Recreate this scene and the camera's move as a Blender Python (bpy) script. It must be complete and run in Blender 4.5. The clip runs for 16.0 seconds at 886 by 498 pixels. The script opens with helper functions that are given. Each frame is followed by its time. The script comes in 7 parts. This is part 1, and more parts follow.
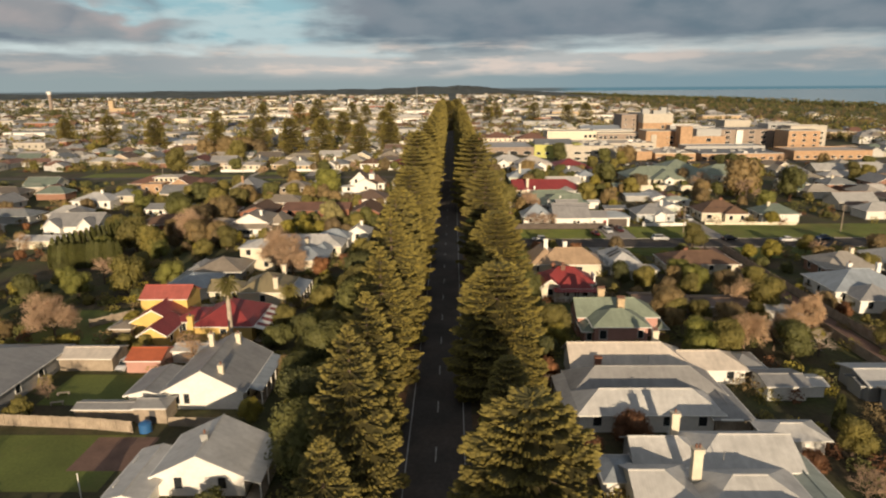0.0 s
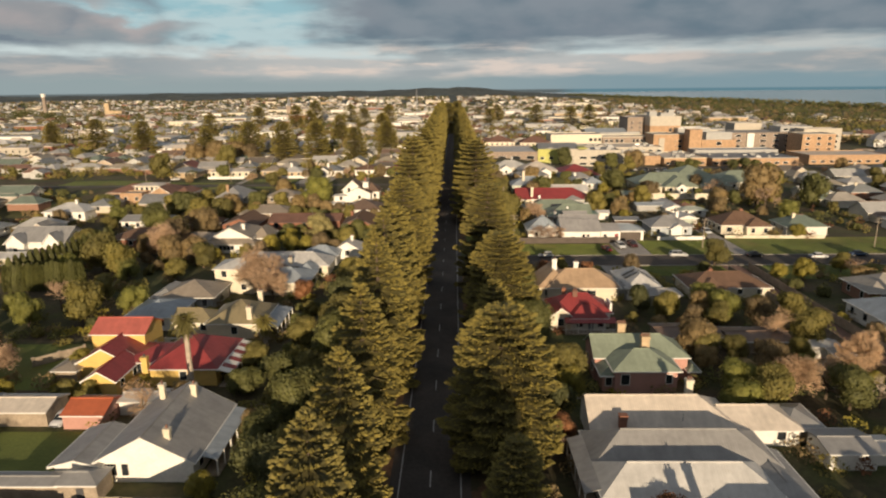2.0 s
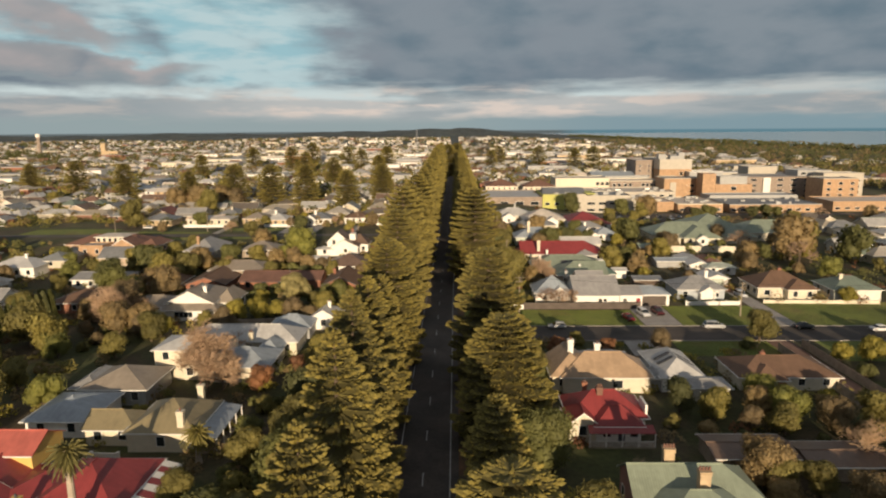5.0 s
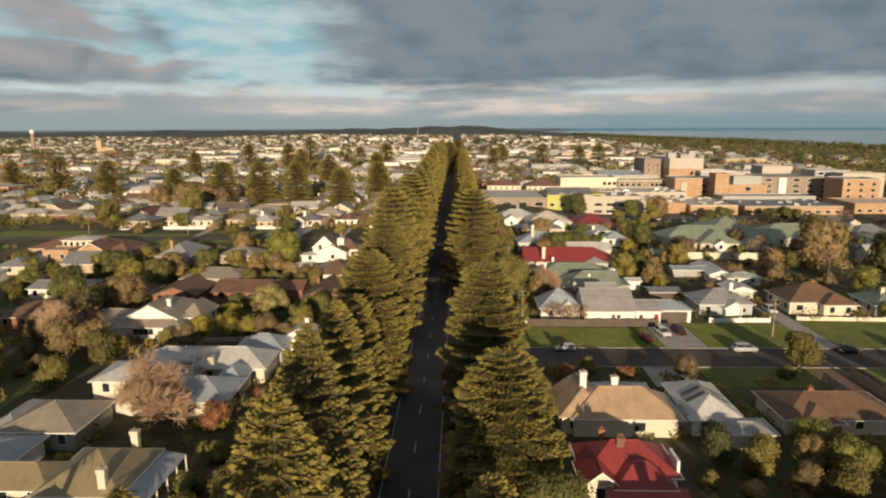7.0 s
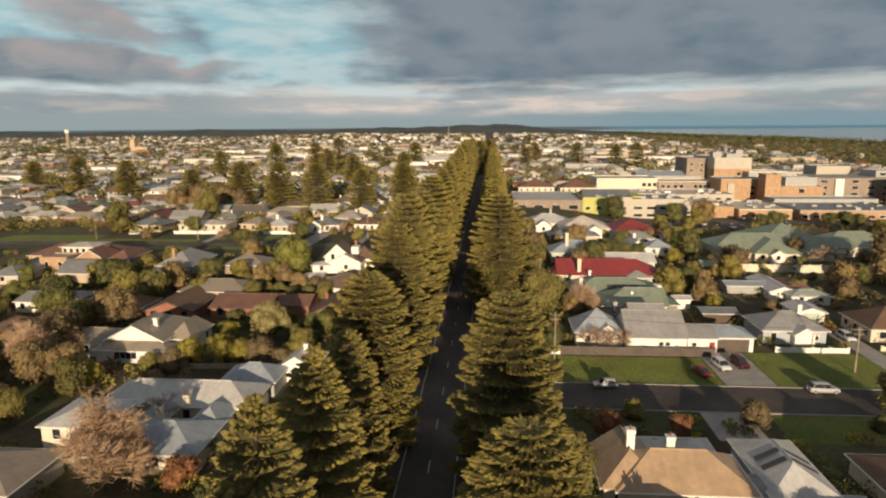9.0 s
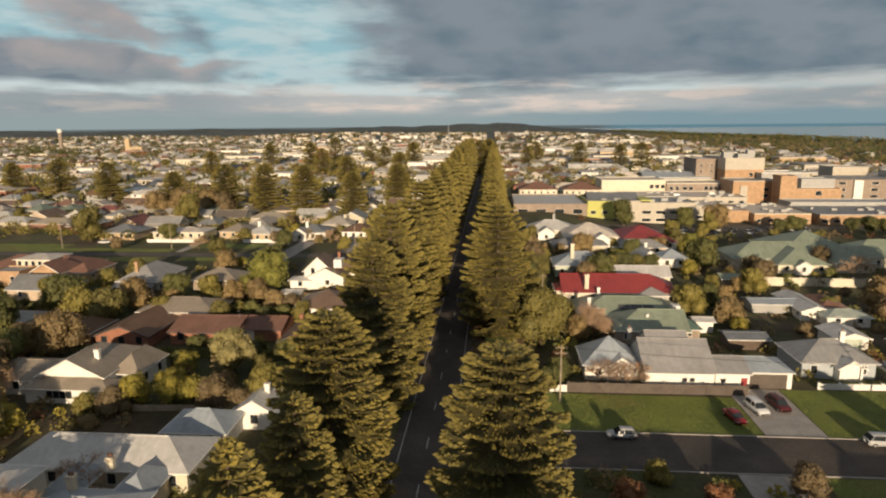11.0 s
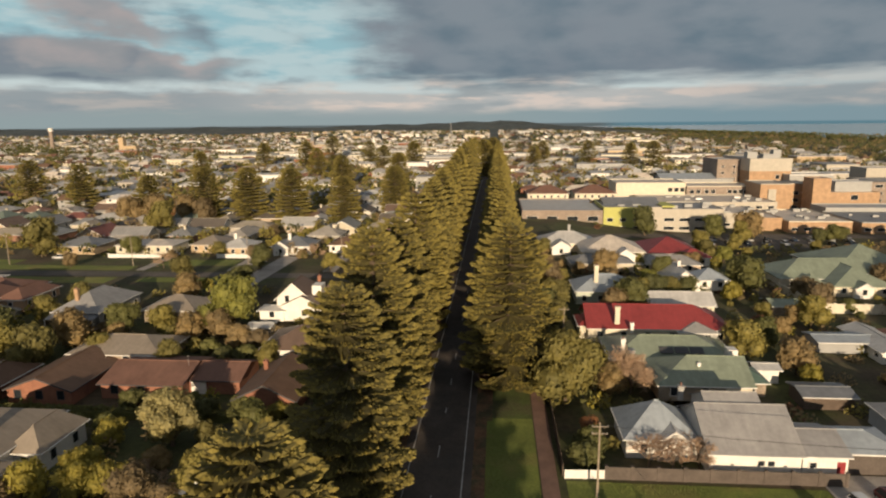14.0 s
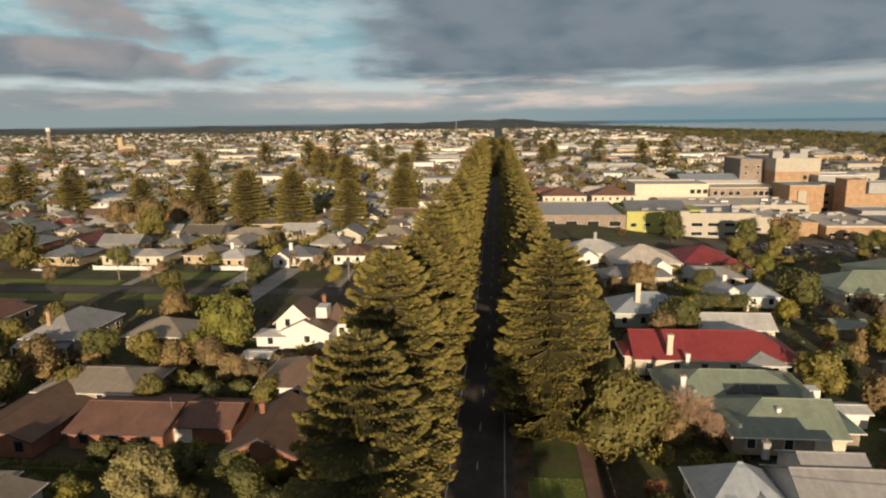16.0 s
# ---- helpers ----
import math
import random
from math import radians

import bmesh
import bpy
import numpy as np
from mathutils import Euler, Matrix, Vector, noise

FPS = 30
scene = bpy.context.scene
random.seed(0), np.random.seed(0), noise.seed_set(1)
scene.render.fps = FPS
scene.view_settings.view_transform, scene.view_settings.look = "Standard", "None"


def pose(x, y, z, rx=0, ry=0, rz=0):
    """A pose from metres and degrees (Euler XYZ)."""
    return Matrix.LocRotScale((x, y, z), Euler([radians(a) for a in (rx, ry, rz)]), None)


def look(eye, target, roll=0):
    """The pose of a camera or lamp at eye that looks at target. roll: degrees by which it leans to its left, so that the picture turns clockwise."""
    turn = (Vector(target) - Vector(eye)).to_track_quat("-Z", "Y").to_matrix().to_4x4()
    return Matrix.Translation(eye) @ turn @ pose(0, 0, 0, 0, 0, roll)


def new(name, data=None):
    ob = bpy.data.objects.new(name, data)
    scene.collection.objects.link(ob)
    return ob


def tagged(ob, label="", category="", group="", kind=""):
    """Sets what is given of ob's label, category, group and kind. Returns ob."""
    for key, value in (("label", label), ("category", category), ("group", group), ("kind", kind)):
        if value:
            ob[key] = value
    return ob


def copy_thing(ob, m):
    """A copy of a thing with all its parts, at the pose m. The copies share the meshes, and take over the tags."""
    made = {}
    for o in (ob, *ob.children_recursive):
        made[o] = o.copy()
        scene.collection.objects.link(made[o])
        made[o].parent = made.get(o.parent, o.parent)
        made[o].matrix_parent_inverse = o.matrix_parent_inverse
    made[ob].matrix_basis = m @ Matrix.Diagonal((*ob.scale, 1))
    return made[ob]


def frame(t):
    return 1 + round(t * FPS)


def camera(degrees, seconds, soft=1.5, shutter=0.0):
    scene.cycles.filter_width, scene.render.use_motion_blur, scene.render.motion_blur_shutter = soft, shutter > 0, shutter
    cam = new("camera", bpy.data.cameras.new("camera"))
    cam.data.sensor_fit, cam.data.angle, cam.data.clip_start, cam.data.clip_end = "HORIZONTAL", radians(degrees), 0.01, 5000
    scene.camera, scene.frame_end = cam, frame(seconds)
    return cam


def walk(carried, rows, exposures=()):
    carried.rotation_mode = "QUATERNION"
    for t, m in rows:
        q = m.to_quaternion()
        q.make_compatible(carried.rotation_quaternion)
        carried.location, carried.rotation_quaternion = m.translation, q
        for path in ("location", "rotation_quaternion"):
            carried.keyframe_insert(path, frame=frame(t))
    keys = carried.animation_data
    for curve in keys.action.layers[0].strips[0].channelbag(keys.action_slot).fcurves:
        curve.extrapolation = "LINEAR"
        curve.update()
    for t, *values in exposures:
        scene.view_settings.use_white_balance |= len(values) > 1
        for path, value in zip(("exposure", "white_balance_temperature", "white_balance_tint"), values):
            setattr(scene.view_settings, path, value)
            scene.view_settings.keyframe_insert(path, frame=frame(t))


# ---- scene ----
# Metres. The avenue runs along +y with its centre line at x = 0; the ground is z = 0.
cam = camera(70.0, 16.0, soft=2.15)
# seconds, eye x y z, tilt, lean, turn (degrees)
PATH = [
    (0.0, 2.28, 0.39, 43.98, 75.57, -0.49, 0.99),
    (0.5, 2.45, 4.18, 44.09, 75.60, -0.51, 1.01),
    (1.0, 2.64, 8.16, 44.19, 75.63, -0.53, 1.05),
    (1.5, 2.82, 12.43, 44.24, 75.66, -0.56, 1.08),
    (2.0, 2.99, 16.69, 44.25, 75.70, -0.58, 1.11),
    (2.5, 3.17, 20.79, 44.30, 75.73, -0.59, 1.12),
    (3.0, 3.40, 24.97, 44.35, 75.74, -0.61, 1.15),
    (3.5, 3.65, 29.25, 44.36, 75.76, -0.59, 1.17),
    (4.0, 3.90, 33.49, 44.42, 75.77, -0.57, 1.18),
    (4.5, 4.20, 37.70, 44.55, 75.76, -0.58, 1.20),
    (4.6, 4.25, 38.67, 44.60, 75.81, -0.55, 1.21),
    (4.7, 4.31, 39.64, 44.64, 76.01, -0.53, 1.21),
    (4.8, 4.36, 40.60, 44.69, 76.78, -0.50, 1.22),
    (4.9, 4.42, 41.57, 44.74, 78.14, -0.47, 1.22),
    (5.0, 4.47, 42.54, 44.78, 79.21, -0.44, 1.23),
    (5.1, 4.55, 43.42, 44.74, 80.28, -0.43, 1.24),
    (5.2, 4.63, 44.31, 44.70, 81.20, -0.42, 1.25),
    (5.4, 4.80, 46.08, 44.62, 82.46, -0.40, 1.28),
    (5.7, 5.04, 48.73, 44.50, 83.05, -0.37, 1.32),
    (6.1, 5.36, 52.27, 44.35, 82.22, -0.33, 1.37),
    (6.6, 5.77, 56.70, 44.15, 80.13, -0.28, 1.43),
    (7.0, 6.09, 60.24, 43.99, 79.02, -0.24, 1.48),
    (7.3, 6.34, 62.90, 43.87, 78.77, -0.21, 1.52),
    (7.5, 6.50, 64.67, 43.79, 78.81, -0.19, 1.55),
    (8.0, 6.96, 69.45, 43.80, 78.83, -0.34, 1.90),
    (8.5, 7.35, 74.05, 43.68, 78.88, -0.29, 2.96),
    (9.0, 7.89, 78.55, 43.70, 78.92, -0.43, 4.46),
    (11.5, 9.02, 100.72, 43.92, 78.79, -0.53, 4.65),
    (12.0, 8.99, 105.11, 43.99, 78.76, -0.54, 4.69),
    (12.5, 8.99, 109.55, 44.05, 78.73, -0.56, 4.75),
    (13.0, 8.83, 113.99, 44.10, 78.70, -0.58, 4.80),
    (13.5, 8.37, 118.42, 44.12, 78.67, -0.59, 4.85),
    (14.0, 7.62, 122.73, 44.13, 78.63, -0.61, 4.90),
    (14.5, 6.59, 126.89, 44.17, 78.58, -0.62, 4.94),
    (15.0, 5.35, 130.99, 44.21, 78.54, -0.67, 4.99),
    (15.5, 4.01, 134.97, 44.22, 78.52, -0.73, 5.06),
    (16.0, 2.63, 138.88, 44.25, 78.50, -0.76, 5.11),
]


def flown(x, y, z, tilt, lean, turn):
    p, a = radians(tilt - 90), radians(turn)
    way = Vector((-math.sin(a) * math.cos(p), math.cos(a) * math.cos(p), math.sin(p)))
    return look((x, y, z), Vector((x, y, z)) + 10 * way, lean)


walk(cam, [(t, flown(*row)) for t, *row in PATH], exposures=((0.0, 0.0), (9.0, 0.0), (13.0, -0.05), (16.0, -0.09)))

# ---- world, sun ----
SUN_EL, SUN_AZ = radians(9.8), radians(174.0)  # height; turned clockwise from the avenue's direction
world = bpy.data.worlds.new("sky")
scene.world = world
world.use_nodes = True


def build_sky(nt):
    nt.nodes.clear()
    n, l = nt.nodes.new, nt.links.new

    def math_node(op, a, b=0.0, c=None):
        m = n("ShaderNodeMath")
        m.operation = op
        for i, v in enumerate((a, b) if c is None else (a, b, c)):
            if isinstance(v, (int, float)):
                m.inputs[i].default_value = v
            else:
                l(v, m.inputs[i])
        return m.outputs[0]

    def mix(f, a, b):
        m = n("ShaderNodeMix")
        m.data_type = "RGBA"
        for sock, v in ((m.inputs[0], f), (m.inputs[6], a), (m.inputs[7], b)):
            if isinstance(v, tuple):
                sock.default_value = (*v, 1)
            elif isinstance(v, (int, float)):
                sock.default_value = v
            else:
                l(v, sock)
        return m.outputs[2]

    def step(v, lo, hi):
        m = n("ShaderNodeMapRange")
        m.interpolation_type = "SMOOTHSTEP"
        l(v, m.inputs[0])
        m.inputs[1].default_value, m.inputs[2].default_value = lo, hi
        return m.outputs[0]

    def fbm(scale, sx, sz, off, detail=6, rough=0.55):
        mp = n("ShaderNodeMapping")
        l(tc.outputs["Generated"], mp.inputs[0])
        mp.inputs["Scale"].default_value = (sx, sx, sz)
        mp.inputs["Location"].default_value = (off, 0, off)
        t = n("ShaderNodeTexNoise")
        l(mp.outputs[0], t.inputs[0])
        t.inputs["Scale"].default_value, t.inputs["Detail"].default_value, t.inputs["Roughness"].default_value = scale, detail, rough
        return t.outputs[0]

    tc = n("ShaderNodeTexCoord")
    sep = n("ShaderNodeSeparateXYZ")
    l(tc.outputs["Generated"], sep.inputs[0])
    x, y, z = sep.outputs
    big = fbm(3.0, 1.0, 2.4, 4.3, 6, 0.52)
    fine = fbm(7.0, 1.0, 2.2, 1.7, 6, 0.48)
    wisp = fbm(13.0, 1.0, 2.6, 6.1, 6, 0.48)
    streak = fbm(5.5, 1.0, 8.5, 8.1, 6)
    puffs = fbm(9.0, 1.0, 5.0, 2.9, 6, 0.55)
    # bearing from the avenue's direction and height over the horizon, both made uneven by the clouds
    bearing = math_node("ARCTAN2", x, y)
    bearing = math_node("MULTIPLY_ADD", math_node("SUBTRACT", fine, 0.5), 0.16, bearing)
    h = math_node("MULTIPLY_ADD", math_node("SUBTRACT", streak, 0.5), 0.040, z)
    rise = math_node("MULTIPLY_ADD", math_node("SUBTRACT", wisp, 0.5), 0.075, z)

    def patch(at, up, wide, tall, slant=0.0):
        """How far inside an opening or a cloud, 1 at its middle and 0 at its rim."""
        du = math_node("SUBTRACT", bearing, at)
        dv = math_node("SUBTRACT", math_node("MULTIPLY_ADD", du, slant, rise), up)
        du, dv = math_node("DIVIDE", du, wide), math_node("DIVIDE", dv, tall)
        return math_node("SUBTRACT", 1.0, math_node("SQRT", math_node("ADD", math_node("MULTIPLY", du, du), math_node("MULTIPLY", dv, dv))))

    def most(*fs):
        f = fs[0]
        for g in fs[1:]:
            f = math_node("MAXIMUM", f, g)
        return f

    dark, mid, warm = (0.135, 0.192, 0.236), (0.230, 0.270, 0.305), (0.430, 0.380, 0.372)
    open_sky, pale, peach, cream = (0.318, 0.520, 0.575), (0.590, 0.675, 0.670), (0.705, 0.605, 0.535), (0.485, 0.492, 0.480)
    # the heavy cover overhead, with openings over the town's inland side
    cloud = mix(step(math_node("MULTIPLY_ADD", rise, 1.6, math_node("ADD", fine, math_node("MULTIPLY", math_node("SUBTRACT", wisp, 0.5), 0.6))), 0.42, 0.86), dark, mid)
    cloud = mix(step(math_node("ADD", big, math_node("MULTIPLY", bearing, -0.16)), 0.42, 0.72), cloud, (0.230, 0.258, 0.294))
    gap = most(patch(-0.41, 0.160, 0.120, 0.060, 0.35), patch(-0.355, 0.110, 0.130, 0.042, 0.45), patch(-0.68, 0.155, 0.14, 0.030), patch(-0.50, 0.112, 0.085, 0.018, 0.2), patch(-0.275, 0.130, 0.095, 0.062, 0.3), patch(-0.33, 0.072, 0.12, 0.020))
    gap = math_node("ADD", gap, math_node("MULTIPLY", math_node("ADD", math_node("SUBTRACT", wisp, 0.5), math_node("MULTIPLY", math_node("SUBTRACT", puffs, 0.5), 0.8)), 1.7))
    high = mix(step(gap, -0.85, 0.70), cloud, mix(step(puffs, 0.42, 0.62), open_sky, (0.475, 0.610, 0.630)))
    # separate clouds in front of the openings
    puff = most(patch(-0.46, 0.080, 0.075, 0.018), patch(-0.60, 0.096, 0.075, 0.026), patch(-0.54, 0.068, 0.12, 0.011), patch(-0.56, 0.140, 0.085, 0.022, 0.25))
    puff = math_node("ADD", puff, math_node("MULTIPLY", math_node("SUBTRACT", fine, 0.5), 1.0))
    body = mix(step(rise, 0.066, 0.094), (0.255, 0.298, 0.322), mix(step(fine, 0.36, 0.60), (0.300, 0.312, 0.325), warm))
    high = mix(math_node("MULTIPLY", step(puff, -0.40, 0.40), 0.92), high, body)
    # the lit bank of cloud low over the land, paler at its upper rim, and the haze below
    bank = mix(step(puffs, 0.42, 0.60), cream, peach)
    bank = mix(step(streak, 0.50, 0.64), bank, (0.350, 0.385, 0.395))
    seaward = step(bearing, 0.16, 0.50)
    inland = step(bearing, -0.22, -0.50)
    bank = mix(math_node("MULTIPLY", math_node("MAXIMUM", seaward, inland), 0.78), bank, mix(step(puffs, 0.48, 0.64), (0.265, 0.315, 0.340), (0.400, 0.400, 0.390)))
    rim = math_node("MULTIPLY", step(h, 0.040, 0.050), math_node("SUBTRACT", 1.0, math_node("MULTIPLY", seaward, 0.55)))
    bank = mix(math_node("MULTIPLY", rim, step(fine, 0.36, 0.55)), bank, pale)
    low = mix(step(h, 0.008, 0.026), mix(step(bearing, -0.1, 0.35), (0.300, 0.365, 0.375), (0.225, 0.320, 0.360)), bank)
    grey = mix(step(h, 0.050, 0.070), low, high)
    sea_far = mix(step(bearing, 0.14, 0.22), (0.115, 0.135, 0.135), (0.120, 0.225, 0.270))
    grey = mix(step(z, 0.20, 0.45), grey, mix(step(fine, 0.35, 0.65), (0.255, 0.255, 0.250), (0.345, 0.332, 0.318)))
    colour = mix(step(z, -0.0050, -0.0025), sea_far, grey)
    veil = n("ShaderNodeBackground")
    l(colour, veil.inputs[0])
    veil.inputs[1].default_value = 1.0
    sky = n("ShaderNodeTexSky")
    sky.sky_type, sky.sun_disc = "NISHITA", False
    sky.sun_elevation, sky.sun_rotation = SUN_EL, SUN_AZ
    clear = n("ShaderNodeBackground")
    l(sky.outputs[0], clear.inputs[0])
    clear.inputs[1].default_value = 0.10
    both, out = n("ShaderNodeMixShader"), n("ShaderNodeOutputWorld")
    l(math_node("MULTIPLY", step(z, 0.25, 0.6), 0.35), both.inputs[0])
    l(veil.outputs[0], both.inputs[1])
    l(clear.outputs[0], both.inputs[2])
    l(both.outputs[0], out.inputs[0])


build_sky(world.node_tree)
sun = new("sun", bpy.data.lights.new("sun", "SUN"))
sun.data.energy, sun.data.angle, sun.data.color = 5.6, radians(0.6), (1.0, 0.775, 0.522)
sun_at = Vector((math.sin(SUN_AZ) * math.cos(SUN_EL), math.cos(SUN_AZ) * math.cos(SUN_EL), math.sin(SUN_EL)))
sun.matrix_world = look(sun_at * 300, (0, 0, 0))

# ---- materials ----
MATS = {}


def surface(key, col, rough=0.75, var=0.22, large=0.25, small=3.0, bump=0.15, metal=0.0, tint=0.0, second=None, cover=0.5,
            stripes=0.0, island=0.0, through_light=0.0, palette=()):
    """A procedural surface: two scales of uneven colour, an optional second colour in patches, ribs along the slope of a roof,
    variation from object to object (tint, palette) or from leaf to leaf (island), and leaves that let light through."""
    if key in MATS:
        return MATS[key]
    m = bpy.data.materials.new(key)
    m.use_nodes = True
    nt = m.node_tree
    n, l = nt.nodes.new, nt.links.new
    p = nt.nodes["Principled BSDF"]
    p.inputs["Roughness"].default_value, p.inputs["Metallic"].default_value = rough, metal
    where = n("ShaderNodeNewGeometry")

    def noise_at(scale, detail=5):
        t = n("ShaderNodeTexNoise")
        l(where.outputs["Position"], t.inputs[0])
        t.inputs["Scale"].default_value, t.inputs["Detail"].default_value, t.inputs["Roughness"].default_value = scale, detail, 0.6
        return t.outputs[0]

    def mix(f, a, b, mode="MIX"):
        x = n("ShaderNodeMix")
        x.data_type, x.blend_type = "RGBA", mode
        for sock, v in ((x.inputs[0], f), (x.inputs[6], a), (x.inputs[7], b)):
            if isinstance(v, tuple):
                sock.default_value = (*v, 1)
            elif isinstance(v, (int, float)):
                sock.default_value = v
            else:
                l(v, sock)
        return x.outputs[2]

    def ramp(f, lo, hi, a=0.0, b=1.0):
        r = n("ShaderNodeMapRange")
        l(f, r.inputs[0])
        for i, v in enumerate((lo, hi, a, b)):
            r.inputs[i + 1].default_value = v
        return r.outputs[0]

    base = col
    if palette:
        rnd = n("ShaderNodeObjectInfo").outputs["Random"]
        cr = n("ShaderNodeValToRGB")
        cr.color_ramp.interpolation = "CONSTANT"
        while len(cr.color_ramp.elements) < len(palette):
            cr.color_ramp.elements.new(0.5)
        for i, c in enumerate(palette):
            cr.color_ramp.elements[i].position, cr.color_ramp.elements[i].color = i / len(palette), (*c, 1)
        l(rnd, cr.inputs[0])
        base = cr.outputs[0]
    if second:
        base = mix(ramp(noise_at(large * 0.7, 6), cover - 0.09, cover + 0.09), base, second)
    big, fine = noise_at(large), noise_at(small)
    base = mix(1.0, base, mix(ramp(big, 0.3, 0.7), (1 - var,) * 3, (1 + var,) * 3), "MULTIPLY")
    base = mix(1.0, base, mix(ramp(fine, 0.3, 0.7), (1 - var * 0.7,) * 3, (1 + var * 0.7,) * 3), "MULTIPLY")
    if tint:
        rnd = n("ShaderNodeObjectInfo").outputs["Random"]
        base = mix(1.0, base, mix(rnd, (1 - tint, 1 - tint, 1 - tint * 0.6), (1 + tint, 1 + tint * 0.8, 1 + tint * 0.4)), "MULTIPLY")
    if island:
        base = mix(1.0, base, mix(where.outputs["Random Per Island"], (1 - island, 1 - island, 1 - island), (1 + island * 1.3, 1 + island, 1 + island * 0.5)), "MULTIPLY")
    l(base, p.inputs["Base Color"])
    height = fine
    if stripes:
        uv = n("ShaderNodeUVMap")
        sep = n("ShaderNodeSeparateXYZ")
        l(uv.outputs[0], sep.inputs[0])
        w = n("ShaderNodeMath")
        w.operation = "MULTIPLY"
        l(sep.outputs[0], w.inputs[0])
        w.inputs[1].default_value = 2 * math.pi / stripes
        s = n("ShaderNodeMath")
        s.operation = "SINE"
        l(w.outputs[0], s.inputs[0])
        # streaks of dirt that run down the sheets
        mp = n("ShaderNodeMapping")
        l(uv.outputs[0], mp.inputs[0])
        mp.inputs["Scale"].default_value = (0.9, 0.16, 1)
        t = n("ShaderNodeTexNoise")
        l(mp.outputs[0], t.inputs[0])
        t.inputs["Scale"].default_value = 1.5
        base = mix(1.0, base, mix(ramp(t.outputs[0], 0.35, 0.7), (0.91,) * 3, (1.05,) * 3), "MULTIPLY")
        l(base, p.inputs["Base Color"])
        height = s.outputs[0]
    if bump:
        b = n("ShaderNodeBump")
        b.inputs["Strength"].default_value, b.inputs["Distance"].default_value = bump, 0.05
        l(height, b.inputs["Height"])
        l(b.outputs[0], p.inputs["Normal"])
    if through_light:
        tr, ad = n("ShaderNodeBsdfTranslucent"), n("ShaderNodeMixShader")
        l(base, tr.inputs[0])
        ad.inputs[0].default_value = through_light
        l(p.outputs[0], ad.inputs[1])
        l(tr.outputs[0], ad.inputs[2])
        l(ad.outputs[0], nt.nodes["Material Output"].inputs[0])
    MATS[key] = m
    return m


ASPHALT = surface("asphalt", (0.062, 0.053, 0.047), 0.85, 0.28, 0.15, 2.0, 0.2, second=(0.085, 0.068, 0.057), cover=0.52)
PALER_ASPHALT = surface("paler grey asphalt", (0.115, 0.100, 0.086), 0.9, 0.25, 0.12, 2.0, 0.3, second=(0.085, 0.075, 0.066), cover=0.5)
LANE_PAINT = surface("lane paint", (0.45, 0.44, 0.41), 0.6, 0.35, 0.6, 6.0, 0.05)
GRASS = surface("rough grass", (0.060, 0.068, 0.020), 0.95, 0.4, 0.09, 1.2, 0.6, second=(0.080, 0.060, 0.034), cover=0.50)
LAWN = surface("mown lawn", (0.138, 0.166, 0.034), 0.9, 0.22, 0.12, 2.5, 0.35, second=(0.19, 0.165, 0.05), cover=0.60)
# lawn darkened for the verge: the pines' shade is put into its colour
VERGE_SHADED = surface("shaded verge grass", (0.070, 0.092, 0.022), 0.9, 0.3, 0.2, 2.5, 0.35, second=(0.085, 0.065, 0.035), cover=0.52)
LITTER = surface("leaf litter", (0.16, 0.085, 0.045), 0.95, 0.35, 0.5, 4.0, 0.4, second=(0.07, 0.06, 0.03), cover=0.5)
CONCRETE = surface("concrete", (0.36, 0.33, 0.30), 0.85, 0.18, 0.4, 3.0, 0.1)
PATH_RED = surface("brick path", (0.20, 0.12, 0.09), 0.9, 0.2, 0.5, 5.0, 0.2)
SEA = surface("sea", (0.16, 0.34, 0.41), 0.14, 0.10, 0.004, 0.05, 0.0)
# the blue-grey of distant haze is put into the woods' colour
WOODS_HAZED = surface("haze-tinted far woods", (0.050, 0.066, 0.070), 0.95, 0.45, 0.012, 0.09, 0.5, second=(0.085, 0.092, 0.080), cover=0.58)
PADDOCK = surface("paddock", (0.13, 0.128, 0.058), 0.95, 0.3, 0.01, 0.2, 0.3, second=(0.12, 0.085, 0.04), cover=0.55)
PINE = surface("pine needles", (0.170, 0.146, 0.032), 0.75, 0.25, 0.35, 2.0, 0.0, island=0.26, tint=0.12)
# inner needles darker: the shade between the tiers is put into their colour
PINE_INNER_SHADE = surface("shaded inner needles", (0.105, 0.092, 0.027), 0.9, 0.25, 0.5, 3.0, 0.0, tint=0.12)
BARK = surface("bark", (0.13, 0.095, 0.065), 0.9, 0.3, 1.0, 8.0, 0.4)
BARE = surface("bare twigs", (0.42, 0.295, 0.19), 0.85, 0.25, 0.5, 5.0, 0.1, tint=0.2)
PALE_WOOD = surface("bleached wood", (0.42, 0.35, 0.28), 0.8, 0.2, 0.8, 5.0, 0.1)


def leaf_stuff(key, col, tint=0.25):
    return surface(key, col, 0.7, 0.20, 0.4, 2.5, 0.0, island=0.19, tint=tint, through_light=0.32)


LEAF_OLIVE = leaf_stuff("olive leaves", (0.215, 0.198, 0.058))
LEAF_DARK = leaf_stuff("dark leaves", (0.135, 0.145, 0.048))
LEAF_LIME = leaf_stuff("yellow green leaves", (0.29, 0.26, 0.05), 0.15)
LEAF_GREEN = leaf_stuff("fresh green leaves", (0.215, 0.225, 0.055), 0.15)
LEAF_RUST = leaf_stuff("rust leaves", (0.25, 0.125, 0.06), 0.2)
LEAF_BROWN = leaf_stuff("brown leaves", (0.255, 0.198, 0.098), 0.25)
LEAF_PALE = leaf_stuff("grey green leaves", (0.34, 0.31, 0.14), 0.08)
CYPRESS = leaf_stuff("cypress", (0.125, 0.135, 0.042), 0.12)


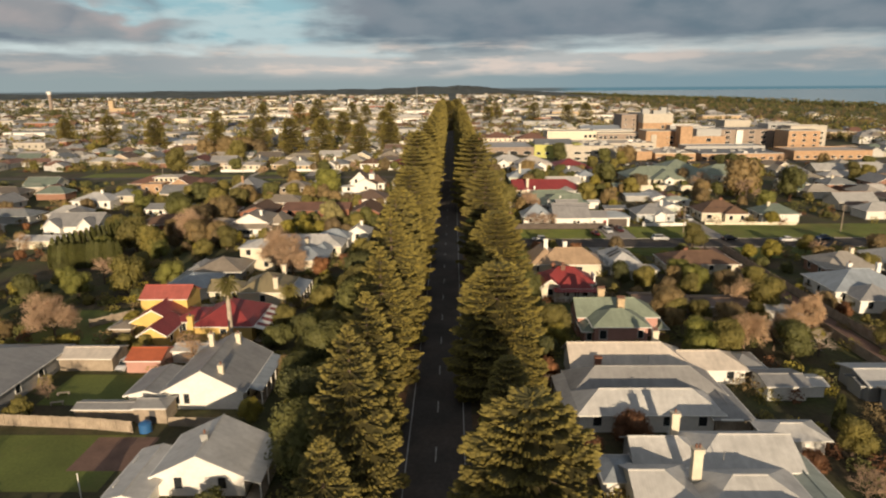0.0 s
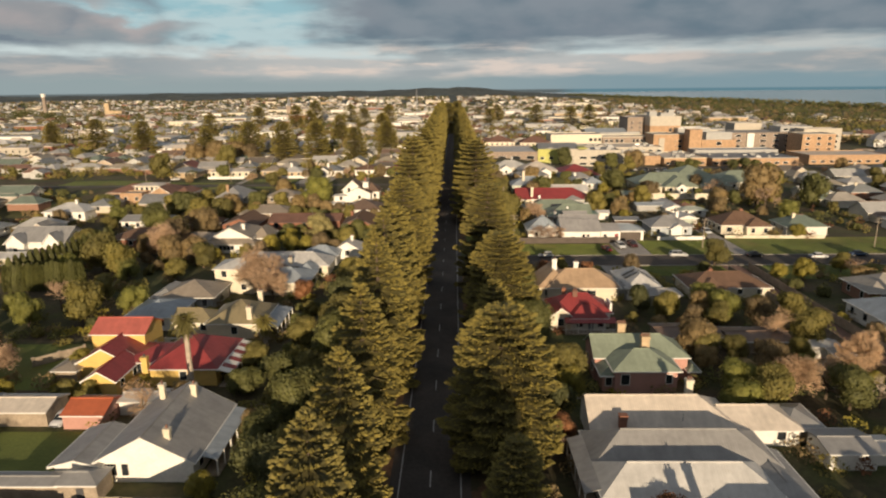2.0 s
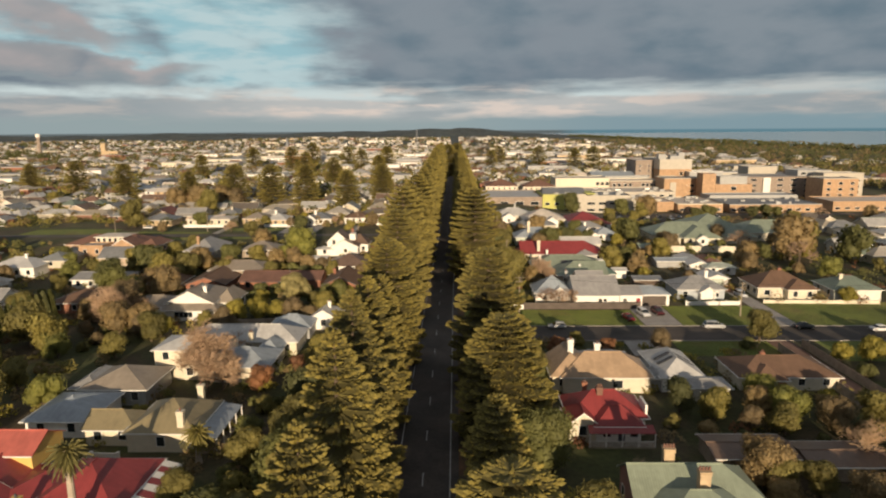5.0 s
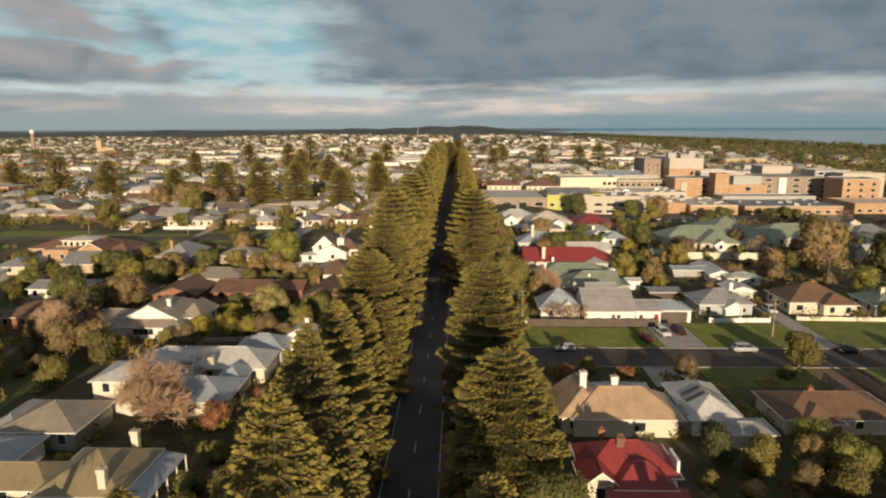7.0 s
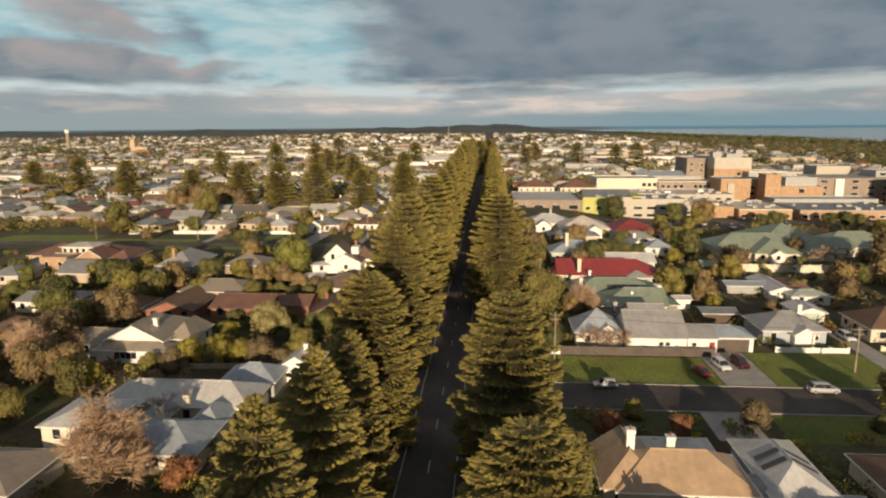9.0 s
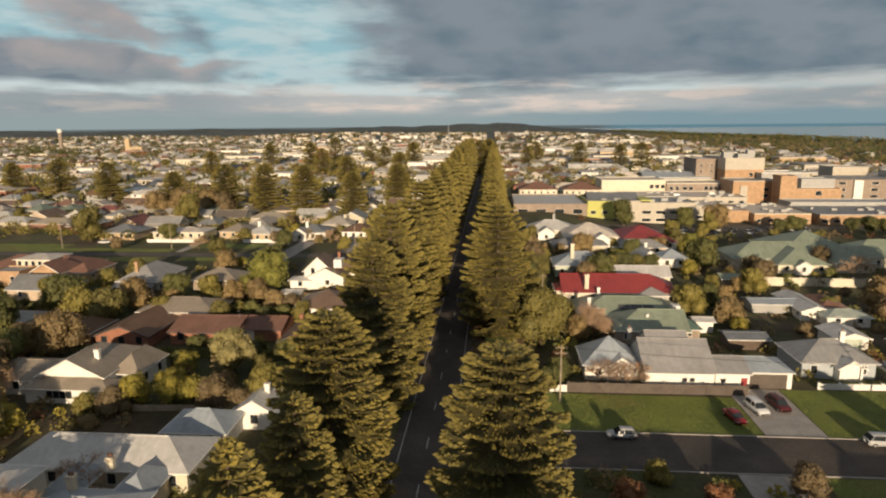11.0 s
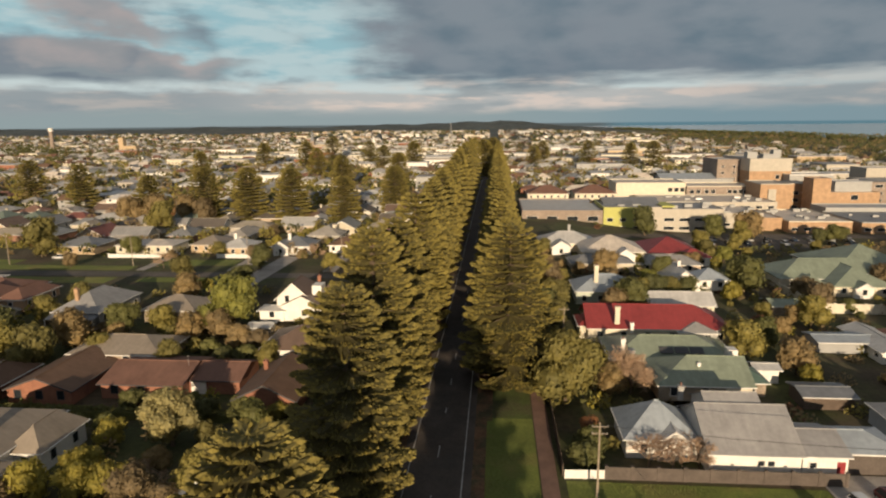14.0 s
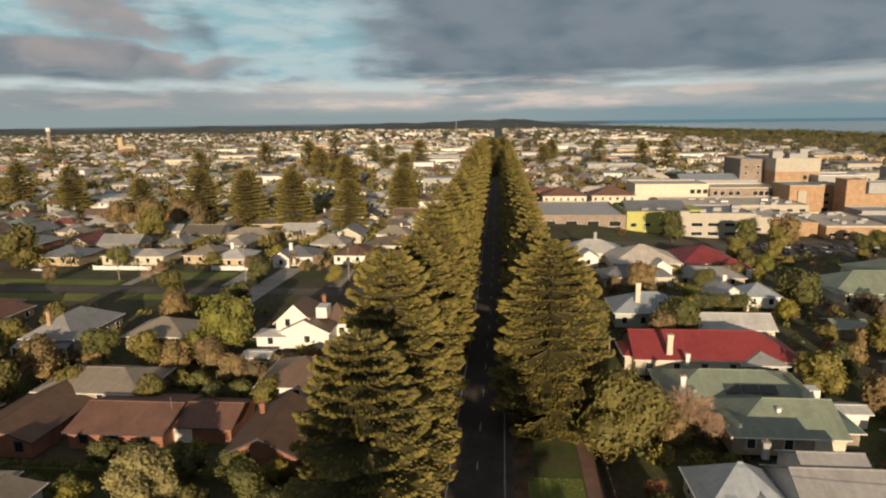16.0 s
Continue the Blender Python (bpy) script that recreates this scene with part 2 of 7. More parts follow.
def iron(key, col, rough=0.5):
    return surface("iron " + key, col, rough, 0.12, 0.35, 1.5, 0.16, metal=0.0, stripes=0.30, second=tuple(c * 0.86 for c in col), cover=0.62)


IRON_GREY = iron("grey", (0.30, 0.295, 0.29))
IRON_PALE = iron("pale", (0.54, 0.53, 0.51))
IRON_DOVE = iron("dove grey iron", (0.335, 0.325, 0.32))
IRON_CREAM = iron("cream", (0.62, 0.55, 0.47))
IRON_BLUE = iron("blue grey", (0.33, 0.37, 0.41))
IRON_SLATE = iron("slate", (0.19, 0.20, 0.215))
IRON_GREEN_PALE = iron("pale green", (0.36, 0.40, 0.35))
IRON_RED = iron("red", (0.27, 0.045, 0.045))
IRON_TAUPE = iron("taupe", (0.29, 0.245, 0.195))
IRON_RUST = iron("rusty red", (0.46, 0.12, 0.05))
IRON_GREEN = iron("green", (0.25, 0.29, 0.22))
IRON_DKGREEN = iron("dark green", (0.11, 0.17, 0.14))
IRON_OLIVE = iron("olive", (0.27, 0.225, 0.13))
IRON_TAN = iron("tan", (0.44, 0.31, 0.20))
IRON_BROWN = iron("brown", (0.17, 0.115, 0.085))
TILE_BROWN = iron("brown tile", (0.165, 0.098, 0.064), 0.8)
TILE_RED = iron("terracotta tile", (0.200, 0.105, 0.076), 0.8)
ROOF_ANY = surface("iron mixed", (0.3, 0.3, 0.3), 0.6, 0.14, 0.35, 1.5, 0.3, stripes=0.3, palette=(
    (0.30, 0.295, 0.29), (0.17, 0.115, 0.085), (0.44, 0.43, 0.41), (0.21, 0.215, 0.22), (0.22, 0.125, 0.09), (0.33, 0.29, 0.23),
    (0.50, 0.48, 0.45), (0.14, 0.12, 0.10), (0.20, 0.075, 0.06), (0.24, 0.25, 0.25), (0.36, 0.33, 0.29), (0.17, 0.21, 0.17)))


def paint(key, col, rough=0.6):
    return surface("paint " + key, col, rough, 0.09, 0.5, 4.0, 0.05)


WHITE = paint("white", (0.80, 0.78, 0.73))
CREAM = paint("cream", (0.66, 0.60, 0.47))
YELLOW = paint("yellow", (0.66, 0.46, 0.14))
PINK = paint("pink", (0.46, 0.25, 0.205))
GREYWALL = paint("grey", (0.36, 0.36, 0.35))
BLUEWALL = paint("blue grey", (0.38, 0.42, 0.45))
GREENWALL = paint("pale green", (0.45, 0.50, 0.42))
LIME = paint("lime", (0.46, 0.46, 0.12))
DARKPAINT = paint("charcoal", (0.07, 0.07, 0.075))
REDDOOR = paint("red", (0.26, 0.025, 0.03))
WALL_ANY = surface("wall mixed", (0.6, 0.6, 0.5), 0.7, 0.1, 0.5, 4.0, 0.05, palette=(
    (0.70, 0.68, 0.62), (0.55, 0.49, 0.38), (0.42, 0.38, 0.32), (0.64, 0.60, 0.52), (0.28, 0.15, 0.10), (0.48, 0.48, 0.46), (0.50, 0.40, 0.30)))


def bricks(key, col):
    return surface("brick " + key, col, 0.85, 0.2, 0.6, 7.0, 0.15)


BRICK = bricks("red", (0.30, 0.135, 0.085))
BRICK_ORANGE = bricks("orange", (0.43, 0.280, 0.168))
BRICK_TAUPE = bricks("taupe", (0.30, 0.24, 0.195))
SANDSTONE = bricks("sandstone", (0.50, 0.38, 0.24))
TIMBER = surface("weathered timber", (0.33, 0.27, 0.205), 0.9, 0.28, 0.7, 5.0, 0.2)
TIMBER_DARK = surface("dark timber", (0.115, 0.085, 0.065), 0.9, 0.25, 0.7, 5.0, 0.2)
BLACK = surface("black rubber", (0.015, 0.015, 0.016), 0.6, 0.1, 1, 5, 0.0)
METAL = surface("galvanised metal", (0.45, 0.45, 0.45), 0.4, 0.1, 1, 6, 0.05, metal=0.8)


def glazing():
    m = bpy.data.materials.new("window glass")
    m.use_nodes = True
    p = m.node_tree.nodes["Principled BSDF"]
    p.inputs["Base Color"].default_value = (0.025, 0.03, 0.035, 1)
    p.inputs["Roughness"].default_value = 0.06
    return m


GLASS = glazing()
CAR_PAINTS = {k: surface("car " + k, c, 0.25, 0.04, 0.5, 4, 0.0) for k, c in (
    ("white", (0.72, 0.72, 0.72)), ("silver", (0.42, 0.43, 0.44)), ("red", (0.22, 0.015, 0.02)), ("maroon", (0.085, 0.02, 0.022)), ("black", (0.02, 0.02, 0.022)), ("blue", (0.03, 0.06, 0.12)))}

# ---- building blocks ----


class Shape:
    """Vertices, faces and UVs of one mesh."""

    def __init__(self):
        self.v, self.f, self.uv = [], [], {}

    def face(self, pts, uv=None):
        i = len(self.v)
        self.v += [tuple(p) for p in pts]
        if uv:
            self.uv[len(self.f)] = uv
        self.f.append(tuple(range(i, i + len(pts))))

    def box(self, x0, y0, z0, x1, y1, z1):
        i = len(self.v)
        self.v += [(x, y, z) for z in (z0, z1) for x, y in ((x0, y0), (x1, y0), (x1, y1), (x0, y1))]
        for f in ((3, 2, 1, 0), (4, 5, 6, 7), (0, 1, 5, 4), (1, 2, 6, 5), (2, 3, 7, 6), (3, 0, 4, 7)):
            self.f.append(tuple(i + k for k in f))
        return self

    def rings(self, rows, n, cap=True):
        """A lofted tube through (centre, radius, axis u, axis v) rows."""
        i = len(self.v)
        for c, r, u, w in rows:
            for k in range(n):
                a = 2 * math.pi * k / n
                self.v.append(tuple(Vector(c) + r * (math.cos(a) * Vector(u) + math.sin(a) * Vector(w))))
        for j in range(len(rows) - 1):
            for k in range(n):
                a, b = i + j * n + k, i + j * n + (k + 1) % n
                self.f.append((a, b, b + n, a + n))
        if cap:
            self.f.append(tuple(i + k for k in reversed(range(n))))
            self.f.append(tuple(i + (len(rows) - 1) * n + k for k in range(n)))
        return self

    def frame_ring(self, x0, z0, x1, z1, t, y0, y1, flat=False):
        """A rectangular ring, upright (or lying flat, then z stands for y), in one piece."""
        i = len(self.v)
        for y in (y0, y1):
            for a, b in ((x0 - t, z0 - t), (x1 + t, z0 - t), (x1 + t, z1 + t), (x0 - t, z1 + t), (x0, z0), (x1, z0), (x1, z1), (x0, z1)):
                self.v.append((a, b, y) if flat else (a, y, b))
        for k in range(4):
            j = (k + 1) % 4
            self.f += [tuple(i + q for q in f) for f in ((k, j, 4 + j, 4 + k), (8 + j, 8 + k, 12 + k, 12 + j), (k, 8 + k, 8 + j, j), (4 + j, 12 + j, 12 + k, 4 + k))]
        return self

    def tube(self, p, q, r0, r1, n=6, cap=True):
        p, q = Vector(p), Vector(q)
        d = (q - p).normalized()
        u = d.orthogonal().normalized()
        w = d.cross(u)
        return self.rings([(p, r0, u, w), (q, r1, u, w)], n, cap)

    def spindle(self, p, q, r, n=4):
        """A finger of foliage: thick in the middle, pointed at its end."""
        p, q = Vector(p), Vector(q)
        d = q - p
        u = d.orthogonal().normalized()
        w = d.normalized().cross(u)
        i = len(self.v)
        self.v.append(tuple(p))
        m = p + d * 0.6
        for k in range(n):
            a = 2 * math.pi * k / n
            self.v.append(tuple(m + r * (math.cos(a) * u + math.sin(a) * w)))
        self.v.append(tuple(q))
        for k in range(n):
            a, b = i + 1 + k, i + 1 + (k + 1) % n
            self.f += [(i, b, a), (a, b, i + n + 1)]

    def knob(self, c, rad, r):
        """An uneven rounded lump, the dense inside of a clump of leaves."""
        rows = []
        for j in range(5):
            a = math.pi * (j + 0.4) / 4.8
            rows.append((c - Vector((0, 0, math.cos(a) * rad)), rad * math.sin(a) * r.uniform(0.88, 1.08), (1, 0, 0), (0, 1, 0)))
        self.rings(rows, 8)

    def frond(self, p, q, wide, thick):
        """A flattened tuft of foliage, broad in the middle and pointed at both ends."""
        d = q - p
        side = Vector((-d.y, d.x, 0)).normalized() * wide
        m, i = p + d * 0.58, len(self.v)
        self.v += [tuple(p), tuple(m + side - Vector((0, 0, thick * 0.4))), tuple(m + Vector((0, 0, thick))), tuple(m - side - Vector((0, 0, thick * 0.4))), tuple(q)]
        self.f += [(i, i + 2, i + 1), (i + 1, i + 2, i + 4), (i, i + 3, i + 2), (i + 2, i + 3, i + 4), (i, i + 1, i + 4, i + 3)]

    def mesh(self, name, material, smooth=False):
        me = bpy.data.meshes.new(name)
        me.from_pydata(self.v, [], self.f)
        if self.uv:
            lay = me.uv_layers.new(name="UVMap")
            for fi, uvs in self.uv.items():
                for k, li in enumerate(me.polygons[fi].loop_indices):
                    lay.data[li].uv = uvs[k]
        if smooth:
            me.polygons.foreach_set("use_smooth", [True] * len(me.polygons))
        me.materials.append(material)
        return me


def part(name, shape, material, parent, label="", m=None, smooth=False):
    me = shape if isinstance(shape, bpy.types.Mesh) else shape.mesh(name, material, smooth)
    ob = new(name, me)
    ob.parent = parent
    if m is not None:
        ob.matrix_basis = m
    if label:
        tagged(ob, label)
    return ob


def thing(name, label, category, x, y, z=0, rz=0, group="", kind=""):
    ob = new(name)
    ob.matrix_basis = pose(x, y, z, 0, 0, rz)
    ob.empty_display_size = 0.5
    return tagged(ob, label, category, group, kind)


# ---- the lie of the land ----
# The town stands on a low rise: the ground climbs about five metres beyond the eastern side street and falls away again
# to the east. There the level plan is scaled about a camera point, so that things keep their place in that view.
CAMERA_HUB = Vector((8.8, 114.0, 44.1))


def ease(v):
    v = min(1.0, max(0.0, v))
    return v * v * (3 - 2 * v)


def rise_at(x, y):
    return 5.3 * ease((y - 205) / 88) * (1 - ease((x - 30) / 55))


def raised_in_view(p):
    """A place of the level plan, raised by scaling it towards the camera point to fit the view; also that scale."""
    k = 1 - rise_at(p[0], p[1]) / CAMERA_HUB.z
    return CAMERA_HUB + k * (Vector(p) - CAMERA_HUB), k


def sheet(name, pts, z, material, label, category="ground"):
    bm = bmesh.new()
    bm.faces.new([bm.verts.new((x, y, z)) for x, y in pts])
    xs, ys = [p[0] for p in pts], [p[1] for p in pts]
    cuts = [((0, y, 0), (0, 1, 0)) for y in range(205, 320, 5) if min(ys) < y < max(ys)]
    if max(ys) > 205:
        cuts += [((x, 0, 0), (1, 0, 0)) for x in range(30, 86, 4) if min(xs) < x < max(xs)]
    for co, no in cuts:
        bmesh.ops.bisect_plane(bm, geom=bm.verts[:] + bm.edges[:] + bm.faces[:], plane_co=co, plane_no=no)
    me = bpy.data.meshes.new(name)
    bm.normal_update()
    if sum(f.normal.z for f in bm.faces) < 0:
        bmesh.ops.reverse_faces(bm, faces=bm.faces[:])
    bm.to_mesh(me)
    bm.free()
    me.materials.append(material)
    return tagged(new(name, me), label, category, "", "structure")


def rect(x0, y0, x1, y1):
    return [(x0, y0), (x1, y0), (x1, y1), (x0, y1)]


# ---- houses ----
FOOTPRINTS = []


def roof_shape(x0, x1, y0, y1, eave, rise, axis, hip0, hip1, over, thick=0.16):
    """A pitched roof, its ridge along axis; each end is hipped or a gable. Returns the shape and the ridge's ends."""
    if axis == "y":
        x0, x1, y0, y1 = y0, y1, x0, x1
    half = (y1 - y0) / 2
    k = rise / half
    ze = eave - over * k
    X0, X1, Y0, Y1, ym, zr = x0 - over, x1 + over, y0 - over, y1 + over, (y0 + y1) / 2, eave + rise
    run = min(half + over, (X1 - X0) / 2 - 0.05)
    r0, r1 = (X0 + run if hip0 else X0), (X1 - run if hip1 else X1)
    A, B, C, D = (X0, Y0, ze), (X1, Y0, ze), (X1, Y1, ze), (X0, Y1, ze)
    P, Q = (r0, ym, zr), (r1, ym, zr)
    tops = [[A, B, Q, P], [C, D, P, Q]]
    if hip0:
        tops.append([D, A, P])
    if hip1:
        tops.append([B, C, Q])
    s = Shape()

    def put(p):
        return (p[1], p[0], p[2]) if axis == "y" else p

    edges = {}
    for poly in tops:
        a, b = Vector(poly[0]), Vector(poly[1])
        u = (b - a).normalized()
        nrm = u.cross(Vector(poly[2]) - a).normalized()
        w = nrm.cross(u)
        uv = [((Vector(p) - a).dot(u), (Vector(p) - a).dot(w)) for p in poly]
        low = [(p[0], p[1], p[2] - thick) for p in poly]
        if axis == "y":
            s.face([put(p) for p in reversed(poly)], uv[::-1])
            s.face([put(p) for p in low])
        else:
            s.face(poly, uv)
            s.face(low[::-1])
        for p, q in zip(poly, poly[1:] + poly[:1]):
            if (q, p) in edges:
                edges[(q, p)] = False
            else:
                edges[(p, q)] = True
    for (p, q), open_edge in edges.items():
        if open_edge:
            quad = [p, (p[0], p[1], p[2] - thick), (q[0], q[1], q[2] - thick), q]
            s.face([put(c) for c in (quad if axis == "x" else quad[::-1])])
    return s, put(P), put(Q)


def wall_shape(x0, x1, y0, y1, eave, rise, axis, hip0, hip1, base=0.0):
    s = Shape()
    s.box(x0, y0, base, x1, y1, eave - 0.02)
    g = rise * 0.985 - 0.10
    if axis == "x":
        for hip, x, t in ((hip0, x0, 0.22), (hip1, x1 - 0.22, 0.22)):
            if not hip:
                i, ym = len(s.v), (y0 + y1) / 2
                s.v += [(x, y0, eave - 0.02), (x, y1, eave - 0.02), (x, ym, eave + g), (x + t, y0, eave - 0.02), (x + t, y1, eave - 0.02), (x + t, ym, eave + g)]
                s.f += [(i, i + 2, i + 1), (i + 3, i + 4, i + 5), (i, i + 3, i + 5, i + 2), (i + 1, i + 2, i + 5, i + 4)]
    else:
        for hip, y, t in ((hip0, y0, 0.22), (hip1, y1 - 0.22, 0.22)):
            if not hip:
                i, xm = len(s.v), (x0 + x1) / 2
                s.v += [(x0, y, eave - 0.02), (x1, y, eave - 0.02), (xm, y, eave + g), (x0, y + t, eave - 0.02), (x1, y + t, eave - 0.02), (xm, y + t, eave + g)]
                s.f += [(i, i + 1, i + 2), (i + 3, i + 5, i + 4), (i, i + 2, i + 5, i + 3), (i + 1, i + 4, i + 5, i + 2)]
    return s


WINDOWS = {}


def window_meshes(w, h, frame_mat):
    key = (w, h, frame_mat.name)
    if key not in WINDOWS:
        f = Shape().frame_ring(-w / 2, 0, w / 2, h, 0.09, -0.07, 0.03)
        g = Shape().box(-w / 2, -0.02, 0, w / 2, 0.02, h)
        WINDOWS[key] = f.mesh("window", frame_mat), g.mesh("pane", GLASS)
    return WINDOWS[key]


SIDES = {"s": (0, -1, 0), "n": (0, 1, 180), "w": (-1, 0, -90), "e": (1, 0, 90)}


def window_at(house, x, y, z, side, w=1.1, h=1.4, frame_mat=None):
    f, g = window_meshes(w, h, frame_mat or WHITE)
    ob = part("window", f, None, house, m=pose(x, y, z, 0, 0, SIDES[side][2]))
    part("pane", g, None, ob)
    return ob


def door_at(house, x, y, z, side, w=0.95, h=2.05, mat=None, name="door"):
    s = Shape().box(-w / 2, -0.05, 0, w / 2, 0.03, h)
    ob = part(name, s, mat or DARKPAINT, house, m=pose(x, y, z, 0, 0, SIDES[side][2]))
    k = Shape().box(w / 2 - 0.16, -0.10, 0.98, w / 2 - 0.08, -0.05, 1.06)
    part("handle", k, METAL, ob)
    return ob


def chimney(house, x, y, base, top, mat, w=0.75, pots=2, cap=None):
    s, d = Shape(), w * 0.8
    top = base + (top - base) * 0.72
    s.box(-w / 2, -d / 2, 0, w / 2, d / 2, top - base - 0.45)
    s.box(-w / 2 - 0.09, -d / 2 - 0.09, top - base - 0.45, w / 2 + 0.09, d / 2 + 0.09, top - base - 0.25)
    s.box(-w / 2 - 0.03, -d / 2 - 0.03, top - base - 0.25, w / 2 + 0.03, d / 2 + 0.03, top - base - 0.08)
    s.box(-w / 2 - 0.11, -d / 2 - 0.11, top - base - 0.08, w / 2 + 0.11, d / 2 + 0.11, top - base)
    ob = part("chimney", s, mat, house, m=pose(x, y, base))
    for i in range(pots):
        p = Shape().tube((0, 0, 0), (0, 0, 0.45), 0.15, 0.12, 8)
        part("chimney_pot", p, cap or TILE_RED, ob, m=pose((i - (pots - 1) / 2) * 0.36, 0, top - base))
    return ob


def wing(house, x0, x1, y0, y1, wall, roof, eave=3.1, rise=2.3, axis="x", hip0=True, hip1=True, over=0.45, win="s", base=0.0,
         trim=None, step=3.3, size=(1.1, 1.4), keep=True):
    """A block of a house in the place's own metres: walls, roof, gutters, ridge cap and windows, as parts of the house."""
    ox, oy = house.matrix_basis.translation.x, house.matrix_basis.translation.y
    if keep:
        FOOTPRINTS.append((x0 - 1.5, x1 + 1.5, y0 - 1.5, y1 + 1.5))
    x0, x1, y0, y1 = x0 - ox, x1 - ox, y0 - oy, y1 - oy
    trim = trim or WHITE
    part("wall", wall_shape(x0, x1, y0, y1, eave, rise, axis, hip0, hip1, base), wall, house)
    s, P, Q = roof_shape(x0, x1, y0, y1, eave, rise, axis, hip0, hip1, over)
    r = part("roof", s, roof, house)
    part("ridge_cap", Shape().tube((P[0], P[1], P[2] + 0.01), (Q[0], Q[1], Q[2] + 0.01), 0.11, 0.11, 6), roof, r)
    k = rise / ((y1 - y0) / 2 if axis == "x" else (x1 - x0) / 2)
    ze = eave - over * k
    if hip0 and hip1:
        part("gutter", Shape().frame_ring(x0 - over, y0 - over, x1 + over, y1 + over, 0.13, ze - 0.15, ze - 0.02, True), trim, r)
    elif axis == "x":
        for y in (y0 - over - 0.07, y1 + over + 0.07):
            part("gutter", Shape().box(x0 - over, y - 0.065, ze - 0.15, x1 + over, y + 0.065, ze - 0.02), trim, r)
    else:
        for x in (x0 - over - 0.07, x1 + over + 0.07):
            part("gutter", Shape().box(x - 0.065, y0 - over, ze - 0.15, x + 0.065, y1 + over, ze - 0.02), trim, r)
    if axis == "y":
        gables = [(y, sd) for y, hip, sd in ((y0 - over - 0.03, hip0, -1), (y1 + over + 0.03, hip1, 1)) if not hip]
        for y, sd in gables:
            xm, zr = (x0 + x1) / 2, eave + rise
            b = Shape()
            line = [(x0 - over, ze), (xm, zr), (x1 + over, ze)]
            b.v = [(px, yy, pz - dz) for yy in (y, y + 0.04 * sd) for dz in (0, 0.24) for px, pz in line]
            for k in (0, 1):
                b.f += [(k, k + 1, k + 4, k + 3), (k + 7, k + 6, k + 9, k + 10), (k + 1, k, k + 6, k + 7), (k + 3, k + 4, k + 10, k + 9)]
            part("bargeboard", b, trim, r)
    floors = [0.95 + base] if eave - base < 4.6 else [0.95 + base + 3.0 * i for i in range(int((eave - base) / 2.9))]
    for sd in win:
        a0, a1 = (x0, x1) if sd in "sn" else (y0, y1)
        n = max(1, int((a1 - a0) / step))
        for i in range(n):
            a = a0 + (a1 - a0) * (i + 0.5) / n
            for z in floors:
                if sd in "sn":
                    window_at(house, a, (y0 if sd == "s" else y1), z, sd, *size, trim)
                else:
                    window_at(house, (x0 if sd == "w" else x1), a, z, sd, *size, trim)
    return r


def verandah(house, x0, x1, y0, y1, roof, high=3.0, low=2.45, side="s", trim=None, rail=False, striped=None):
    """A lean-to roof on posts along one side, with its deck."""
    ox, oy = house.matrix_basis.translation.x, house.matrix_basis.translation.y
    x0, x1, y0, y1 = x0 - ox, x1 - ox, y0 - oy, y1 - oy
    trim = trim or WHITE
    z = {"s": (low, low, high, high), "n": (high, high, low, low), "w": (low, high, high, low), "e": (high, low, low, high)}[side]
    c = [(x0, y0), (x1, y0), (x1, y1), (x0, y1)]
    strips = [(0.0, 1.0, roof)]
    if striped:
        strips = [(i / 9, (i + 1) / 9, (roof, striped)[i % 2]) for i in range(9)]
    for a, b, mat in strips:
        s = Shape()
        if side in "ew":
            q = [(x0, y0 + (y1 - y0) * a, z[0]), (x1, y0 + (y1 - y0) * a, z[1]), (x1, y0 + (y1 - y0) * b, z[2]), (x0, y0 + (y1 - y0) * b, z[3])]
        else:
            q = [(x0 + (x1 - x0) * a, y0, z[0]), (x0 + (x1 - x0) * b, y0, z[1]), (x0 + (x1 - x0) * b, y1, z[2]), (x0 + (x1 - x0) * a, y1, z[3])]
        lowq = [(p[0], p[1], p[2] - 0.1) for p in q]
        s.face(q, [(p[0], p[1]) for p in q] if side in "sn" else [(p[1], p[0]) for p in q])
        s.face(lowq[::-1])
        for i in range(4):
            s.face([q[i], lowq[i], lowq[(i + 1) % 4], q[(i + 1) % 4]])
        part("verandah_roof", s, mat, house)
    part("deck", Shape().box(x0, y0, 0.0, x1, y1, 0.22), TIMBER, house)
    along = (x1 - x0) if side in "sn" else (y1 - y0)
    n = max(2, int(along / 2.3) + 1)
    post = Shape().box(-0.07, -0.07, 0.22, 0.07, 0.07, low - 0.05)
    post.box(-0.11, -0.11, low - 0.25, 0.11, 0.11, low - 0.05)
    pm = post.mesh("post", trim)
    for i in range(n):
        a = i / (n - 1)
        if side in "sn":
            px, py = x0 + 0.1 + (x1 - x0 - 0.2) * a, (y0 + 0.1 if side == "s" else y1 - 0.1)
        else:
            px, py = (x0 + 0.1 if side == "w" else x1 - 0.1), y0 + 0.1 + (y1 - y0 - 0.2) * a
        part("post", pm, None, house, m=pose(px, py, 0))
    if rail:
        s = Shape()
        if side == "s":
            s.box(x0, y0 + 0.06, 1.0, x1, y0 + 0.12, 1.08)
            for i in range(int((x1 - x0) / 0.25)):
                s.box(x0 + i * 0.25, y0 + 0.07, 0.25, x0 + i * 0.25 + 0.05, y0 + 0.11, 1.0)
        part("railing", s, trim, house)


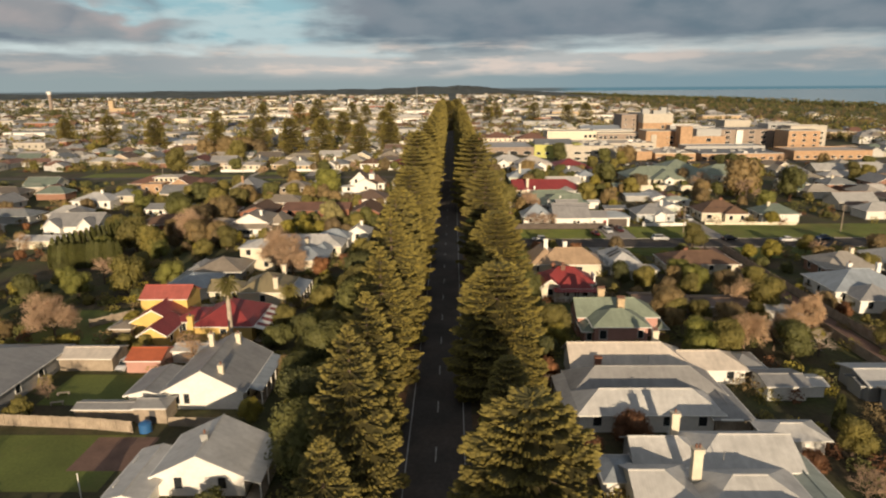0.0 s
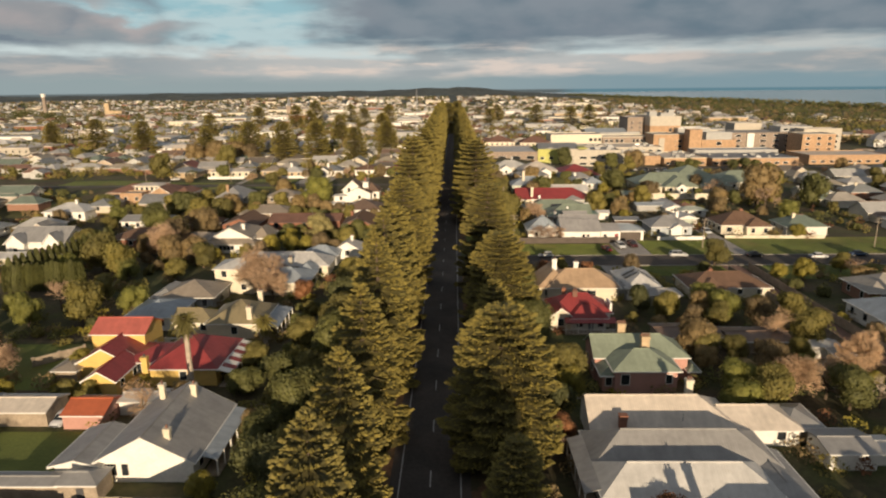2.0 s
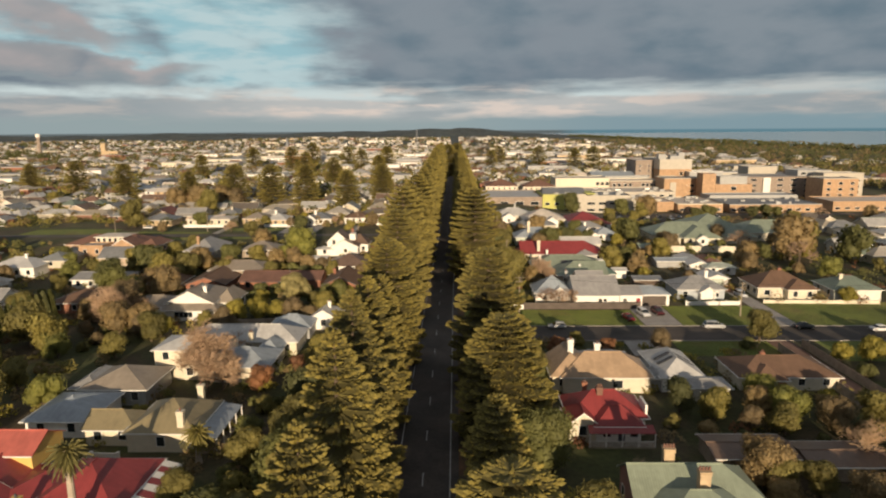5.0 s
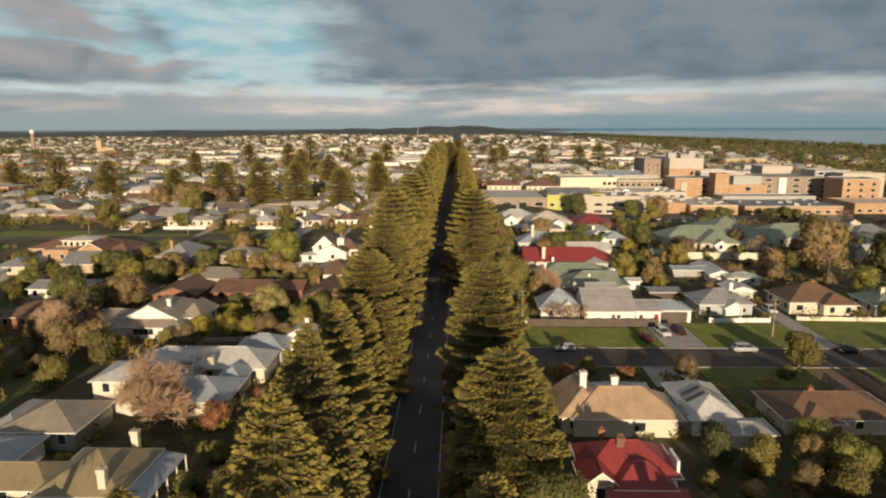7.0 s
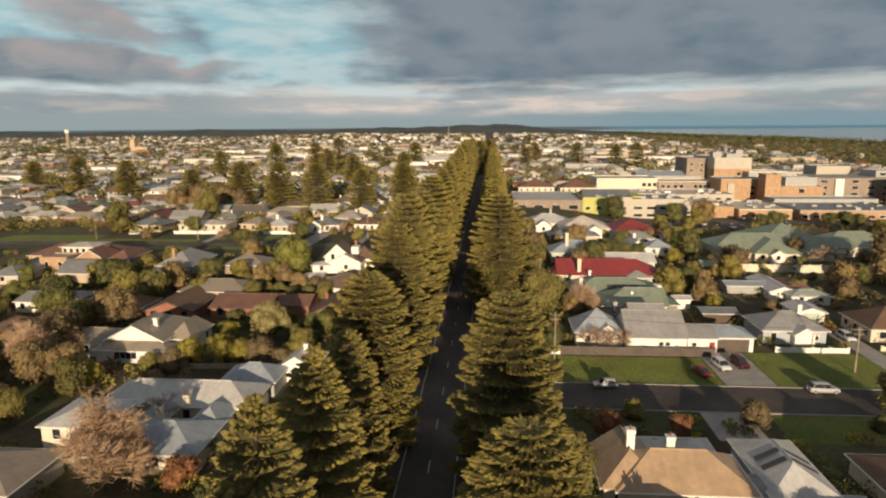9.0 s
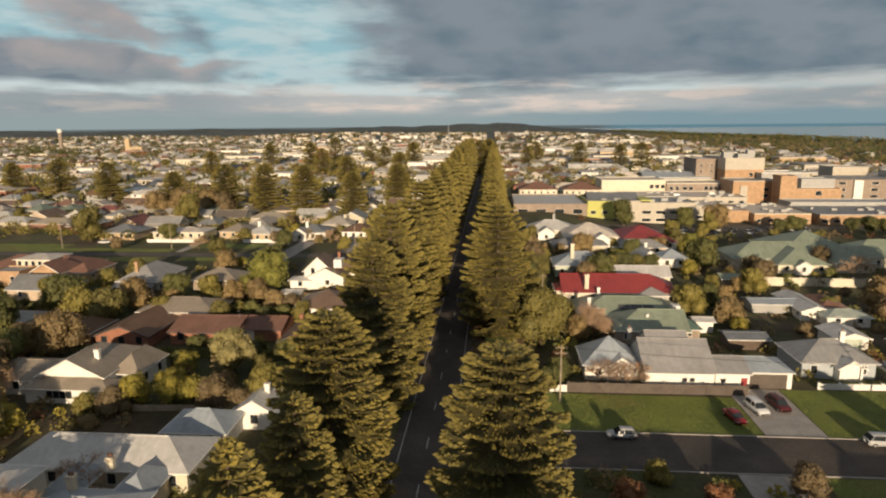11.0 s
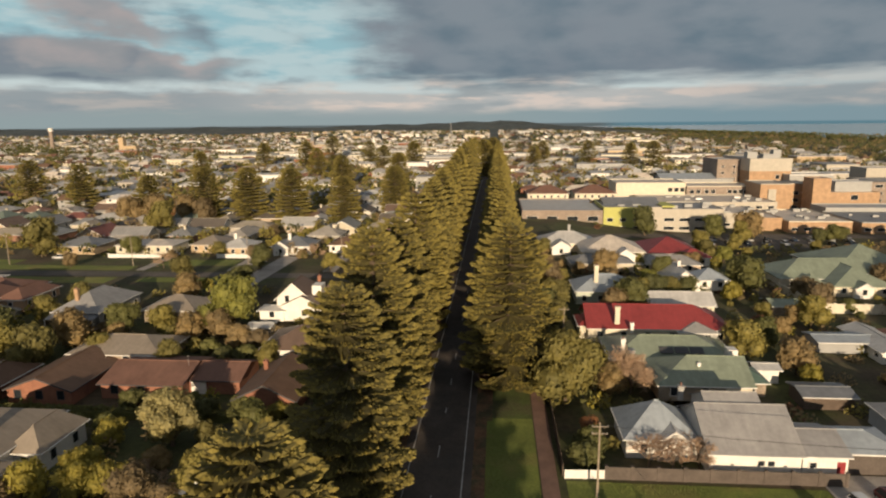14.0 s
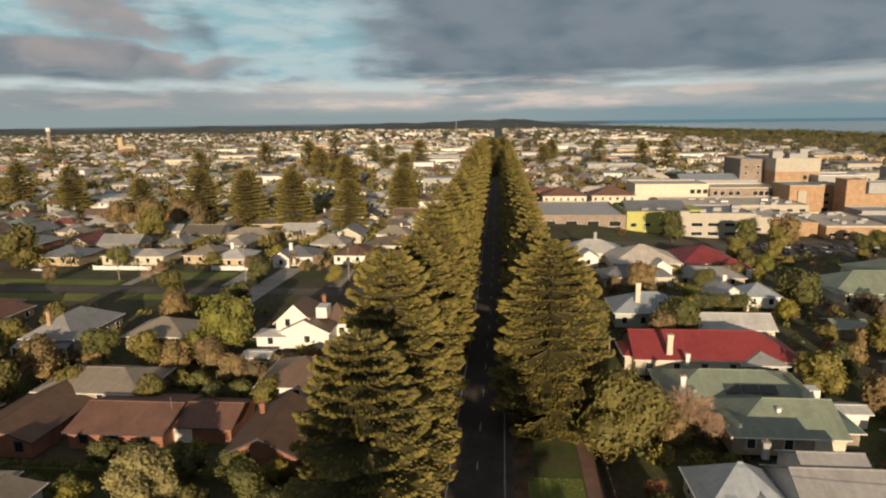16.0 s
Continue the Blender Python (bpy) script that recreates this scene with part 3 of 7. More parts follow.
def flat_block(house, x0, x1, y0, y1, wall, top, height, win="s", step=4.0, size=(1.8, 1.4), parapet=0.35, base=0.0, keep=True, band=None):
    """A flat-roofed block with a parapet and rows of windows."""
    ox, oy = house.matrix_basis.translation.x, house.matrix_basis.translation.y
    if keep:
        FOOTPRINTS.append((x0 - 1, x1 + 1, y0 - 1, y1 + 1))
    x0, x1, y0, y1 = x0 - ox, x1 - ox, y0 - oy, y1 - oy
    part("wall", Shape().box(x0, y0, base, x1, y1, height - 0.05), wall, house)
    s = Shape().box(x0 + 0.25, y0 + 0.25, height - 0.05, x1 - 0.25, y1 - 0.25, height)
    r = part("roof", s, top, house)
    p, t = Shape(), 0.25
    p.box(x0 - 0.02, y0 - 0.02, height - 0.049, x1 + 0.02, y0 + t, height + parapet)
    p.box(x0 - 0.02, y1 - t, height - 0.049, x1 + 0.02, y1 + 0.02, height + parapet)
    p.box(x0 - 0.02, y0 + t, height - 0.049, x0 + t, y1 - t, height + parapet)
    p.box(x1 - t, y0 + t, height - 0.049, x1 + 0.02, y1 - t, height + parapet)
    part("parapet", p, band or wall, r)
    for sd in win:
        a0, a1 = (x0, x1) if sd in "sn" else (y0, y1)
        n = max(1, int((a1 - a0) / step))
        for lev in range(max(1, int((height - base - 0.3) / 3.3))):
            for i in range(n):
                a = a0 + (a1 - a0) * (i + 0.5) / n
                z = base + 1.0 + 3.4 * lev
                if sd in "sn":
                    window_at(house, a, (y0 if sd == "s" else y1), z, sd, *size)
                else:
                    window_at(house, (x0 if sd == "w" else x1), a, z, sd, *size)


# ---- trees ----
rng = random.Random(11)


def pine_meshes(height, radius, seed, detail=1.0, taper=4.4, dome=0.75, gap=1.0):
    """A Norfolk pine: a straight trunk and tiers of flat pads, each a branch packed with blunt tufts that turn up at the end."""
    r = random.Random(seed)
    t = Shape()
    t.rings([((0, 0, z), max(0.03, 0.50 * (1 - z / height) ** 0.85), (1, 0, 0), (0, 1, 0)) for z in (0, 0.6, height * 0.3, height * 0.7, height * 0.97)], 8)
    s, inner = Shape(), set()
    z = height * 0.06
    turn = 0.0
    fat = 1 / max(0.25, detail) ** 0.5
    while z < height * 0.99:
        u = z / height
        reach = radius * (1 - math.exp(-(height - z) / taper)) ** dome * (0.82 + 0.18 * min(1, u / 0.25)) * r.uniform(0.92, 1.05) + 0.1
        n = r.choice((8, 8, 9)) if u < 0.90 else 8
        turn += r.uniform(0.3, 0.6)
        droop = -0.30 * (1 - u) ** 0.6 - 0.04
        for i in range(n):
            if u < 0.8 and r.random() < 0.06:
                continue
            a = turn + 2 * math.pi * i / n + r.uniform(-0.17, 0.17)
            L = reach * r.uniform(0.86, 1.08)
            lift = 0.20 + 0.05 * u ** 3
            dx, dy = math.cos(a), math.sin(a)
            sag = droop + r.uniform(-0.035, 0.035)
            z0 = z + (0.20 * math.sin(a + 5 * u) + r.uniform(-0.10, 0.10)) * (1 - u) ** 0.3

            def along(q, off=0.0, up=0.0):
                return Vector((dx * L * q - dy * off, dy * L * q + dx * off, z0 + L * (sag * q + lift * q * q) - 0.10 * abs(off) + up))

            t.tube(along(0.0), along(0.7), 0.08, 0.035, 3, False)
            half = min(2.6, 0.18 + 0.30 * L)
            # the dense middle of the pad, its shade put in by a darker needle colour
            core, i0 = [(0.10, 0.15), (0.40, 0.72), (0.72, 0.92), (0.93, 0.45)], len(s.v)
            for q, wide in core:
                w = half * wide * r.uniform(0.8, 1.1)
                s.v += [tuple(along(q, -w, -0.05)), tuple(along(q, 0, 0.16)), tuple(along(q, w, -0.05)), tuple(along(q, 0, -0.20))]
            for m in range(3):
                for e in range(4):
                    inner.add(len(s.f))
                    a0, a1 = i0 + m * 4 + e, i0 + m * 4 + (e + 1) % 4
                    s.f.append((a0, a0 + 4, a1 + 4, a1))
            k = max(4, int((6 + 3.5 * L * half) * detail))
            for j in range(k):
                q = 1.0 - 0.60 * ((j + r.random()) / k) ** 1.7
                w = half * math.sin(math.pi * min(1, 0.12 + 0.80 * q ** 1.1)) ** 0.7
                off = r.uniform(-1, 1) * w
                size = r.uniform(0.8, 1.2) * (0.62 + 0.38 * min(1, L / 3.0))
                b = a + 0.75 * off / max(0.3, half) + r.uniform(-0.3, 0.3)
                reach_t = 0.68 * size * fat ** 0.6
                p = along(q - 0.10 / max(1, L), off, r.uniform(-0.04, 0.10))
                d = Vector((math.cos(b), math.sin(b), r.uniform(-0.05, 0.16) + 0.16 * q * q))
                s.frond(p - d * reach_t * 0.45, p + d * reach_t * 0.75, 0.225 * size * fat, 0.21 * size * fat)
        z += gap * (0.42 + 1.55 * (1 - u) ** 0.6) * r.uniform(0.92, 1.08)
    for i in range(14):
        a, q = i * 2.4, 0.93 + 0.06 * i / 14
        w = 0.75 * (1 - (i / 14) ** 2) + 0.1
        s.spindle((0, 0, height * (q - 0.02)), (math.cos(a) * w, math.sin(a) * w, height * q), 0.25, 4)
    s.spindle((0, 0, height * 0.965), (0, 0, height), 0.16, 4)
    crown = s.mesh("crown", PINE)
    crown.materials.append(PINE_INNER_SHADE)
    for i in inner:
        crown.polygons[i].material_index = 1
    return t.mesh("trunk", BARK), crown


def leafy_meshes(width, height, leaves, leaf, mat, seed, lobes=9, squat=0.0, clear=0.22):
    """A broad tree or shrub: trunk, limbs, and a crown of many small leaf clumps gathered in uneven lobes."""
    r = random.Random(seed)
    t, s = Shape(), Shape()
    top = height * clear
    t.tube((0, 0, -0.05), (0, 0, top), width * 0.035 + 0.06, width * 0.025 + 0.04, 7, False)
    cs = []
    for i in range(lobes):
        a = 2 * math.pi * i / lobes + r.uniform(-0.5, 0.5)
        d = width * 0.5 * r.uniform(0.15, 0.66 if lobes < 20 else 0.74)
        zc = height * r.uniform(clear + 0.14, 0.80 - squat)
        rad = width * r.uniform(0.19, 0.31) * min(1.0, 14 / lobes) ** 0.5
        cs.append((Vector((math.cos(a) * d, math.sin(a) * d, zc)), rad))
    cs.append((Vector((0, 0, height * 0.76)), width * 0.26))
    for c, rad in cs:
        t.tube((0, 0, top * 0.9), tuple(c), width * 0.018 + 0.03, 0.03, 5, False)
    total = sum(rad * rad for _, rad in cs)
    for c, rad in cs:
        s.knob(c, rad * 0.80, r)
        for _ in range(int(leaves * rad * rad / total)):
            d = Vector((r.gauss(0, 1), r.gauss(0, 1), r.gauss(0.25, 1))).normalized()
            p = c + d * rad * r.uniform(0.74, 1.12)
            p.z = min(max(p.z, height * 0.05), height)
            u = Vector((r.gauss(0, 1), r.gauss(0, 1), r.gauss(0, 0.7)))
            nrm = (d * 1.25 + u * 0.5).normalized()
            e = nrm.orthogonal().normalized()
            w = nrm.cross(e)
            k = leaf * r.uniform(0.6, 1.35)
            ang = r.uniform(0, 6.28)
            e, w = math.cos(ang) * e + math.sin(ang) * w, -math.sin(ang) * e + math.cos(ang) * w
            s.face([p + e * k, p + w * k * 0.55 + nrm * k * 0.18, p - e * k, p - w * k * 0.55 + nrm * k * 0.18])
    return t.mesh("trunk", BARK), s.mesh("crown", mat)


def bare_meshes(width, height, seed, mat, depth=5, thick=1.0, forks=3):
    """A leafless tree: forking limbs down to fine twigs."""
    r = random.Random(seed)
    t, s = Shape(), Shape()

    def grow(p, d, length, rad, lev):
        q = p + d * length
        (t if lev < 2 else s).tube(p, q, rad if lev < 3 else rad * thick, rad * 0.66 * (1 if lev < 3 else thick), 5 if lev < 2 else 3, False)
        if lev >= depth:
            return
        for _ in range((forks if lev < 4 else 3) if lev else 6):
            side = Vector((r.gauss(0, 1), r.gauss(0, 1), r.gauss(0.15, 0.5))).normalized()
            nd = (d * 0.75 + side * (0.75 if lev else 0.9)).normalized()
            grow(p + d * length * r.uniform(0.6, 1.0), nd, length * r.uniform(0.62, 0.85), rad * 0.6, lev + 1)

    grow(Vector((0, 0, -0.05)), Vector((0, 0, 1)), height * 0.28, height * 0.022, 0)
    return t.mesh("trunk", BARK), s.mesh("crown", mat)


def palm_meshes(height, seed):
    r = random.Random(seed)
    t, s = Shape(), Shape()
    t.rings([((0, 0, z), q, (1, 0, 0), (0, 1, 0)) for z, q in ((0, 0.48), (0.5, 0.40), (height * 0.7, 0.34), (height - 0.7, 0.46), (height, 0.3))], 9)
    for i in range(90):
        a, up = i * 2.4, 1.30 - 2.6 * i / 90
        L, p = r.uniform(1.6, 2.3), Vector((0, 0, height - 0.2))
        d = Vector((math.cos(a) * math.cos(up), math.sin(a) * math.cos(up), math.sin(up)))
        side = Vector((-math.sin(a), math.cos(a), 0))
        last = p
        for j in range(1, 8):
            q = j / 7
            c = p + d * L * q + Vector((0, 0, -0.9 * q * q))
            for sd in (-1, 1):
                s.face([last, c, c + side * sd * 0.42 * (1.1 - q) + Vector((0, 0, -0.16)), last + side * sd * 0.34 * (1.1 - q) + Vector((0, 0, -0.12))])
            last = c
    return t.mesh("trunk", PALE_WOOD), s.mesh("crown", LEAF_OLIVE)


def column_meshes(width, height, seed):
    r = random.Random(seed)
    t, s = Shape(), Shape()
    t.tube((0, 0, -0.05), (0, 0, height * 0.5), 0.14, 0.07, 6, False)
    for i in range(420):
        q = r.random()
        a = r.uniform(0, 6.283)
        rad = width * 0.5 * (1 - q ** 2.2) ** 0.6 * r.uniform(0.7, 1.05)
        p = Vector((math.cos(a) * rad, math.sin(a) * rad, 0.15 + q * (height - 0.4)))
        s.spindle(p - Vector((0, 0, 0.3)), p + Vector((math.cos(a) * 0.12, math.sin(a) * 0.12, r.uniform(0.4, 0.75))), 0.13, 3)
    return t.mesh("trunk", BARK), s.mesh("crown", CYPRESS)


TREES = {}


def plant(name, label, key, make, x, y, scale=1.0, turn=None, category="tree", group="", tall=1.0):
    """A tree of a kind that is built once; each one is a thing of its own with a trunk and a crown."""
    if key not in TREES:
        TREES[key] = make()
    trunk, crown = TREES[key]
    ob = thing(name, label, category, x, y, 0, rng.uniform(0, 360) if turn is None else turn, group)
    for nm, me in (("trunk", trunk), ("crown", crown)):
        part(nm, me, None, ob, m=Matrix.Diagonal((scale, scale, scale * tall, 1)))
    return ob


# ---- vehicles ----
CARS = {}


def car(label, colour, x, y, rz, kind="hatch"):
    """A parked car: body with shaped sides, glasshouse, four wheels with rims, lamps."""
    L, W, H = {"hatch": (4.1, 1.72, 1.48), "wagon": (4.8, 1.85, 1.7), "sedan": (4.6, 1.78, 1.42)}[kind]
    key = (kind, colour)
    if key not in CARS:
        b, w = L / 2, W / 2
        tail = 0.85 if kind == "sedan" else 0.12
        belt = H * 0.62
        # body: sections along the car, each (place, half width, underside, top)
        rows = [(-b, w * 0.72, 0.34, 0.56), (-b + 0.10, w * 0.88, 0.26, H * 0.44), (-b + 0.35, w * 0.97, 0.22, H * 0.52), (-b + 1.05, w, 0.20, H * 0.585), (-0.2, w, 0.20, belt),
                (b - tail - 0.3, w, 0.20, belt + 0.02), (b - 0.30, w * 0.98, 0.24, belt + (0.01 if kind != "sedan" else -0.02)), (b - 0.06, w * 0.90, 0.30, belt - 0.06), (b, w * 0.80, 0.36, belt - 0.22)]
        body, n = Shape(), 10
        for px, hw, z0, z1 in rows:
            zm = z0 + (z1 - z0) * 0.45
            half = [(hw * 0.90, z0), (hw, zm * 0.8), (hw * 1.0, zm), (hw * 0.96, z1 - 0.07), (hw * 0.80, z1)]
            body.v += [(px, q, z) for q, z in half] + [(px, -q, z) for q, z in reversed(half)]
        for i in range(len(rows) - 1):
            for k in range(n):
                k1 = (k + 1) % n
                body.f.append((i * n + k, i * n + k1, (i + 1) * n + k1, (i + 1) * n + k))
        body.f += [tuple(range(n)), tuple(reversed(range((len(rows) - 1) * n, len(rows) * n)))]
        # glasshouse: raked screens and sides that lean in, under a domed roof
        cab, roof = Shape(), Shape()
        back = b - tail
        low = [(-b + 1.0, w * 0.86), (-b + 1.35, w * 0.93), (0.25, w * 0.94), (back - 0.25, w * 0.92), (back, w * 0.84)]
        high = [(-b + 1.75, w * 0.66), (-b + 1.90, w * 0.71), (0.25, w * 0.74), (back - 0.62, w * 0.71), (back - 0.42, w * 0.66)]
        zt = H - 0.06
        for sd in (1, -1):
            for i in range(4):
                q = [(low[i][0], sd * low[i][1], belt - 0.06), (low[i + 1][0], sd * low[i + 1][1], belt - 0.06), (high[i + 1][0], sd * high[i + 1][1], zt), (high[i][0], sd * high[i][1], zt)]
                cab.face(q if sd < 0 else q[::-1])
        for i, turn in ((0, 1), (4, -1)):
            q = [(low[i][0], low[i][1], belt - 0.06), (low[i][0], -low[i][1], belt - 0.06), (high[i][0], -high[i][1], zt), (high[i][0], high[i][1], zt)]
            cab.face(q if turn > 0 else q[::-1])
        top = [(-b + 1.72, 0.0), (-b + 1.95, 0.045), (0.25, 0.065), (back - 0.65, 0.04), (back - 0.38, 0.0)]
        for (px, up), (_, hw) in zip(top, high):
            roof.v += [(px, hw + 0.02, zt - 0.01), (px, hw * 0.85, zt + up), (px, -hw * 0.85, zt + up), (px, -hw - 0.02, zt - 0.01)]
        for i in range(4):
            for k in range(4):
                k1 = (k + 1) % 4
                roof.f.append((i * 4 + k, (i + 1) * 4 + k, (i + 1) * 4 + k1, i * 4 + k1))
        bars = []
        for i, j in ((1, 1), (2, 2), (3, 3)):
            for sd in (-1, 1):
                bars.append(Shape().tube((low[i][0], sd * (low[i][1] + 0.004), belt - 0.06), (high[j][0], sd * (high[j][1] + 0.01), zt), 0.035, 0.03, 4).mesh("pillar", CAR_PAINTS[colour]))
        tyre, rim = Shape(), Shape()
        tyre.tube((0, -0.1, 0), (0, 0.1, 0), 0.32, 0.32, 16)
        rim.tube((0, -0.115, 0), (0, 0.115, 0), 0.2, 0.2, 10)
        lamp = Shape().box(-0.06, -0.19, -0.07, 0.02, 0.19, 0.07)
        CARS[key] = [body.mesh("body", CAR_PAINTS[colour], True), cab.mesh("glasshouse", GLASS), roof.mesh("roof", CAR_PAINTS[colour], True),
                     tyre.mesh("tyre", BLACK), rim.mesh("rim", METAL), lamp.mesh("headlight", METAL), lamp.mesh("tail_light", CAR_PAINTS["red"]), bars]
    body, cab, roof, tyre, rim, lamp, tail, bars = CARS[key]
    ob = thing("car", label, "car", x, y, 0.02, rz, "parked cars")
    part("body", body, None, ob)
    part("glasshouse", cab, None, ob)
    part("roof", roof, None, ob)
    for bar in bars if y < 230 else ():
        part("pillar", bar, None, ob)
    for px in (-L / 2 + 0.8, L / 2 - 0.8):
        for py in (-W / 2 + 0.08, W / 2 - 0.08):
            wheel = part("wheel", tyre, None, ob, m=pose(px, py, 0.32))
            part("rim", rim, None, wheel)
    for py in (-W / 2 + 0.3, W / 2 - 0.3):
        part("headlight", lamp, None, ob, m=pose(-L / 2 + 0.16, py * 1.05, 0.62))
        part("tail_light", tail, None, ob, m=pose(L / 2 - 0.06, py * 1.05, 0.74))
    return ob


# ---- fences, poles ----


def fence(label, x0, y0, x1, y1, h, mat, name="fence", bay=2.4, rail_mat=None):
    """Bays of palings between posts."""
    a = math.degrees(math.atan2(y1 - y0, x1 - x0))
    L = math.hypot(x1 - x0, y1 - y0)
    ob = thing(name, label, "fence", x0, y0, 0, a)
    n = max(1, round(L / bay))
    w = L / n
    panel = Shape()
    k = max(3, int(w / 0.3))
    line = []
    for i in range(k):
        off = 0.0 if i % 2 else 0.025
        dz = rng.uniform(-0.04, 0.04)
        line += [(i * w / k, off, h + dz), ((i + 1) * w / k, off, h + dz)]
    n_line = len(line)
    panel.v = [(px, py + dy, zz) for dy in (-0.02, 0.02) for zz_i in (0, 1) for px, py, pz in line for zz in ((0.03,) if zz_i == 0 else (pz,))]
    for i in range(n_line - 1):
        a0, a1, b0, b1 = i, i + n_line, i + 2 * n_line, i + 3 * n_line
        panel.f += [(a0, a0 + 1, a1 + 1, a1), (b0 + 1, b0, b1, b1 + 1), (a1, a1 + 1, b1 + 1, b1)]
    pm = panel.mesh("panel", mat)
    post = Shape().box(-0.06, -0.06, 0, 0.06, 0.07, h + 0.06).mesh("post", rail_mat or mat)
    for i in range(n):
        part("panel", pm, None, ob, m=pose(i * w, 0, 0))
    for i in range(n + 1):
        part("post", post, None, ob, m=pose(i * w, 0, 0))
    return ob


def masonry(label, x0, y0, x1, y1, h, mat):
    a = math.degrees(math.atan2(y1 - y0, x1 - x0))
    L = math.hypot(x1 - x0, y1 - y0)
    ob = thing("garden_wall", label, "wall", x0, y0, 0, a)
    n = max(1, round(L / 3.2))
    w = L / n
    pm = Shape().box(0.18, -0.09, 0, w - 0.18, 0.09, h).mesh("panel", mat)
    pier = Shape().box(-0.18, -0.16, 0, 0.18, 0.16, h + 0.12)
    pier.box(-0.22, -0.2, h + 0.12, 0.22, 0.2, h + 0.2)
    pr = pier.mesh("pier", mat)
    for i in range(n):
        part("panel", pm, None, ob, m=pose(i * w, 0, 0))
    for i in range(n + 1):
        part("pier", pr, None, ob, m=pose(i * w, 0, 0))
    return ob


def power_pole(x, y, h, rz=0, arm=1.9):
    ob = thing("power_pole", "grey timber power pole with a crossarm on the verge", "power pole", x, y, 0, rz, "power poles")
    part("pole", Shape().tube((0, 0, -0.1), (0, 0, h), 0.15, 0.09, 9), TIMBER, ob)
    for z in (h - 0.5,) if y > 205 else (h - 0.5, h - 1.4):
        arm_ob = part("crossarm", Shape().box(-arm / 2, -0.045, z - 0.045, arm / 2, 0.045, z + 0.045), TIMBER, ob)
        for px in (-arm * 0.45, -arm * 0.2, arm * 0.2, arm * 0.45):
            part("insulator", Shape().tube((px, 0, z + 0.06), (px, 0, z + 0.18), 0.045, 0.03, 6), GREYWALL, arm_ob)
    return ob


def wire(p, q, sag, name="power_line"):
    c = bpy.data.curves.new(name, "CURVE")
    c.dimensions, c.bevel_depth, c.bevel_resolution = "3D", 0.016, 1
    sp = c.splines.new("POLY")
    sp.points.add(14)
    for i in range(15):
        a = i / 14
        v = raised_in_view(p)[0].lerp(raised_in_view(q)[0], a)
        sp.points[i].co = (v.x, v.y, v.z - sag * 4 * a * (1 - a), 1)
    c.materials.append(BLACK)
    return tagged(new(name, c), "thin black overhead power line", "cable")

# ---- ground, roads, sea, hills ----
GRID = [(-5200, -300), (930, -300), (850, 700), (800, 1500), (735, 2000), (700, 2600), (670, 3600), (640, 5200), (-5200, 5200)]
sheet("ground", GRID, 0.0, GRASS, "rough winter grass and garden soil of a flat coastal town")
sheet("water", [(580, -300), (5200, -300), (5200, 5200), (580, 5200)], -0.6, SEA, "calm blue-grey sea beyond the coastal scrub", "sea")
sheet("coastal_paddock", [(330, 520), (840, 520), (785, 1500), (690, 2600), (660, 3400), (470, 3000), (420, 1400)], 0.02, PADDOCK, "olive paddocks and dunes behind the coast", "field")
sheet("road", rect(-4.7, -110, 4.7, 640), 0.03, ASPHALT, "dark asphalt avenue with worn wheel tracks", "road")
for x in (-3.55, 3.55):
    sheet("edge_line", rect(x - 0.07, -110, x + 0.07, 620), 0.036, LANE_PAINT, "worn white edge line on the asphalt", "road marking")
dash = Shape()
for i in range(51):
    dash.face([(-0.07, 8 + i * 12, 0.036), (0.07, 8 + i * 12, 0.036), (0.07, 11.2 + i * 12, 0.036), (-0.07, 11.2 + i * 12, 0.036)])
tagged(new("centre_line", dash.mesh("centre_line", LANE_PAINT)), "worn white dashes along the middle of the asphalt", "road marking", "", "structure")
for s in (-1, 1):
    xs = sorted((s * 4.7, s * 7.2))
    sheet("shoulder", rect(xs[0], -110, xs[1], 165), 0.016, LITTER, "reddish gravel shoulder under pine litter", "road shoulder")
    sheet("shoulder", rect(xs[0], 188, xs[1], 420), 0.016, LITTER, "reddish gravel shoulder under pine litter", "road shoulder")
# stretch under the pines, laid in the shade-darkened grass
sheet("verge", rect(7.2, 212, 13.2, 420), 0.02, VERGE_SHADED, "mown grass verge under the pines", "lawn")
sheet("verge", rect(6.4, 186, 13.2, 212), 0.022, LAWN, "green mown grass verge beside the avenue", "lawn")
sheet("pavement", rect(13.4, 183.5, 15.5, 420), 0.045, PATH_RED, "red-brown footpath beside the fence", "footpath")
sheet("side_street", rect(4.7, 172.2, 320, 182.2), 0.026, ASPHALT, "dark asphalt side street", "road")
sheet("side_street", rect(-320, 298.5, -4.7, 304.5), 0.026, PALER_ASPHALT, "dark asphalt side street", "road")
sheet("side_street", rect(4.7, 366, 320, 374), 0.026, PALER_ASPHALT, "dark asphalt side street", "road")
# asphalt laid in pale concrete: the sunlight on it is put into the colour
sheet("side_street", [(-66.5, 284), (-60, 284), (-58, 328), (-64.5, 328)], 0.029, CONCRETE, "pale worn street between the western cottages", "road")
sheet("lane", rect(70, 60, 75, 172.2), 0.022, PATH_RED, "narrow gravel lane between back fences", "lane")
kerb = Shape()
for y in (182.2, 172.0):
    kerb.box(7, y, 0, 320, y + 0.22, 0.13)
tagged(new("kerb", kerb.mesh("kerb", CONCRETE)), "pale concrete kerb", "kerb", "", "structure")
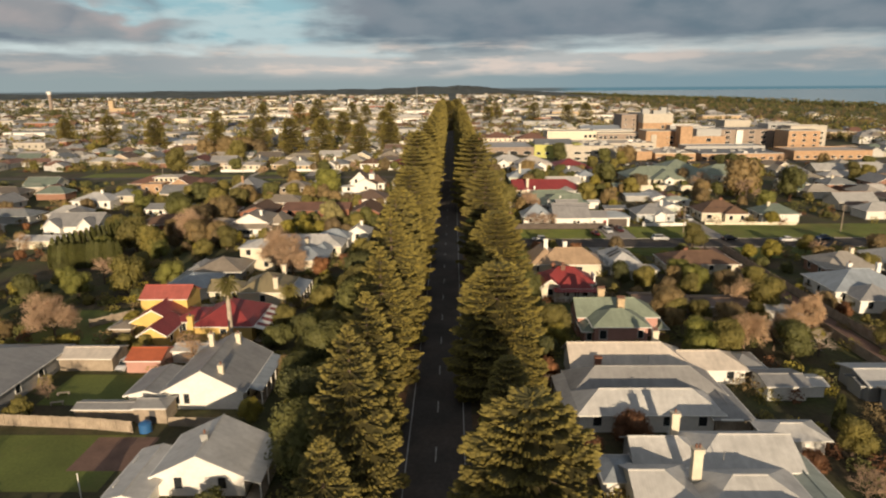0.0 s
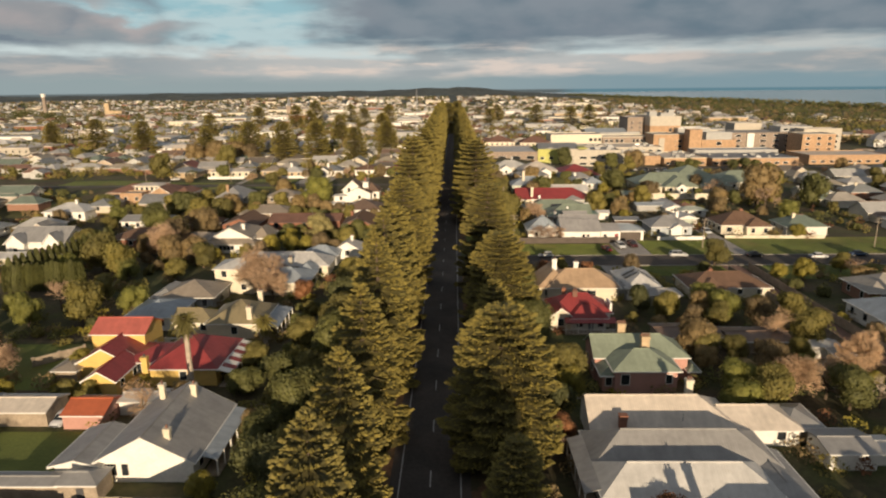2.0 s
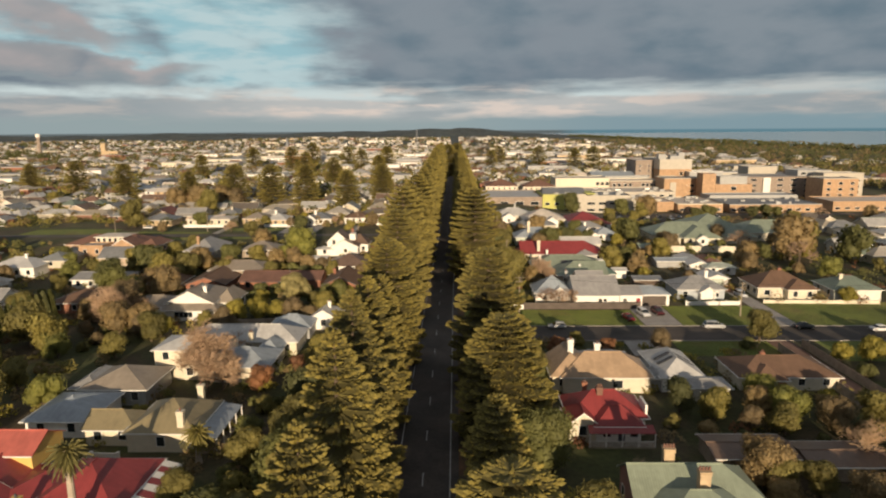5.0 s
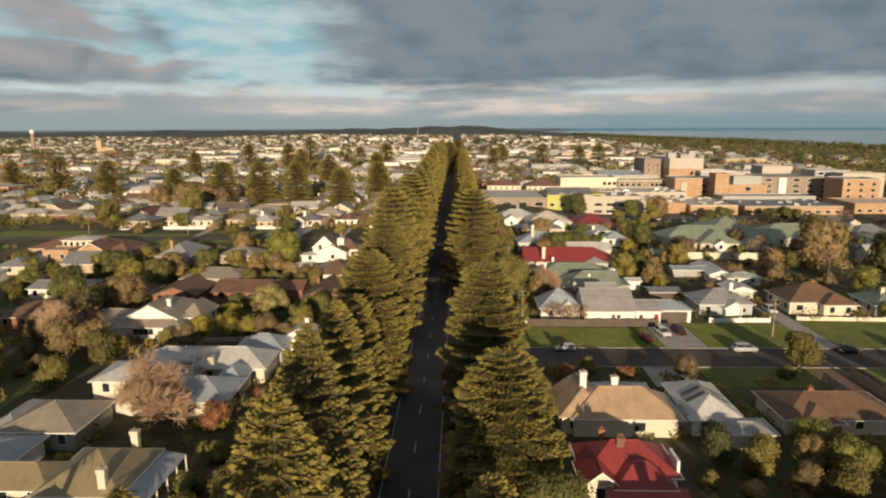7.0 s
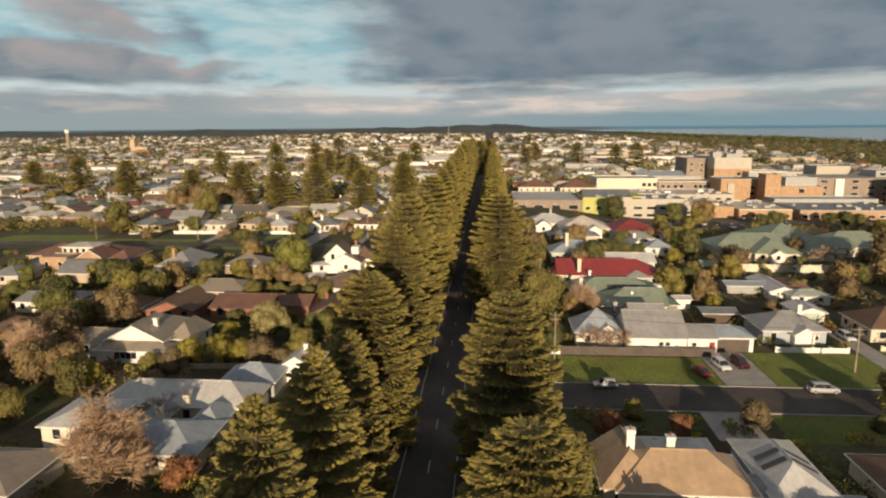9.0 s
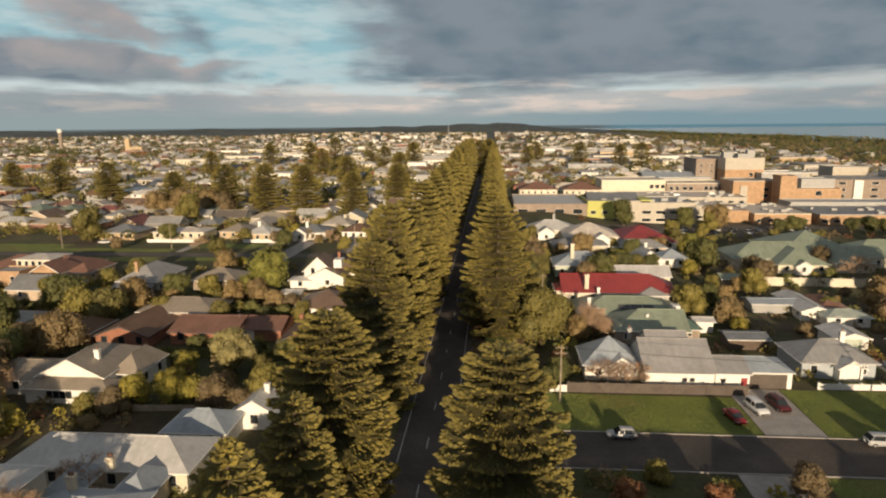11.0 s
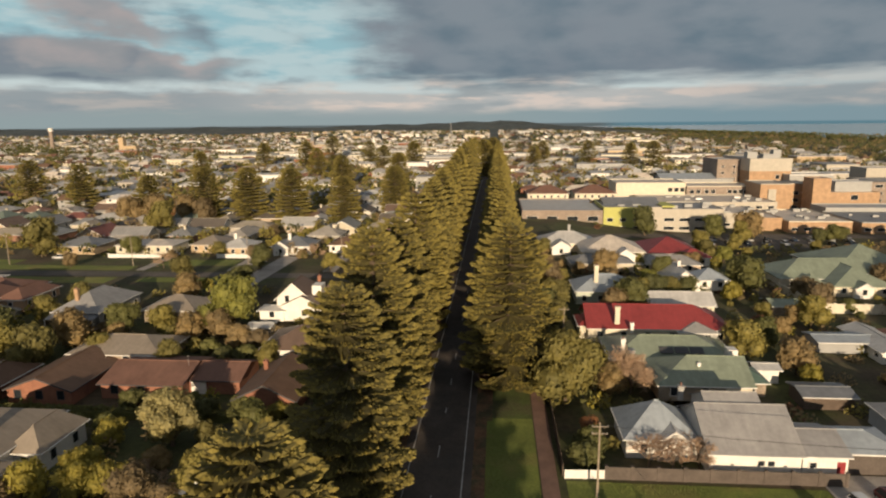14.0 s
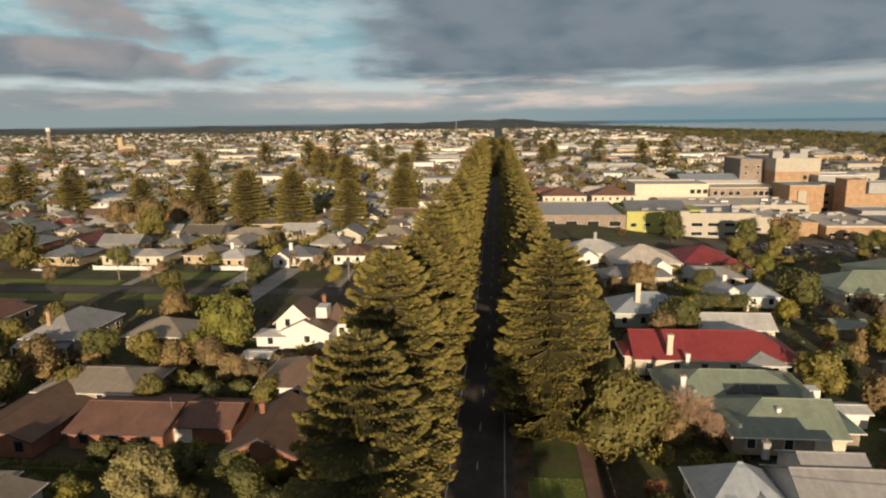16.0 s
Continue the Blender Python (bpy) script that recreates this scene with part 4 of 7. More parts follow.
LAWNS = [(16.5, 182.5, 47.6, 195.4, 46), (56.5, 182.5, 78.5, 199, 34), (83, 182.5, 150, 202, 14), (50, 163, 70, 171.8, 34), (80, 160, 140, 171.8, 10), (-104, 313, -76, 322, 6), (-190, 305, -150, 320, 5),
         (-140, 290, -104, 297, 5), (-150, 306, -106, 312, 5), (-96, 292, -72, 297.5, 5), (-62, 62, -38, 74, 0), (-58, 82, -40, 92, 0), (-76, 104, -57, 122, 0), (6.4, 186, 13.2, 212, 40)]
for x0, y0, x1, y1, _ in LAWNS[:-1]:
    sheet("lawn", rect(x0, y0, x1, y1), 0.02, LAWN, "green mown lawn", "lawn")
for x0, y0, x1, y1 in ((47.8, 182.4, 56.3, 199), (78.6, 182.4, 82.8, 214), (40, 163, 47, 172), (-104, 306.2, -101, 330), (-75, 306.2, -70, 330), (-45, 306.2, -41, 330)):
    sheet("driveway", rect(x0, y0, x1, y1), 0.032, CONCRETE, "pale concrete driveway", "driveway")
sheet("yard", rect(-44, 66, -36, 73.5), 0.024, PATH_RED, "brown paved yard", "paving")
sheet("car_park", rect(74, 345, 150, 365.6), 0.024, PALER_ASPHALT, "asphalt car park of the hospital", "car park")


RIDGES = ((2000, 19, -2600, 430, 3.1, 900), (2900, 36, -3600, 560, 7.7, 700), (3700, 51, -4800, 690, 1.3, 700))


def ridge_height(ridge, x, y):
    """Height of one low ridge: swelling along its length, falling off to both sides and towards the sea."""
    y0, top, x0, x1, seed, deep = ridge
    across = min(1.0, max(0.0, (y - y0) / deep + 0.5))
    fall = min(1, max(0, (x1 - x) / (x1 - x0)) * 9) ** 0.7
    swell = 0.72 + 0.50 * noise.noise((x * 0.0030, seed, 0)) + 0.22 * noise.noise((x * 0.010, seed, 3))
    centre = math.exp(-((x + 0.02 * y) / 640) ** 2) * 0.36
    return math.sin(math.pi * across) * top * fall * (swell * 0.60 + centre) - 1


def hills():
    """Low wooded ridges behind the town."""
    for ridge in RIDGES:
        y0, top, x0, x1, seed, deep = ridge
        s = Shape()
        nx, ny = 190, 10
        for j in range(ny + 1):
            for i in range(nx + 1):
                x, y = x0 + (x1 - x0) * i / nx, y0 + (j / ny - 0.5) * deep
                fuzz = noise.noise((x * 0.05, j, seed)) * 2.2 * math.sin(math.pi * j / ny)
                s.v.append((x, y, max(-2, ridge_height(ridge, x, y) + fuzz)))
        for j in range(ny):
            for i in range(nx):
                a = j * (nx + 1) + i
                s.f.append((a, a + 1, a + nx + 2, a + nx + 1))
        tagged(new("hill", s.mesh("hill", WOODS_HAZED)), "low dark wooded ridge on the horizon", "hill", "", "structure")


hills()

# ---- the avenue of pines ----
# pines south of y = 20 stay unseen, added to shade the nearest trees
LEFT_PINES = [(-92, 22), (-76, 21), (-61, 23), (-46, 21), (-30, 22), (-14, 20), (3, 19), (18, 19), (33, 17), (47, 16), (60.5, 20.5), (75.6, 19.2), (90, 21.5), (106, 24.3), (119, 25.2), (134, 23.4), (148, 20.5), (160.2, 24.4), (190, 26.4), (207, 30.2),
              (228, 28.4), (254, 29.8), (270, 28), (284, 30), (294, 29.5), (309, 31), (325, 30), (341, 31), (358, 30), (376, 32), (395, 33), (415, 33), (436, 34), (460, 34), (485, 33), (512, 33), (540, 33), (575, 33), (610, 33)]
RIGHT_PINES = [(-90, 22), (-73, 21), (-56, 22), (-39, 22), (-21, 20), (-4, 21), (15, 19), (34, 18), (47.5, 19.6), (67, 14.5), (85.8, 20), (106, 17), (128, 19.2), (150, 24.6), (227, 27.7), (251, 25), (268, 26), (284, 26), (300, 25), (317, 26), (334, 26), (352, 26), (371, 27), (392, 27),
               (414, 28), (437, 28), (460, 28), (486, 28), (512, 28), (545, 28), (580, 28), (612, 29)]
for side, row in ((-1, LEFT_PINES), (1, RIGHT_PINES)):
    for i, (y, h) in enumerate(row):
        near = y < 240
        slim = side < 0 and y < 140
        v = ((i * 2) % 3 if slim else 3 + (i + (2 if side > 0 else 0)) % 4) if near else (8 if side < 0 else 7)
        if y in (47.5, 85.8, 128, 150, 160.2, 190, 207, 228, 254, 227):
            v = 9
        x = side * (8.7 + rng.uniform(-0.25, 0.35))
        if side > 0 and y == 128:
            x = 11.2
        if side > 0 and y == 150:
            x = 10.0
        if side > 0 and y == 227:
            x = 10.0
        if y in (190, 207, 228, 254):
            x = -9.4
        wide = 1.17 if y == 227 else (1.0 if y in (47.5, 85.8, 128) else min(h / 24.0, 1.0))
        kind = ((8.6, 14, 0.86, 1.2), (8.2, 13, 0.86, 1.22), (8.9, 15, 0.88, 1.18), (7.2, 13, 0.64, 1.1), (7.0, 12, 0.66, 1.1), (7.4, 13, 0.68, 1.12), (7.0, 13, 0.62, 1.1), (7.8, 10, 0.75, 1.0), (6.1, 11, 0.62, 1.0), (7.6, 9, 0.52, 1.05))[v]
        plant("norfolk_pine", "tall tiered olive-green Norfolk pine lining the avenue", "pine%d" % v, lambda v=v, kind=kind: pine_meshes(24.0, kind[0], 100 + v, 0.32 if v in (7, 8) else (1.1 if v == 9 else 0.76), *kind[1:]),
              x, y, wide, group="avenue pines", tall=h / 24.0 / wide)
for x, y, h in ((-257, 464, 25), (-214, 445, 24), (-156, 409, 21), (-127, 406, 25), (-105, 403, 25), (-83, 397, 25), (-58, 391, 22), (-43, 435, 23), (-219, 732, 26), (-176, 730, 27), (-172, 814, 30), (-140, 640, 24), (-120, 760, 26),
                (-95, 700, 24), (-70, 720, 27), (55, 796, 24), (96, 751, 25), (128, 712, 24), (-300, 480, 22), (-60, 560, 24), (-90, 520, 24), (145, 700, 26), (40, 700, 22), (-3.5, 648, 30), (4.5, 662, 31), (-240, 640, 22)):
    v = int(y) % 2
    plant("norfolk_pine", "broad dark green pine standing among the town's houses", "broad%d" % v, lambda v=v: pine_meshes(24.0, 9.4, 140 + v, 0.42, 8.5, 0.62, 0.85), x, y, h / 24.0, group="town pines", tall=1.0)

# ---- houses east of the avenue ----


def named(label, x, y, name="house"):
    return thing(name, label, "house", x, y)


h = named("rambling house with grey iron hip roofs and a tall cream chimney", 31, 58)
wing(h, 22, 40, 46.5, 54.6, CREAM, IRON_PALE, 3.2, 2.0, "x", True, True, win="w")
wing(h, 20.8, 27.4, 55.0, 62.6, CREAM, IRON_PALE, 3.3, 1.8, "x", False, True, win="s")
wing(h, 27.2, 38.2, 54.4, 61.8, CREAM, IRON_PALE, 3.3, 1.7, "x", True, True, win="", keep=False)
wing(h, 22.6, 30.6, 63.0, 68.4, GREYWALL, IRON_PALE, 3.2, 1.7, "x", False, True, win="w", keep=False)
wing(h, 28.6, 40.2, 61.9, 69.4, CREAM, IRON_PALE, 3.3, 1.9, "x", True, False, win="", keep=True)
wing(h, 38.4, 42.0, 47.5, 66.0, GREENWALL, IRON_GREEN_PALE, 2.6, 0.5, "y", True, True, win="", keep=True)
wing(h, 18.8, 22.0, 60.8, 65.2, WHITE, IRON_BLUE, 2.7, 0.9, "x", True, True, win="", keep=False)
chimney(h, -3.4, 1.3, 3.5, 8.9, CREAM, 1.0, 2)
chimney(h, -2.4, 10.8, 2.6, 7.6, CREAM, 0.9, 1)
part("vent_pipe", Shape().tube((0.4, 3.5, 4.4), (0.4, 3.5, 5.6), 0.06, 0.06, 6), METAL, h)

h = named("white house with a double-ridged grey iron roof in tree shade", 28, 81)
wing(h, 18.6, 36.8, 74.8, 80.6, WHITE, IRON_PALE, 3.0, 1.8, "x", True, True, win="s", step=4.2)
wing(h, 18.8, 39.2, 80.3, 87.2, WHITE, IRON_GREY, 3.05, 2.2, "x", True, True, win="we", keep=False)
wing(h, 36.0, 40.4, 74.2, 83.5, TIMBER, IRON_GREY, 2.5, 0.7, "y", True, False, win="", keep=False)
verandah(h, 16.6, 18.4, 75.6, 86.5, IRON_GREY, 2.9, 2.4, "w")
part("skylight", Shape().box(3.4, -4.15, 4.05, 4.4, -3.55, 4.28), CREAM, h)
part("awning", Shape().box(8.4, -7.4, 2.3, 11.2, -6.6, 2.42), WHITE, h, "bright white awning")

h = named("white house with a long cream roof and brick chimney", 33, 91)
wing(h, 20.1, 38.0, 88.0, 95.6, WHITE, IRON_CREAM, 3.1, 2.4, "x", False, True, win="s", step=5)
wing(h, 37.0, 46.2, 88.6, 94.6, WHITE, IRON_CREAM, 2.7, 1.5, "x", False, True, win="s", keep=False)
wing(h, 45.0, 49.2, 89.5, 95.0, TIMBER, IRON_GREY, 2.4, 0.9, "x", True, True, win="", keep=False)
chimney(h, -9.3, -3.2, 3.0, 5.6, BRICK, 0.9, 0)
chimney(h, 1.3, 4.0, 2.4, 7.6, CREAM, 0.9, 2)
part("vent_pipe", Shape().tube((-1.6, -2.4, 3.5), (-1.6, -2.4, 4.6), 0.05, 0.05, 6), METAL, h)

h = named("pink rendered house with a sage green hip roof and two chimneys", 31, 108)
wing(h, 24.5, 38.7, 107.4, 114.2, PINK, IRON_GREEN, 4.05, 2.2, "x", False, True, win="w", over=0.35)
wing(h, 26.5, 35.6, 102.7, 109.4, PINK, IRON_GREEN, 4.05, 1.75, "x", True, True, win="", keep=False)
wing(h, 24.9, 26.7, 103.6, 107.6, PINK, IRON_GREEN, 3.0, 0.6, "y", True, True, win="s", keep=False, size=(0.9, 1.3))
window_at(h, 3.4, -5.3, 1.7, "s", 0.9, 1.4)
window_at(h, -3.0, -5.3, 1.5, "s", 1.2, 1.6)
chimney(h, -1.6, 3.9, 4.6, 8.9, SANDSTONE, 1.2, 4)
chimney(h, 1.0, -0.4, 4.6, 8.3, SANDSTONE, 1.2, 4)
wing(h, 38.8, 39.9, 106.5, 112.5, PINK, IRON_GREEN, 2.3, 0.4, "y", True, True, win="", keep=False)

h = named("small white shed with a pale roof beside the lane", 64, 116, "garden_shed")
wing(h, 61.4, 66.6, 115.2, 118.4, WHITE, IRON_PALE, 2.2, 0.4, "x", False, False, win="", over=0.2)
wing(h, 64.2, 67.2, 109.6, 114.6, GREYWALL, IRON_GREY, 2.1, 0.4, "y", False, False, win="", over=0.2)
h = named("low brown-roofed timber sheds in a back garden", 44, 122, "garden_shed")
wing(h, 38.5, 49, 119.5, 125.5, TIMBER, IRON_BROWN, 2.3, 0.5, "x", False, False, win="")
wing(h, 50.0, 60, 117.5, 123.5, TIMBER, IRON_BROWN, 2.3, 0.5, "x", False, False, win="")

h = named("cream cottage with a red iron roof and a white verandah", 27, 131)
wing(h, 21.2, 32.2, 129.8, 137.2, CREAM, IRON_RED, 3.2, 2.4, "x", True, True, win="w")
part("parapet_gable", Shape().box(5.25, -0.6, 2.4, 5.6, 2.6, 4.5), WHITE, h, "white parapet at the roof end")
wing(h, 20.8, 24.6, 128.0, 133.0, CREAM, IRON_RED, 3.1, 1.5, "y", False, True, win="s", keep=False)
wing(h, 24.6, 31.0, 127.6, 132.4, WHITE, IRON_RED, 3.0, 1.7, "x", True, True, win="", keep=False)
verandah(h, 23.2, 32.6, 125.8, 127.6, IRON_RED, 2.75, 2.3, "s", rail=True)
door_at(h, 1.2, -3.4, 0.22, "s")
window_at(h, -0.9, -3.4, 0.9, "s")
window_at(h, 3.0, -3.4, 0.9, "s")
chimney(h, -1.0, 2.0, 4.6, 7.0, TILE_RED, 0.9, 2)
chimney(h, -2.5, 5.6, 3.8, 6.2, BRICK, 0.7, 1)

h = named("cream house with a tan hip roof and tall white chimneys", 29, 150)
wing(h, 21.0, 28.0, 145.8, 155.0, CREAM, IRON_TAN, 3.2, 2.5, "y", True, False, win="sw")
wing(h, 22.6, 37.6, 145.0, 153.4, CREAM, IRON_TAN, 3.25, 2.7, "x", True, True, win="", keep=False)
window_at(h, 3.0, -5.0, 0.9, "s", 1.6, 1.4)
chimney(h, -4.3, 0.4, 4.8, 9.0, WHITE, 0.95, 1)
chimney(h, 0.3, 0.0, 4.8, 8.2, WHITE, 0.95, 1)
wing(h, 26, 36, 152.6, 158, GREYWALL, IRON_PALE, 2.9, 1.2, "x", True, True, win="e", keep=False)

h = named("small white house with a pale iron roof and dark roof panels", 43, 151)
r = wing(h, 39.6, 46.6, 145.4, 158, WHITE, IRON_PALE, 3.0, 1.9, "y", True, True, win="s")
for dy in (-1.5, 0.6):
    part("roof_panel", Shape().box(0, 0, 0.03, 3.7, 0.95, 0.08), DARKPAINT, h, m=pose(0.25, dy, 4.80, 0, 28.5, 0))
    part("roof_panel", Shape().box(0, 0, 0.03, 3.0, 0.95, 0.08), DARKPAINT, h, m=pose(-0.25, dy + 0.95, 4.80, 0, 28.5, 180))
wing(h, 43, 49.5, 141.8, 146, WHITE, IRON_GREY, 2.5, 0.6, "x", True, True, win="", keep=False)
wing(h, 37.6, 40, 146, 150, GREYWALL, IRON_GREY, 2.6, 0.7, "y", True, True, win="", keep=False)

h = named("long brick house with a low brown tiled roof", 58, 150)
wing(h, 53.2, 70.0, 146.2, 155.4, CREAM, TILE_BROWN, 2.7, 2.0, "x", True, True, win="s", step=4)
wing(h, 55.5, 60.5, 145.0, 150, BRICK, TILE_BROWN, 2.7, 1.5, "y", True, True, win="s", keep=False)
chimney(h, 1.0, 1.2, 4.0, 5.6, BRICK, 0.7, 1)

FENCE_GREY = surface("dark grey-brown fence", (0.105, 0.085, 0.072), 0.85, 0.2, 0.5, 3.0, 0.15)
h = named("white weatherboard house with pale grey iron roofs and a garage", 42, 205)
wing(h, 25.0, 34.2, 201.6, 210.2, WHITE, IRON_BLUE, 3.2, 3.2, "x", True, True, win="sw", size=(0.9, 1.2))
wing(h, 29.0, 33.0, 201.0, 206, WHITE, IRON_PALE, 3.15, 1.3, "y", False, True, win="", keep=False)
wing(h, 34.5, 45.6, 198.0, 211.0, WHITE, IRON_DOVE, 3.3, 3.5, "x", False, False, win="", over=0.4, keep=True)
wing(h, 36.0, 42.8, 202.0, 211.2, WHITE, IRON_DOVE, 5.15, 2.4, "x", False, False, win="", over=0.3, keep=False)
wing(h, 45.8, 51.2, 198.1, 206.5, WHITE, IRON_DOVE, 3.25, 1.35, "x", False, False, win="", over=0.35, keep=False)
wing(h, 51.0, 58.6, 199.4, 206.2, WHITE, IRON_BLUE, 3.1, 1.3, "x", False, True, win="", over=0.35)
for dx in (-1.2, 0.0, 5.0):
    window_at(h, dx, -7.0, 1.5, "s", 0.8, 0.7)
door_at(h, 8.4, -6.9, 0.1, "s", 1.0, 2.2, REDDOOR)
door_at(h, 12.8, -5.6, 0.02, "s", 6.0, 2.5, FENCE_GREY, "garage_door")
chimney(h, -7.9, 5.2, 4.6, 7.6, GREYWALL, 0.7, 1)
part("vent_pipe", Shape().tube((-3.2, -1.0, 4.8), (-3.2, -1.0, 6.0), 0.07, 0.07, 6), METAL, h)
masonry("grey-brown rendered front fence with low piers", 21.5, 196.2, 50.3, 196.4, 1.7, FENCE_GREY)
fence("white painted low picket fence at the corner", 16.4, 196.0, 21.3, 196.2, 1.2, WHITE)
for y0, y1 in ((196.6, 212), (212, 224), (224, 235), (235, 246)):
    fence("dark timber paling fence along the footpath", 16.2, y0, 16.2, y1, 1.7, TIMBER_DARK)

h = named("blue-grey cottage with a grey hip roof and a white porch gable", 68.5, 209)
wing(h, 62.4, 74.6, 204.4, 214, BLUEWALL, IRON_GREY, 3.2, 2.4, "x", True, True, win="s", step=3.6)
wing(h, 67.8, 71.6, 202.6, 206, WHITE, IRON_PALE, 2.9, 1.2, "y", False, True, win="", keep=False)
chimney(h, 3.4, 1.8, 4.4, 7.4, WHITE, 0.8, 1)
masonry("low white front fence with a hedge behind", 63, 199.6, 76.5, 199.8, 1.0, WHITE)

h = named("cream brick house with a brown tiled hip roof", 91, 211)
wing(h, 84.2, 98.6, 206.4, 217.4, CREAM, TILE_BROWN, 3.2, 3.0, "x", True, True, win="sw", step=3.6, size=(1.5, 1.3))
wing(h, 91, 98.4, 204.2, 210, CREAM, TILE_BROWN, 3.15, 1.9, "y", True, True, win="s", keep=False)
chimney(h, 1.5, 2, 4.6, 7.4, BRICK, 0.8, 1)
masonry("long low cream front fence", 83.5, 201.4, 112, 200.4, 0.9, CREAM)

h = named("white garage with a pale green door", 79, 222, "garage")
wing(h, 75.5, 81.5, 219, 226, WHITE, IRON_PALE, 2.6, 0.9, "y", False, False, win="")
door_at(h, -0.4, -3.0, 0.02, "s", 3.4, 2.2, GREENWALL, "garage_door")

h = named("long house with dark green iron roofs and solar panels", 39, 234)
wing(h, 28.0, 49.6, 230.5, 242.0, TIMBER, IRON_GREEN, 3.1, 2.4, "x", True, True, win="s", step=5)
wing(h, 33.6, 48.0, 220.0, 231.0, TIMBER, IRON_GREEN, 3.0, 2.7, "x", True, False, win="s", step=4, keep=True)
part("wall_panel", Shape().box(5.0, -14.12, 0.9, 8.9, -14.02, 2.9), CREAM, h, "pale boarded wall panel")
wing(h, 46.6, 51.0, 222.4, 228.6, TIMBER, IRON_DKGREEN, 2.7, 1.2, "x", True, True, win="s", step=4, keep=False)
for i in range(3):
    part("solar_panel", Shape().box(-1.4 + i * 2.6, 0, 0, 0.9 + i * 2.6, 1.7, 0.05), DARKPAINT, h, m=pose(-1, -2.6, 3.75, 22, 0, 0))
chimney(h, -9.2, -3.6, 3.4, 8.0, WHITE, 0.7, 1)
chimney(h, 1.6, -10.6, 3.6, 5.9, WHITE, 0.4, 0)
part("dormer", Shape().box(8.4, -4.4, 3.4, 10.0, -2.4, 5.2), WHITE, h, "white gabled dormer")
for dx in (-9.6, -8.0):
    part("skylight", Shape().box(dx, -3.0, 3.7, dx + 1.1, -1.8, 4.3), GREYWALL, h)

h = named("house with a long red iron roof and cream chimneys", 40, 253)
wing(h, 26.2, 54.4, 247.4, 259.6, CREAM, IRON_RED, 3.3, 3.1, "x", False, True, win="s", step=4.4)
wing(h, 24.8, 31, 249.5, 256, CREAM, IRON_RED, 3.2, 1.8, "x", True, True, win="w", keep=False)
wing(h, 44, 51, 246.2, 251, GREYWALL, IRON_GREY, 3.0, 1.3, "y", True, True, win="s", keep=False)
chimney(h, -8.2, -5.6, 4.0, 9.0, CREAM, 0.95, 1)
chimney(h, -5.6, -7.4, 2.8, 5.6, WHITE, 0.6, 0)

h = named("pale green villa with a blue-grey hip roof", 35, 279)
wing(h, 27.0, 42.6, 275, 286, GREENWALL, IRON_BLUE, 3.6, 2.9, "x", True, True, win="sw")
chimney(h, -3.0, -1.5, 5.0, 11.0, CREAM, 1.0, 1)
h = named("cream house with a pale grey gable roof", 49, 268)
wing(h, 42.0, 56.4, 264.4, 272, CREAM, IRON_PALE, 3.3, 2.0, "x", False, False, win="se")
h = named("white cottage with steep grey gables", 60, 291)
wing(h, 52, 60, 286, 296, WHITE, IRON_PALE, 3.3, 2.6, "y", False, False, win="s")
wing(h, 60, 68, 289, 297, WHITE, IRON_BLUE, 3.1, 2.2, "x", True, True, win="s")
chimney(h, -4, 1, 4.5, 8.4, WHITE, 0.8, 1)
h = named("rambling house with broad pinkish-grey hip roofs", 38, 338)
wing(h, 22.5, 41, 338, 351, CREAM, IRON_PALE, 3.4, 2.9, "x", True, True, win="s")
wing(h, 35, 54, 324, 341, CREAM, IRON_CREAM, 3.4, 3.6, "x", True, True, win="s", keep=True)
wing(h, 26, 32, 332, 340, WHITE, IRON_PALE, 3.2, 1.9, "y", False, True, win="s", keep=False)
wing(h, 45, 50.5, 320, 327, WHITE, IRON_PALE, 3.1, 1.8, "y", False, True, win="s", keep=False)
chimney(h, -5, 9, 5, 9.4, GREYWALL, 0.9, 1)
h = named("cream house with a red hip roof", 63, 331)
wing(h, 55, 71, 322, 341, CREAM, IRON_RED, 3.3, 3.5, "x", True, True, win="s")
wing(h, 64, 72.5, 317.5, 324, WHITE, IRON_RED, 3.0, 1.6, "x", True, True, win="s", keep=False)
h = named("large building with many sage green hip roofs", 102, 300)
wing(h, 81.5, 101, 290, 305, CREAM, IRON_GREEN, 3.4, 3.6, "x", True, False, win="s", step=5)
wing(h, 97, 121, 294, 318, CREAM, IRON_GREEN, 4.0, 5.4, "y", True, True, win="s", step=5)
wing(h, 92.0, 106.5, 283.6, 297, CREAM, IRON_GREEN, 3.0, 3.2, "y", True, False, win="s", step=4, keep=False)
wing(h, 96.4, 100.6, 282.0, 287, WHITE, IRON_GREEN, 2.8, 1.3, "y", False, True, win="s", step=3, keep=False)
wing(h, 85.0, 91.0, 284.6, 292, CREAM, IRON_GREEN, 2.9, 1.8, "y", True, True, win="s", step=4, keep=False)
wing(h, 117, 142, 292, 308, CREAM, IRON_GREEN, 3.6, 3.8, "x", True, True, win="s", step=5)
wing(h, 109, 120, 285, 298, CREAM, IRON_GREEN, 3.2, 2.6, "y", True, True, win="s", step=4, keep=False)
masonry("tall cream rendered boundary wall", 80.5, 288, 81.6, 270, 2.3, CREAM)
masonry("tall cream rendered boundary wall", 81.8, 269.6, 128, 267.5, 2.3, CREAM)
h = named("small green-roofed timber garden shed", 74, 270, "garden_shed")
wing(h, 70.5, 77, 267, 273, TIMBER, IRON_GREEN, 2.4, 0.8, "x", False, False, win="")
h = named("low house with pale and red-brown iron roofs along a lane", 82, 243)
